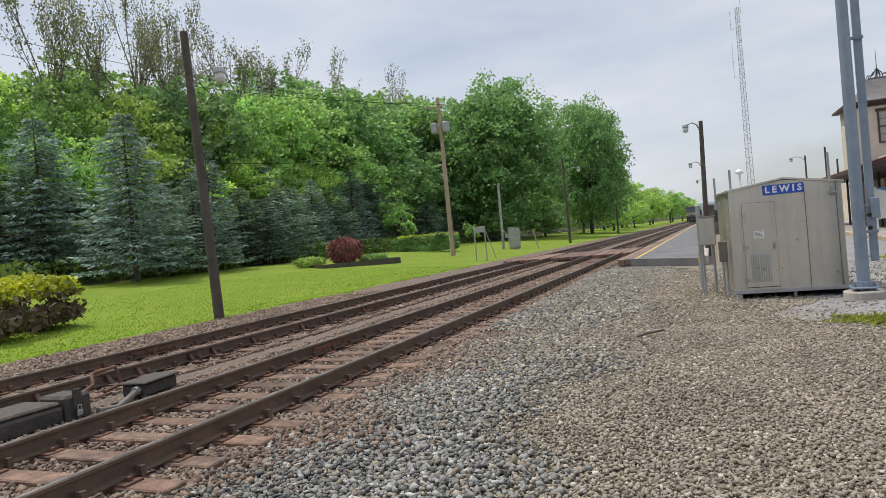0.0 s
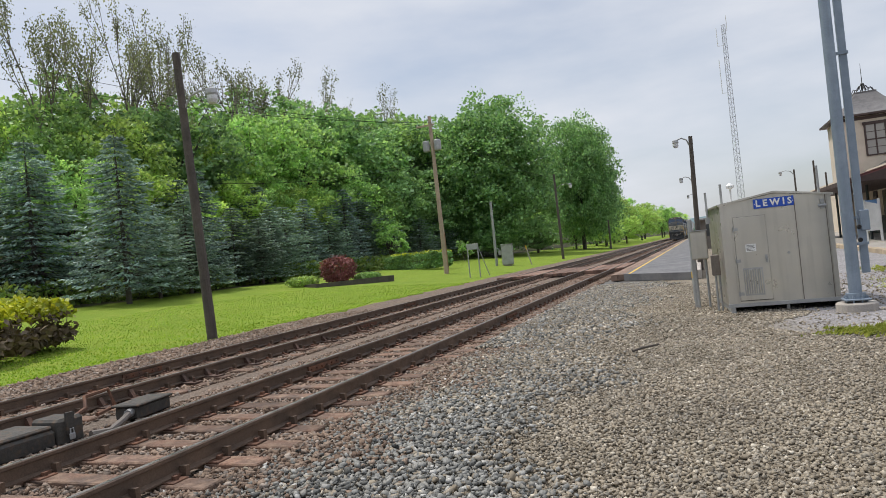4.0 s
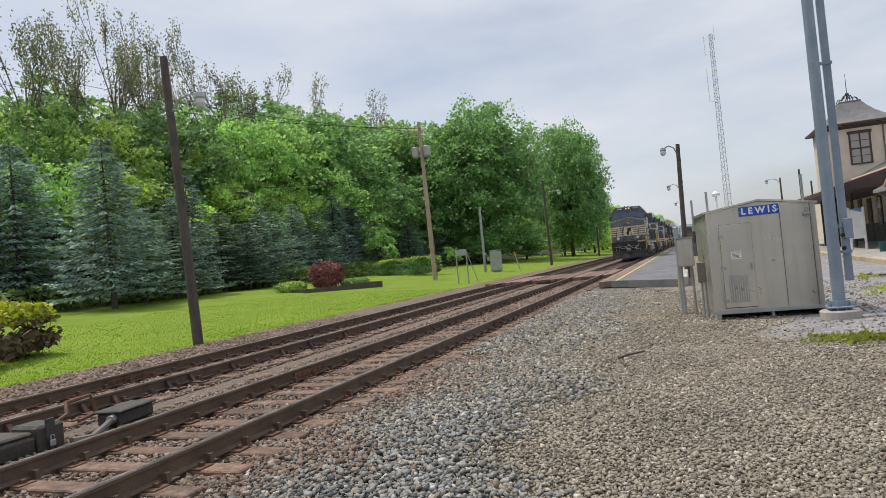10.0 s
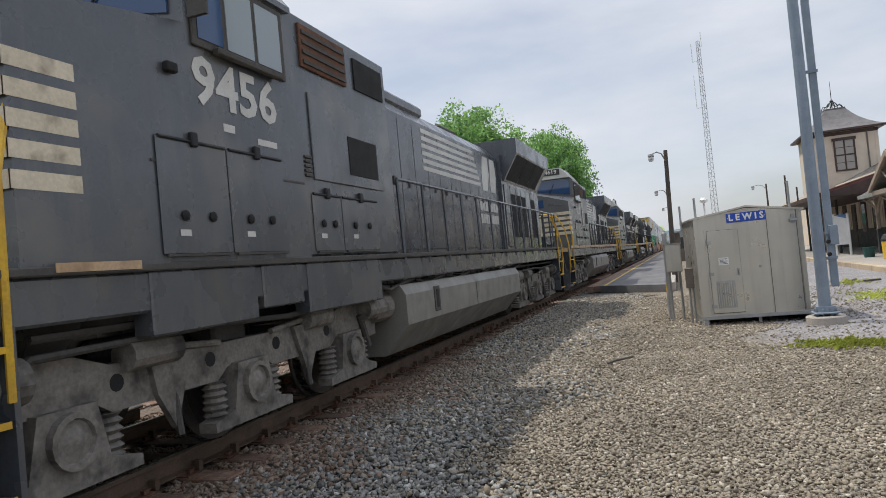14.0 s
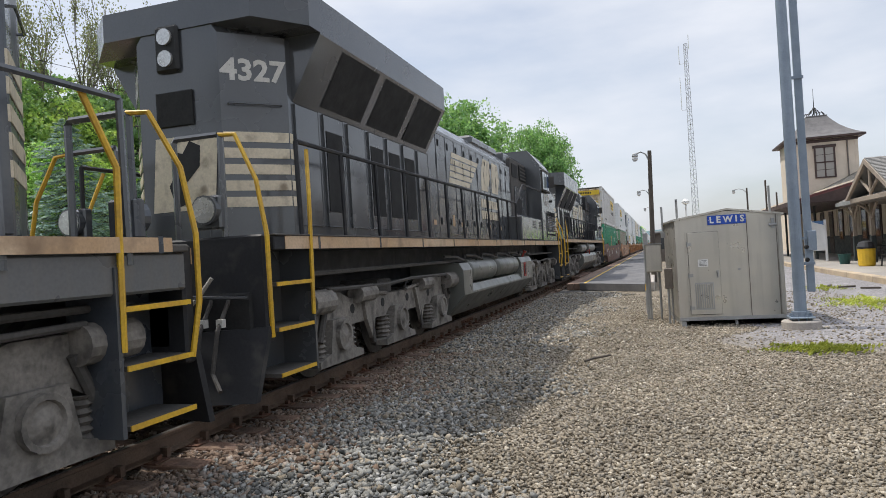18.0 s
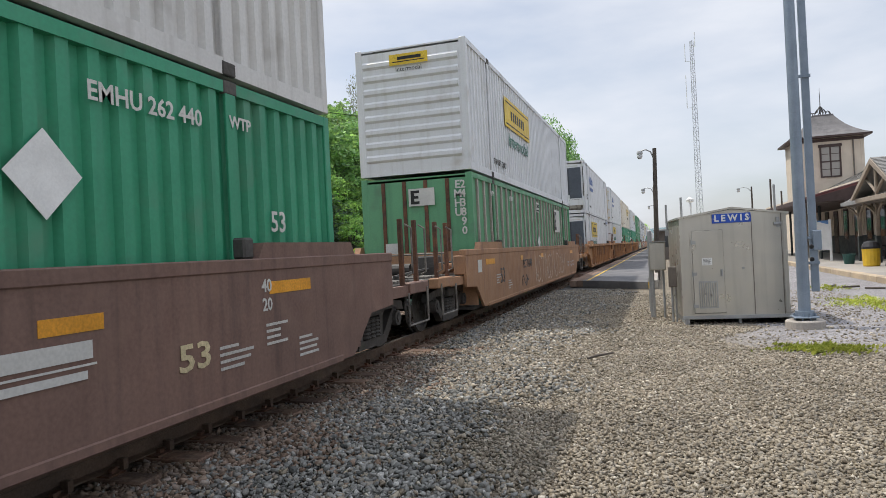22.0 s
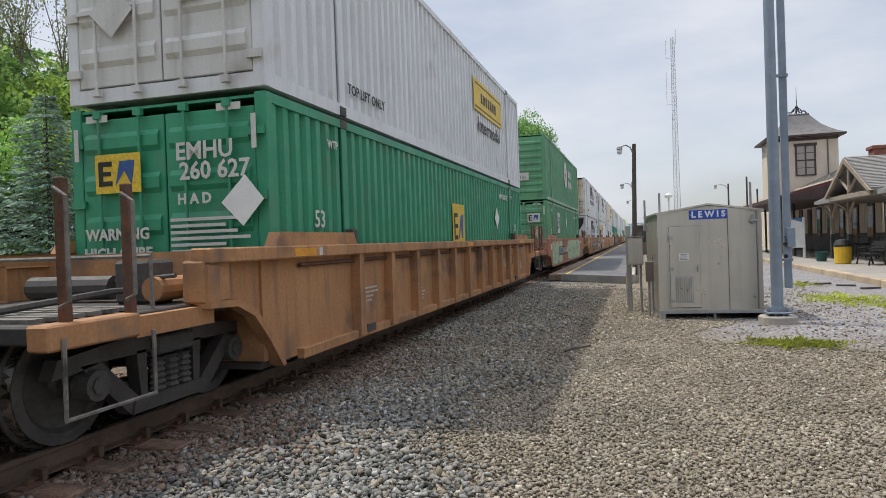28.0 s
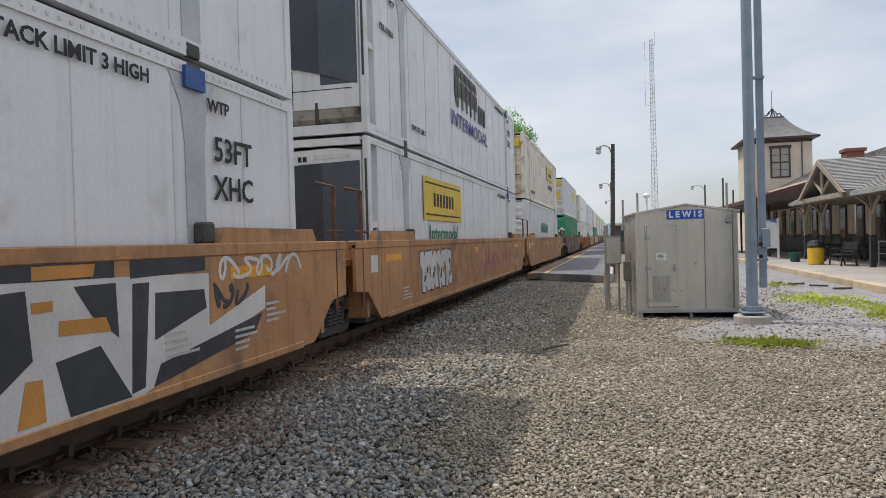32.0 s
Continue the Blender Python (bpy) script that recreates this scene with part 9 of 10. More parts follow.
            for s in (-1, 1):
                part("side_brace", B().box(s * (w - 0.06) - 0.05, s * (w - 0.06) + 0.05, min(y - d * 0.42, y - d * 0.5), max(y - d * 0.42, y - d * 0.5), 0.1, h - 0.1).box(s * (w - 0.06) - 0.03, s * (w - 0.06) + 0.03, min(y, y - d * 0.5), max(y, y - d * 0.5), 1.4, 1.5), M_CWHITE, c)
        elif kind == "scoop":
            part("end_wall", B().box(-w + 0.12, w - 0.12, y - d * 0.5 - 0.02, y - d * 0.5 + 0.02, 0.16, h - 0.1), m, c)
            part("cooling_unit", B().prism([(-0.8, h - 0.2), (1.12, h - 0.2), (1.1, h - 0.55), (0.66, h - 1.28), (-0.05, h - 1.4), (-0.56, h - 1.3)], "y", min(y - d * 0.05, y - d * 0.45), max(y - d * 0.05, y - d * 0.45)), M_BLKP, c, "black sloping cooling unit cowl")
            part("badge", B().lathe([(0.16, 0), (0.15, 0.02)], 16, Matrix.Translation((-0.05, y - d * 0.05, h - 0.34)) @ Matrix.Rotation(d * -math.pi / 2, 4, "X") @ Matrix.Diagonal((1, 0.4, 1, 1))), M_LBLUE, c, "plain blue oval badge")
            lc = part("lower_cowl", B().box(-0.78, 1.12, min(y - d * 0.1, y - d * 0.45), max(y - d * 0.1, y - d * 0.45), 0.3, h - 0.22, 0.05), M_CWHITE, c)
            part("unit_seam", B().box(-0.06, -0.045, y - d * 0.1 - 0.006, y - d * 0.1 + 0.006, 0.35, 1.5).box(0.66, 0.675, y - d * 0.1 - 0.006, y - d * 0.1 + 0.006, 0.35, 1.6), M_GRIME, lc)
            part("top_beam", B().box(-w + 0.14, w - 0.14, min(y, y - d * 0.1), max(y, y - d * 0.1), h - 0.12, h), M_CWHITE, c)
        else:
            part("end_wall", B().box(-w + 0.12, w - 0.12, min(y, y - d * 0.04), max(y, y - d * 0.04), 0.16, h - 0.1), m, c)
    return c


XS = WID / 2 + 0.006


def panel(c, y0, y1, z0, z1, m, label="", k=0.0, name="panel"):
    return part(name, B().box(XS + k, XS + k + 0.003, y0, y1, z0, z1), m, c, label)


def words(c, text, y, z, size, m, k=0.004, name="lettering", squeeze=1.0):
    lettering(text, size, on(SIDE, XS + k, y, z), m, c, name, squeeze, 0.004)


def front_words(c, text, x, z, size, m, y=-0.085, name="lettering"):
    lettering(text, size, on(FRONT, x, y, z), m, c, name, 1.0, 0.006)


def diamond(c, y, z, r, m=None):
    part("placard", B().prism([(y - r, z), (y, z - r), (y + r, z), (y, z + r)], "x", XS + 0.002, XS + 0.006), m or M_WHITE, c, "white diamond placard")


def emblem(c, y, z, s, pale=False):
    """A square yellow panel carrying plain dark and blue shapes."""
    p = panel(c, y - s, y + s, z - s, z + s, M_LOGO if pale else M_LYEL, "yellow panel with plain dark and blue shapes")
    panel(p, y - 0.8 * s, y - 0.62 * s, z - 0.55 * s, z + 0.6 * s, M_BLKP, "", 0.004, "bar")
    for f in (-0.55, -0.05, 0.42):
        panel(p, y - 0.62 * s, y - 0.2 * s, z + f * s, z + (f + 0.18) * s, M_BLKP, "", 0.004, "bar")
    part("bar", B().prism([(y - 0.1 * s, z - 0.5 * s), (y + 0.1 * s, z - 0.5 * s), (y + 0.3 * s, z + 0.1 * s), (y + 0.45 * s, z - 0.5 * s), (y + 0.65 * s, z - 0.5 * s), (y + 0.8 * s, z + 0.6 * s), (y + 0.3 * s, z + 0.5 * s)], "x", XS + 0.004, XS + 0.007), M_LBLUE, p)


def front_emblem(c, x, z, s, pale=False):
    p = part("panel", B().box(x - s, x + s, -0.088, -0.083, z - 0.72 * s, z + 0.72 * s), M_LOGO if pale else M_LYEL, c, "yellow panel with plain dark and blue shapes")
    part("bar", B().box(x - 0.85 * s, x - 0.65 * s, -0.093, -0.089, z - 0.45 * s, z + 0.45 * s).box(x - 0.65 * s, x - 0.25 * s, -0.093, -0.089, z + 0.27 * s, z + 0.45 * s).box(x - 0.65 * s, x - 0.25 * s, -0.093, -0.089, z - 0.45 * s, z - 0.27 * s).box(x - 0.65 * s, x - 0.3 * s, -0.093, -0.089, z - 0.08 * s, z + 0.08 * s), M_BLKP, p)
    part("bar", B().prism([(x - 0.1 * s, z - 0.45 * s), (x + 0.3 * s, z + 0.1 * s), (x + 0.6 * s, z - 0.45 * s), (x + 0.75 * s, z + 0.45 * s), (x + 0.1 * s, z + 0.45 * s)], "y", -0.093, -0.089), M_LBLUE, p)


def green_box(number, mat, emblem_y=7.9, pale=False):
    c = container(mat, "green corrugated steel container with white numbers, placard and logo panel", "wave", "doors", "plain")
    if pale:
        front_words(c, "EMHU", -0.8, 2.1, 0.24, M_LOGO)
        front_words(c, number, -0.7, 1.88, 0.24, M_LOGO)
        front_emblem(c, 0.72, 2.12, 0.27, True)
        part("placard", B().prism([(0.6, 1.5), (0.85, 1.75), (1.1, 1.5), (0.85, 1.25)], "y", -0.088, -0.083), M_TAN, c, "dull tan diamond placard")
    else:
        front_words(c, "EMHU", 0.56, 2.26, 0.27, M_LOGO)
        front_words(c, number[:3] + " " + number[3:], 0.68, 2.04, 0.27, M_LOGO)
        front_emblem(c, -0.58, 2.08, 0.31, pale)
        part("placard", B().prism([(0.76, 1.68), (1.06, 1.97), (1.28, 1.7), (1.02, 1.42)], "y", -0.088, -0.083), M_WHITE, c, "white diamond placard")
        front_words(c, "H A D", 0.42, 1.74, 0.16, M_LOGO)
        front_words(c, "WARNING", -0.62, 1.38, 0.18, M_LOGO)
        front_words(c, "HIGH CUBE", -0.62, 1.16, 0.18, M_LOGO)
        st = B()
        for k in range(7):
            st.box(0.1, 1.1 - 0.15 * (k % 3), -0.087, -0.083, 1.08 + 0.07 * k, 1.115 + 0.07 * k)
        part("stencil_bars", st, M_LOGO, c, "unreadable stencilled data lines")
    for x0, x1, z0, z1 in ((0.72, 1.02, 2.68, 2.76), (-1.02, -0.72, 2.68, 2.76), (1.14, 1.2, 2.25, 2.62), (-1.2, -1.14, 2.25, 2.62)):
        part("reflective_tape", B().box(x0, x1, -0.064, -0.06, z0, z1), M_LOGO, c)
    words(c, "53", 1.17, 1.5, 0.3, M_LOGO)
    words(c, "53", 14.9, 1.55, 0.3, M_LOGO)
    words(c, "WTP", 1.6, 2.48, 0.14, M_LOGO)
    words(c, "WTP", 14.3, 2.48, 0.16, M_LOGO)
    words(c, "EMHU " + number[:3] + " " + number[3:], 13.1, 2.43, 0.2, M_LOGO)
    emblem(c, emblem_y, 1.5 if not pale else 1.95, 0.5, pale)
    diamond(c, 12.1 if not pale else 8.0, 1.8 if not pale else 2.06, 0.3)
    return c


def hunt_panel(c, y, z, w=1.15, h=0.45):
    p = panel(c, y - w, y + w, z - h, z + h, M_LYEL, "yellow panel with plain dark bars")
    for a, b_ in ((-0.78, -0.7), (0.7, 0.78)):
        panel(p, y - 0.92 * w, y + 0.92 * w, z + a * h, z + b_ * h, M_BLKP, "", 0.004, "bar")
    for k in range(7):
        panel(p, y + (-0.55 + 0.16 * k) * w, y + (-0.45 + 0.16 * k) * w, z - 0.35 * h, z + 0.3 * h, M_BLKP, "", 0.004, "bar")


def word_bars(c, y, z, w, h, m, n=7):
    for k in range(n):
        a = y - w / 2 + k * w / n
        part("name_bar", B().box(XS, XS + 0.004, a, a + 0.72 * w / n, z - h / 2, z + h / 2 - 0.25 * h * (k % 3 == 1)), m, c, "plain bar where a company name stands")


def white_hunt(mat, lead, label, door_mat=None, side="wave", py=11.5, pw=1.75, pz=1.93, ph=0.4, tzc=1.2, tz=0.5, ink=None):
    ink = ink or M_GRIME
    c = container(mat, label, side, lead, "plain", door_mat)
    if lead == "doors":
        p = part("band", B().box(-1.1, 1.1, -0.088, -0.083, 2.25, 2.6), M_LYEL, c, "yellow band with plain dark bars")
        b = B()
        for k in range(8):
            b.box(-0.5 + k * 0.13, -0.41 + k * 0.13, -0.093, -0.089, 2.35, 2.5)
        part("bar", b, M_BLKP, p)
        part("warning_label", B().box(0.55, 0.95, -0.088, -0.083, 1.2, 1.75), M_LYEL, c, "yellow and black warning label")
        part("placard", B().prism([(-0.9, 1.0), (-0.6, 1.3), (-0.3, 1.0), (-0.6, 0.7)], "y", -0.088, -0.083), M_CGREY, c)
    else:
        p = part("band", B().box(-0.45, 0.45, -0.062, -0.058, 2.42, 2.66), M_LYEL, c, "small yellow panel with plain dark bars")
        part("bar", B().box(-0.38, 0.38, -0.066, -0.063, 2.48, 2.5).box(-0.25, 0.3, -0.066, -0.063, 2.53, 2.6), M_BLKP, p)
        lettering("Intermodal", 0.14, on(FRONT, 0.0, -0.062, 2.32), M_BLKP, c)
    hunt_panel(c, py, pz, pw, ph)
    lettering("Intermodal", tz, on(SIDE, XS + 0.003, py, tzc), ink, c, "lettering", 1.25, 0.006)
    words(c, "TOP LIFT ONLY", 2.85, 0.41, 0.2, M_GRIME)
    return c


def reefer(lead, logo, label):
    c = container(M_CWHITE, label, "flat", lead, "plain", M_CDOOR)
    if logo == "hunt":
        hunt_panel(c, 4.8, 2.05, 1.7, 0.45)
        words(c, "STACK LIMIT 3 HIGH", 12.75, 2.6, 0.17, M_GRIME)
        words(c, "WTP", 14.4, 2.52, 0.15, M_GRIME)
        part("lift_tab", B().box(XS - 0.01, XS + 0.03, 14.02, 14.28, 2.6, 2.84, 0.01), M_LBLUE, c, "dark blue lift bracket")
        lettering("Intermodal", 0.5, on(SIDE, XS + 0.003, 4.8, 1.3), M_LGRN, c, "lettering", 1.2, 0.006)
    elif logo == "blue":
        word_bars(c, 4.0, 2.0, 1.9, 0.45, M_LBLUE, 6)
        if lead == "doors":
            for k in range(6):
                part("name_bar", B().prism([(-0.95 + k * 0.3, 1.75), (-0.75 + k * 0.3, 1.75), (-0.67 + k * 0.3, 2.12), (-0.87 + k * 0.3, 2.12)], "y", -0.088, -0.083), M_LBLUE, c, "plain blue bar where a company name stands")
        panel(c, 3.1, 5.0, 1.4, 1.6, M_LBLUE, "blue stripe")
        words(c, "53'", 1.3, 0.9, 0.4, M_GRIME)
    elif logo == "prime":
        part("name_shape", B().prism([(6.2, 2.6), (6.4, 2.32), (6.4, 1.55), (6.2, 1.86)], "x", XS, XS + 0.004), M_DKPANEL, c, "plain dark shape where a company name stands")
        for k in range(5):
            a = 6.45 + k * 0.52
            part("name_shape", B().prism([(a, 1.58), (a + 0.14, 1.6), (a + 0.14, 1.86), (a + 0.36, 1.86), (a + 0.42, 2.26), (a + 0.14, 2.32), (a, 2.32)], "x", XS, XS + 0.004), M_DKPANEL, c, "plain dark shape where a company name stands")
            part("name_shape", B().prism([(a - 0.04, 2.36), (a + 0.4, 2.36), (a + 0.24, 2.6), (a - 0.2, 2.6)], "x", XS, XS + 0.004), M_DKPANEL, c, "plain dark shape where a company name stands")
        for k in range(3):
            a = 9.12 + k * 0.38
            part("name_shape", B().box(XS, XS + 0.004, a, a + 0.24, 1.6, 2.12), M_DKPANEL, c, "plain dark shape where a company name stands")
        lettering("INTERMODAL", 0.5, on(SIDE, XS + 0.003, 8.05, 1.22), M_PURP, c, "lettering", 1.5, 0.006)
        words(c, "STACK LIMIT 3 HIGH", 12.75, 2.6, 0.17, M_BLKP)
        words(c, "WTP", 14.55, 2.52, 0.17, M_BLKP)
        words(c, "WTP", 1.35, 2.46, 0.15, M_GRIME)
        words(c, "PRIU 81856", 1.05, 1.9, 0.15, M_GRIME)
        words(c, "53FT", 14.8, 2.1, 0.34, M_BLKP)
        words(c, "XHC", 14.8, 1.72, 0.34, M_BLKP)
        part("lift_tab", B().box(XS - 0.01, XS + 0.03, 14.0, 14.3, 2.62, 2.82), M_LBLUE, c, "dark blue lift bracket")
    words(c, "TOP LIFT ONLY", 2.9, 0.45, 0.14, M_GRIME)
    return c


def plain_box(mat, label, side="wave"):
    c = container(mat, label, side, "ribs", "plain")
    word_bars(c, 8.0, 1.7, 3.2, 0.5, M_LGRN if mat is M_CWHITE else M_LOGO, 8)
    return c


def load(off, low, high):
    low.matrix_basis = pose(C1, 0, 0.28)
    CARGO.append((low, off, 0.28))
    CARGO.append((high, off, UPPER))


LOW_LABEL = "weathered {} well car with containers stacked in it"


def build_cars():
    # first two single cars
    c = well_car(112.04, M_OXIDE, False, ("truck", "truck"), LOW_LABEL.format("brown oxide"), "72378", 1)
    load(112.04, green_box("262440", M_CGREEN), white_hunt(M_CGREY, "doors", "pale grey corrugated container with rust-streaked doors and yellow band", M_CDOOR))
    for ya, yb, za, zb in ((10.3, 11.3, 0.86, 0.97), (11.4, 12.25, 0.86, 0.98), (10.2, 12.28, 0.815, 0.83), (10.7, 12.2, 0.73, 0.785)):
        part("name_bar", B().box(1.478, 1.481, ya, yb, za, zb), M_LOGO, c)
    lettering("53", 0.3, on(SIDE, 1.4772, 13.28, 0.69), M_TAN, c, "size_number", 1.4, 0.006)
    part("reflector", B().box(1.471, 1.475, 11.85, 12.36, 1.04, 1.15), M_OREFL, c, "orange reflector panel")
    lettering("40", 0.17, on(SIDE, 1.4772, 14.35, 1.2), M_LOGO, c, "size_number", 1.0, 0.003)
    lettering("20", 0.17, on(SIDE, 1.4772, 14.35, 1.02), M_LOGO, c, "size_number", 1.0, 0.003)
    c = well_car(134.74, M_RUSTCAR, False, ("truck", "truck"), LOW_LABEL.format("tan-brown"), "", 1)
    lettering("EC 71048", 0.32, on(SIDE, 1.4772, 4.95, 1.0), M_DKPANEL, c, "car_number", 1.0, 0.004)
    lettering("53", 0.5, on(SIDE, 1.4772, 1.75, 0.8), M_DKPANEL, c, "size_number", 1.0, 0.004)
    scrawl(c, 4.1, 5.0, 0.4, 0.74, G_DARK, 21, 2)
    scrawl(c, 6.0, 12.8, 0.32, 1.38, G_CHALK, 3, 11)
    lo = container(M_CGREEN2, "dull green container with pale upright posts on its walls", "posts", "posts", "plain")
    pl = panel(lo, 7.8, 8.3, 2.3, 2.62, M_LOGO, "white plate with dark figures")
    words(pl, "53/102", 8.05, 2.5, 0.15, M_BLKP)
    words(pl, "3 HIGH STACKING", 8.05, 2.36, 0.055, M_BLKP)
    diamond(lo, 8.03, 1.32, 0.24)
    panel(lo, 11.64, 12.94, 1.7, 2.55, M_LOGO, "pale panel with plain dark shapes")
    part("bar", B().prism([(11.7, 1.78), (12.05, 1.78), (12.05, 1.9), (11.84, 1.9), (11.84, 2.07), (12.0, 2.07), (12.0, 2.18), (11.84, 2.18), (11.84, 2.35), (12.05, 2.35), (12.05, 2.47), (11.7, 2.47)], "x", XS + 0.004, XS + 0.007), M_BLKP, lo)
    words(lo, "WTP", 1.75, 2.5, 0.16, M_LOGO)
    words(lo, "243890", 3.9, 2.5, 0.17, M_LOGO)
    pn = part("panel", B().box(-0.15, 0.45, -0.045, -0.04, 2.2, 2.58), M_LOGO, lo, "pale panel with plain dark shapes")
    part("bar", B().prism([(-0.1, 2.24), (0.1, 2.24), (0.1, 2.3), (-0.02, 2.3), (-0.02, 2.36), (0.08, 2.36), (0.08, 2.42), (-0.02, 2.42), (-0.02, 2.48), (0.1, 2.48), (0.1, 2.54), (-0.1, 2.54)], "y", -0.05, -0.046), M_BLKP, pn)
    for k, ch in enumerate("EMHU"):
        front_words(lo, ch, 0.98, 2.6 - 0.2 * k, 0.24, M_LOGO, -0.042)
    for k, ch in enumerate("243890"):
        front_words(lo, ch, 1.1, 2.6 - 0.2 * k, 0.24, M_LOGO, -0.042)
    for x0, x1, z0, z1 in ((-0.75, -0.35, 1.05, 1.4), (-0.3, 0.0, 0.98, 1.12)):
        part("placard", B().box(x0, x1, -0.045, -0.04, z0, z1), M_LOGO, lo, "worn white placard")
    load(134.74, lo, white_hunt(M_CWHITE, "ribs", "white corrugated container with yellow logo panels", None, "wave", 5.4, 1.75, 1.93, 0.4, 1.2, 0.5, M_LGRN))
    # articulated orange set
    well_car(157.91, M_ORANGE, True, ("truck", "shared"), LOW_LABEL.format("ribbed orange"), "", 0)
    load(157.91, reefer("reefer", "hunt", "white refrigerated container with dark cooling unit and yellow logo panel"), reefer("reefer", "blue", "white refrigerated container with blue bars and cooling unit"))
    well_car(177.05, M_ORANGE, True, ("joint", "shared"), LOW_LABEL.format("ribbed orange"), "53", 0)
    load(177.05, white_hunt(M_CWHITE, "ribs", "white corrugated container with yellow panel and green lettering", None, "wave", 4.5, 1.65, 2.28, 0.29, 1.6, 0.5, M_LGRN), reefer("doors", "blue", "white container with rust-streaked doors and blue bars"))
    well_car(196.1, M_ORANGE, True, ("joint", "truck"), LOW_LABEL.format("ribbed orange"), "53", 0)
    load(196.1, green_box("261806", M_CGREEN), white_hunt(M_CCREAM, "doors", "cream corrugated container with yellow band on its doors", M_CDOOR))
    # single ribbed car
    well_car(218.77, M_ORANGE, True, ("truck", "truck"), LOW_LABEL.format("ribbed orange"), "53", 0)
    load(218.77, green_box("260627", M_CGREEN), white_hunt(M_CWHITE, "doors", "white corrugated container with greyed doors and yellow warning label", M_CGREY))
    # sprayed brown car
    c = well_car(241.83, M_REDCAR, False, ("truck", "truck"), "brown well car covered with pale green graffiti", "", 0)
    graffiti(c, 0.3, 3.8, 0.3, 1.38, (G_MINT, G_PALE, G_MINT2), 5, 4, G_PALE, (G_ORANGE, G_PINK, G_YELLOW, G_TEAL2, G_ORANGE, G_TEAL, G_TEAL))
    graffiti(c, 7.0, 14.0, 0.32, 1.38, (G_PALE, G_MINT, G_MINT2), 6, 7, G_PALE, (G_ORANGE, G_TEAL, G_TEAL2, G_ORANGE, G_PINK, G_TEAL, G_TEAL, G_TEAL2, G_ORANGE, G_TEAL, G_DARK, G_TEAL2))
    part("number_panel", B().box(1.479, 1.4815, 2.6, 6.25, 0.66, 1.08), G_DARK, c, "black number panel")
    lettering("DTTX 646089", 0.42, on(SIDE, 1.4825, 4.5, 0.87), M_LOGO, c, "car_number", 1.42)
    part("reflector", B().box(1.479, 1.4815, 6.3, 6.78, 0.76, 1.1), M_OREFL, c, "orange reflector panel")
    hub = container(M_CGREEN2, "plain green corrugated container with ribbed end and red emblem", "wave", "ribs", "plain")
    part("emblem", B().prism([(8.4 + 0.75 * math.cos(k * math.pi / 4 + 0.39), 1.75 + 0.75 * math.sin(k * math.pi / 4 + 0.39)) for k in range(8)], "x", XS, XS + 0.004), M_LOGO, hub, "pale round emblem")
    part("emblem_bars", B().box(XS + 0.004, XS + 0.007, 8.05, 8.25, 1.35, 2.15).box(XS + 0.004, XS + 0.007, 8.55, 8.75, 1.35, 2.15).box(XS + 0.004, XS + 0.007, 8.25, 8.55, 1.67, 1.83), M_LRED, hub)
    word_bars(hub, 10.6, 1.95, 1.6, 0.4, M_LOGO, 3)
    word_bars(hub, 10.8, 1.35, 2.0, 0.4, M_LOGO, 5)
    tp = B()
    for k in range(20):
        tp.box(XS, XS + 0.004, 0.4 + k * 0.8, 0.75 + k * 0.8, 0.05, 0.11)
    part("reflective_tape", tp, M_LOGO, hub, "broken white reflective tape")
    lettering("24,000 lbs", 0.2, on(FRONT, 0.1, -0.062, 1.0), M_BLKP, part("label_plate", B().box(-0.35, 0.55, -0.06, -0.055, 0.86, 1.2), M_LOGO, hub), "lettering", 0.8)
    front_words(hub, "53", 0.05, 1.55, 0.25, M_LOGO, -0.045)
    part("front_emblem", B().lathe([(0.2, 0), (0.19, 0.012)], 12, Matrix.Translation((-0.7, -0.045, 2.4)) @ Matrix.Rotation(math.pi / 2, 4, "X")), M_LRED, hub)
    part("name_bars", B().box(-0.4, 0.1, -0.05, -0.045, 2.42, 2.52).box(-0.4, 0.2, -0.05, -0.045, 2.27, 2.36), M_LOGO, hub)
    load(241.83, green_box("245505", M_CGREEN2, 4.35, True), hub)
    # articulated sprayed orange cars
    c = well_car(264.54, M_ORANGE, False, ("truck", "shared"), "orange well car with bold black and white graffiti", "", 1)
    lettering("DTTX 732017", 0.4, on(SIDE, 1.4762, 5.3, 0.86), M_LOGO, c, "car_number", 1.0, 0.006)
    lettering("53", 0.62, on(SIDE, 1.4762, 1.42, 0.76), M_BLKP, c, "size_number", 1.0, 0.006)
    part("number_panel", B().box(1.4735, 1.4755, 3.75, 6.75, 0.66, 1.06), G_DARK, c, "black number panel")
    graffiti(c, 9.0, 11.6, 0.3, 1.38, (G_DARK, G_SILVER, G_DARK, G_ORANGE, G_WHITE), 9, 3)
    bold = part("graffiti_ground", B().prism([(11.7, 1.26), (14.04, 1.2), (14.03, 0.72), (15.05, 1.02), (15.04, 0.78), (13.1, 0.29), (11.7, 0.3)], "x", 1.4715, 1.473), G_WHITE, c, "broad white sprayed letter strokes")
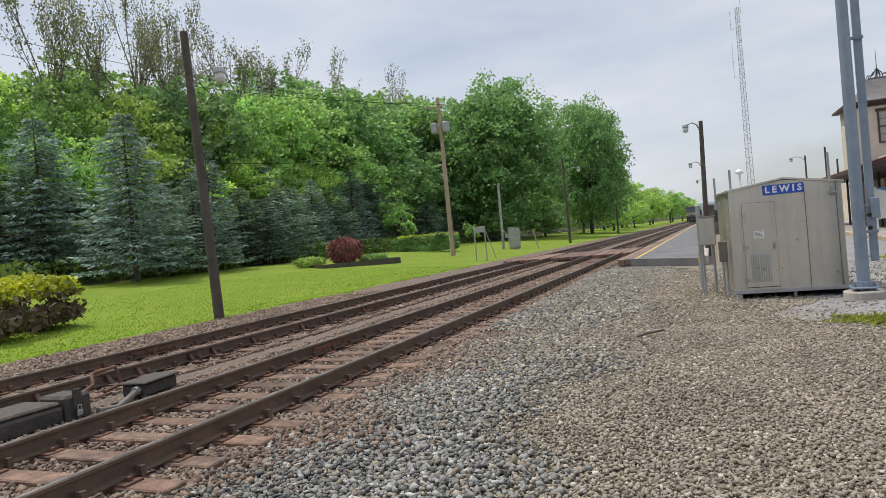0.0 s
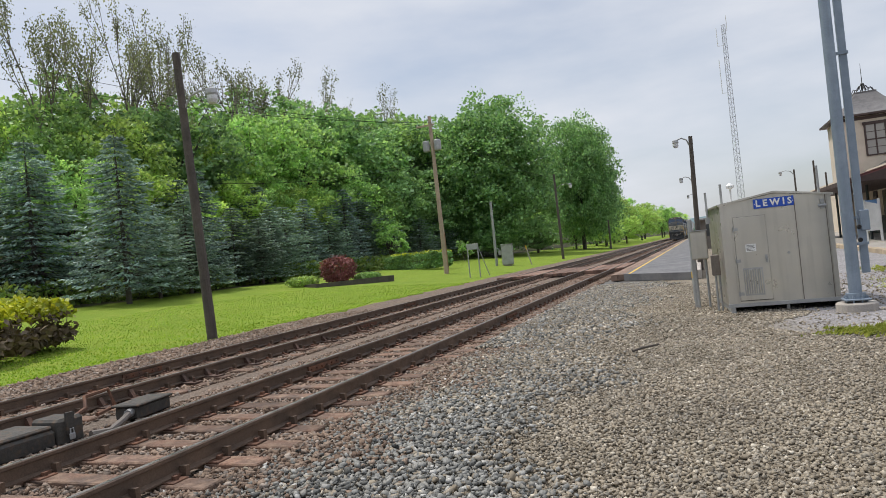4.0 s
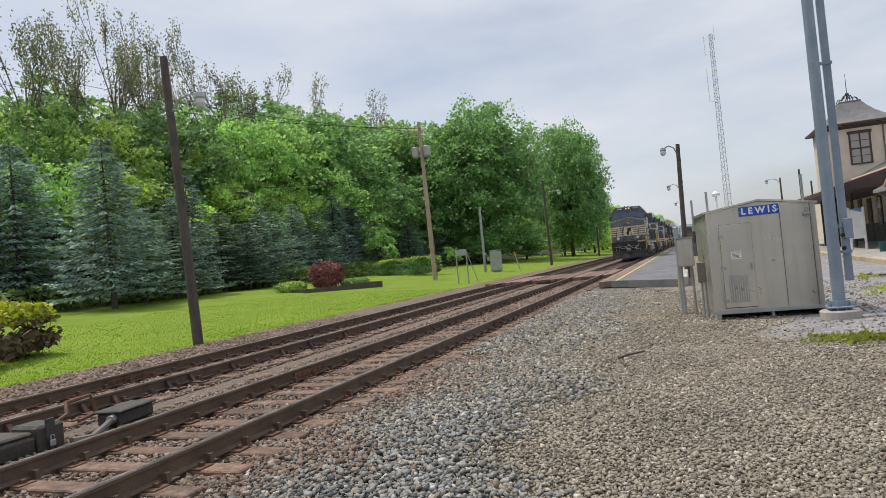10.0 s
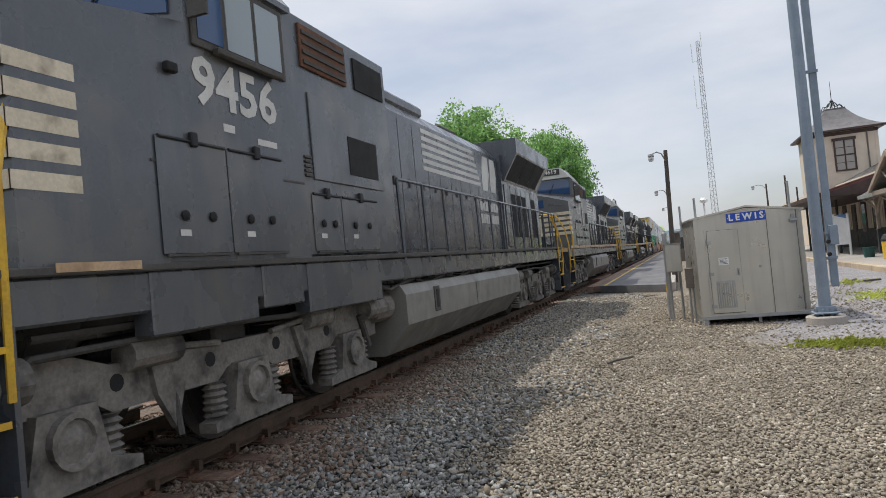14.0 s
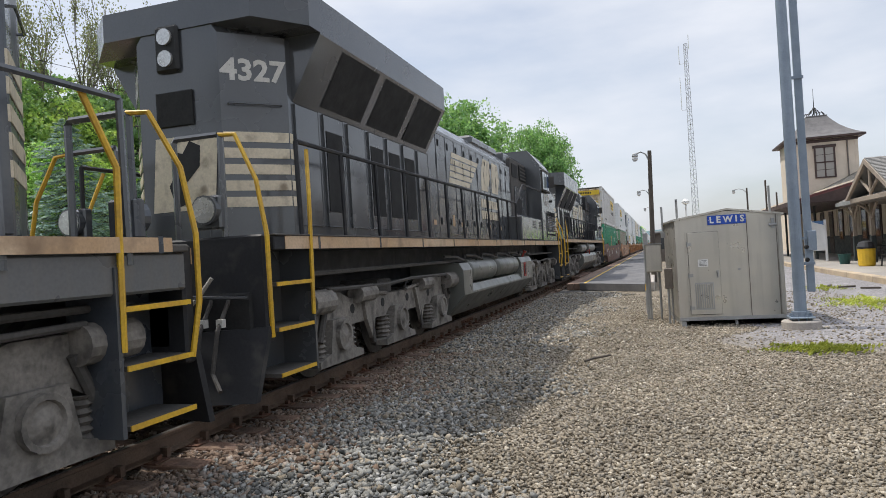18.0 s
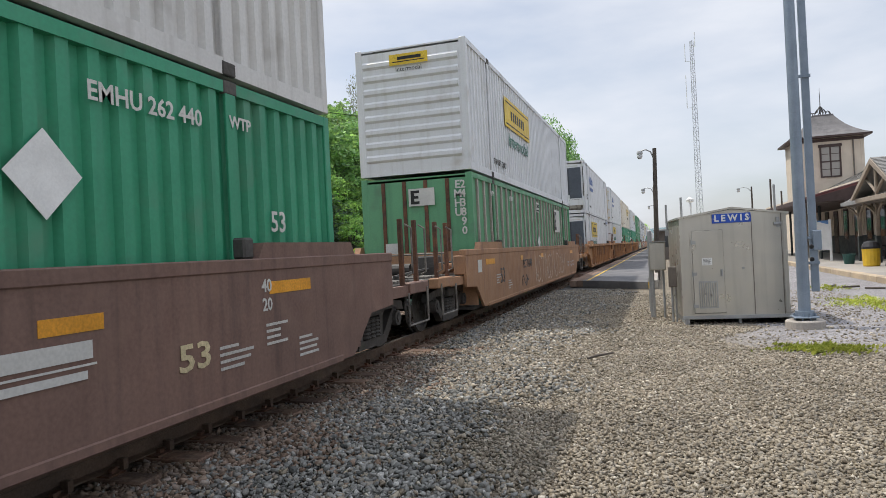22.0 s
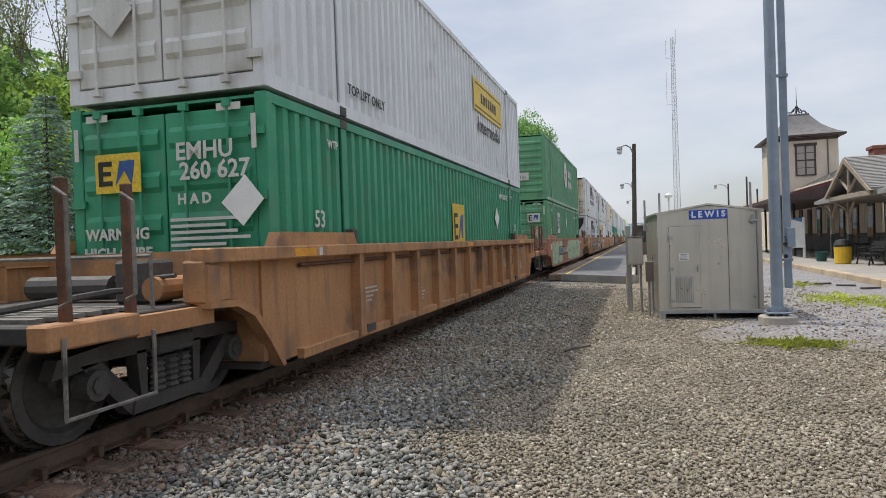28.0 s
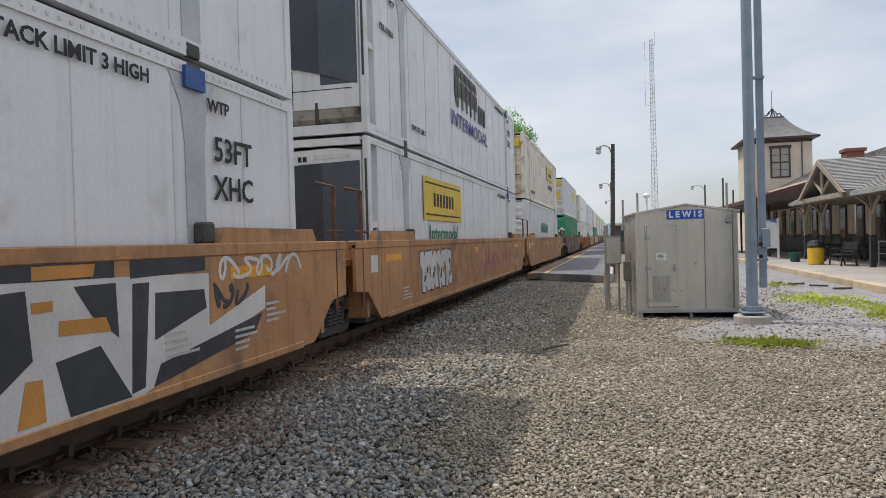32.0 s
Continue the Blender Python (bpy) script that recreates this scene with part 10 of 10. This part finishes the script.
    for k, (m, pts) in enumerate((
            (G_DARK, [(11.7, 1.37), (12.85, 1.37), (12.85, 1.23), (11.7, 1.25)]), (G_DARK, [(13.02, 1.38), (13.99, 1.38), (13.99, 1.23), (13.02, 1.21)]),
            (G_DARK, [(11.75, 1.18), (12.07, 1.19), (12.11, 0.74), (11.75, 0.5)]), (G_DARK, [(12.46, 1.19), (12.86, 1.19), (12.88, 0.78), (12.62, 0.97)]),
            (G_DARK, [(12.29, 0.7), (12.69, 0.75), (13.0, 0.31), (12.4, 0.31)]), (G_DARK, [(13.3, 1.08), (13.96, 1.06), (13.99, 0.89), (13.28, 0.7)]),
            (G_DARK, [(13.04, 1.17), (13.23, 1.17), (13.15, 0.35), (13.0, 0.33)]), (G_DARK, [(13.34, 0.5), (14.98, 0.74), (14.81, 0.55), (13.25, 0.33)]),
            (G_ORANGE, [(12.12, 1.34), (12.66, 1.34), (12.64, 1.25), (12.12, 1.25)]), (G_ORANGE, [(12.11, 1.11), (12.28, 1.11), (12.28, 1.04), (12.11, 1.04)]),
            (G_ORANGE, [(12.33, 0.97), (12.75, 0.95), (12.8, 0.84), (12.32, 0.87)]), (G_ORANGE, [(12.05, 0.62), (12.18, 0.61), (12.2, 0.33), (11.98, 0.33)]))):
        part("graffiti", B().prism(pts, "x", 1.4735, 1.475 + 0.0002 * k), m, bold, "hard-edged sprayed letter part")
    scrawl(c, 14.2, 15.9, 1.12, 1.36, G_WHITE, 33, 5)
    scrawl(c, 14.1, 14.7, 0.86, 1.1, G_DARK, 34, 3)
    scrawl(c, 1.9, 3.0, 0.8, 1.25, G_CHALK, 10, 6)
    scrawl(c, 6.8, 9.5, 0.6, 1.3, G_PINK, 12, 4)
    scrawl(c, 3.9, 6.8, 0.34, 0.6, M_DKPANEL, 11, 9)
    load(264.54, reefer("scoop", "prime", "white refrigerated container with black cowl and dark name bars"), reefer("doors", "prime", "white container with rust-streaked doors and purple lettering"))
    c = well_car(283.26, M_ORANGE, False, ("joint", "shared"), LOW_LABEL.format("scrawled orange"), "53", 0)
    graffiti(c, 2.2, 4.6, 0.45, 1.25, (G_WHITE, G_WHITE, G_DARK), 14, 4)
    scrawl(c, 7, 14, 0.5, 1.2, G_PINK, 15, 9)
    load(283.26, reefer("reefer", "hunt", "white refrigerated container with dark cooling unit and yellow logo panel"), reefer("reefer", "prime", "white refrigerated container with grimy cooling unit and purple lettering"))
    well_car(302.37, M_ORANGE, False, ("joint", "truck"), LOW_LABEL.format("faded orange"), "53", 0)
    load(302.37, plain_box(M_CWHITE, "white corrugated container with green bars"), white_hunt(M_CCREAM, "doors", "cream corrugated container with yellow band on its doors", M_CDOOR))


build_cars()


TINY = ("spring", "hinge", "stencil_bars", "grab_iron", "stirrup", "walk_grating", "brake_pipe", "brake_rod", "brake_beam", "bolster_end", "lifting_casting", "lettering", "name_bar", "graffiti_spot", "panel_seam", "rivets", "tread", "twist_lock", "graffiti_cut", "tie_down", "reflective_tape", "lock_rod", "placard_frame", "scrawl", "bar", "brake_valve", "corner_box", "door_latch", "post_figures", "unit_seam", "blue_sticker", "vent_strip", "tank_strap", "brake_line", "lifting_post", "bearing", "reflector", "name_shape")


def build_far_cars():
    """The rest of the train, which stays far off: repeats of the nearer cars and containers."""
    cars = [o for o, _, z in CARGO if z == 0.0]
    boxes = [o for o, _, z in CARGO if z > 0.0]
    rg = random.Random(77)
    off, spare = 325.6, []
    near = {o for o, *_ in ROLLING}
    for i in range(13):
        a, b = rg.choice(boxes[0::2]), rg.choice(boxes[1::2])
        for o, z in ((cars[(0, 5, 1, 6, 0, 5)[i % 6]], 0.0), (a, 0.28), (b, UPPER)):
            c = copy_thing(o, Matrix.Identity(4))
            spare += [k for k in c.children_recursive if k.name.split(".")[0] in TINY]
            CARGO.append((c, off, z))
        off += 22.9
    bpy.data.batch_remove(spare)


build_far_cars()

# ---------------------------------------------------------------- movement
# How far the train's head has still to go to the camera's side, in metres, at each time.
HEAD = [(0, 211.5), (2, 181.8), (4, 152.0), (6, 122.3), (8, 92.5), (10, 62.8), (12, 33.0), (13, 18.0), (14, 2.9), (15, -12.5), (16, -27.9), (18, -59.0), (20, -89.9), (22, -120.7), (24, -151.3), (26, -181.8), (28, -212.3), (30, -242.8), (32, -273.1)]


def head_at(t):
    return float(np.interp(t, [a for a, _ in HEAD], [b for _, b in HEAD]))


def motions():
    for i, lo in enumerate(LOCOS):
        if i in (3, 4):
            walk(lo, [(t, pose(C1, s + 22.1 * i + 18.6, 0, 0, 0, 180)) for t, s in HEAD])
        else:
            walk(lo, [(t, pose(C1, s + 22.1 * i, 0)) for t, s in HEAD])
    for ob, off, z in CARGO:
        walk(ob, [(t, pose(C1, s + off, z)) for t, s in HEAD])
    # wheels roll while they are near enough to be seen turning
    for w, off, r, sign, (x, y, z) in ROLLING:
        near = [k for k in range(0, 32 * FPS + 1) if -8 < head_at(k / FPS) + off < 34]
        if not near:
            continue
        a0 = head_at(near[0] / FPS)
        rows = [(k / FPS, pose(x, y, z, sign * math.degrees((a0 - head_at(k / FPS)) / r))) for k in near]
        if near[0] > 0:
            rows.insert(0, (0, rows[0][1]))
        if near[-1] < 32 * FPS:
            rows.append((32, rows[-1][1]))
        walk(w, rows)


motions()
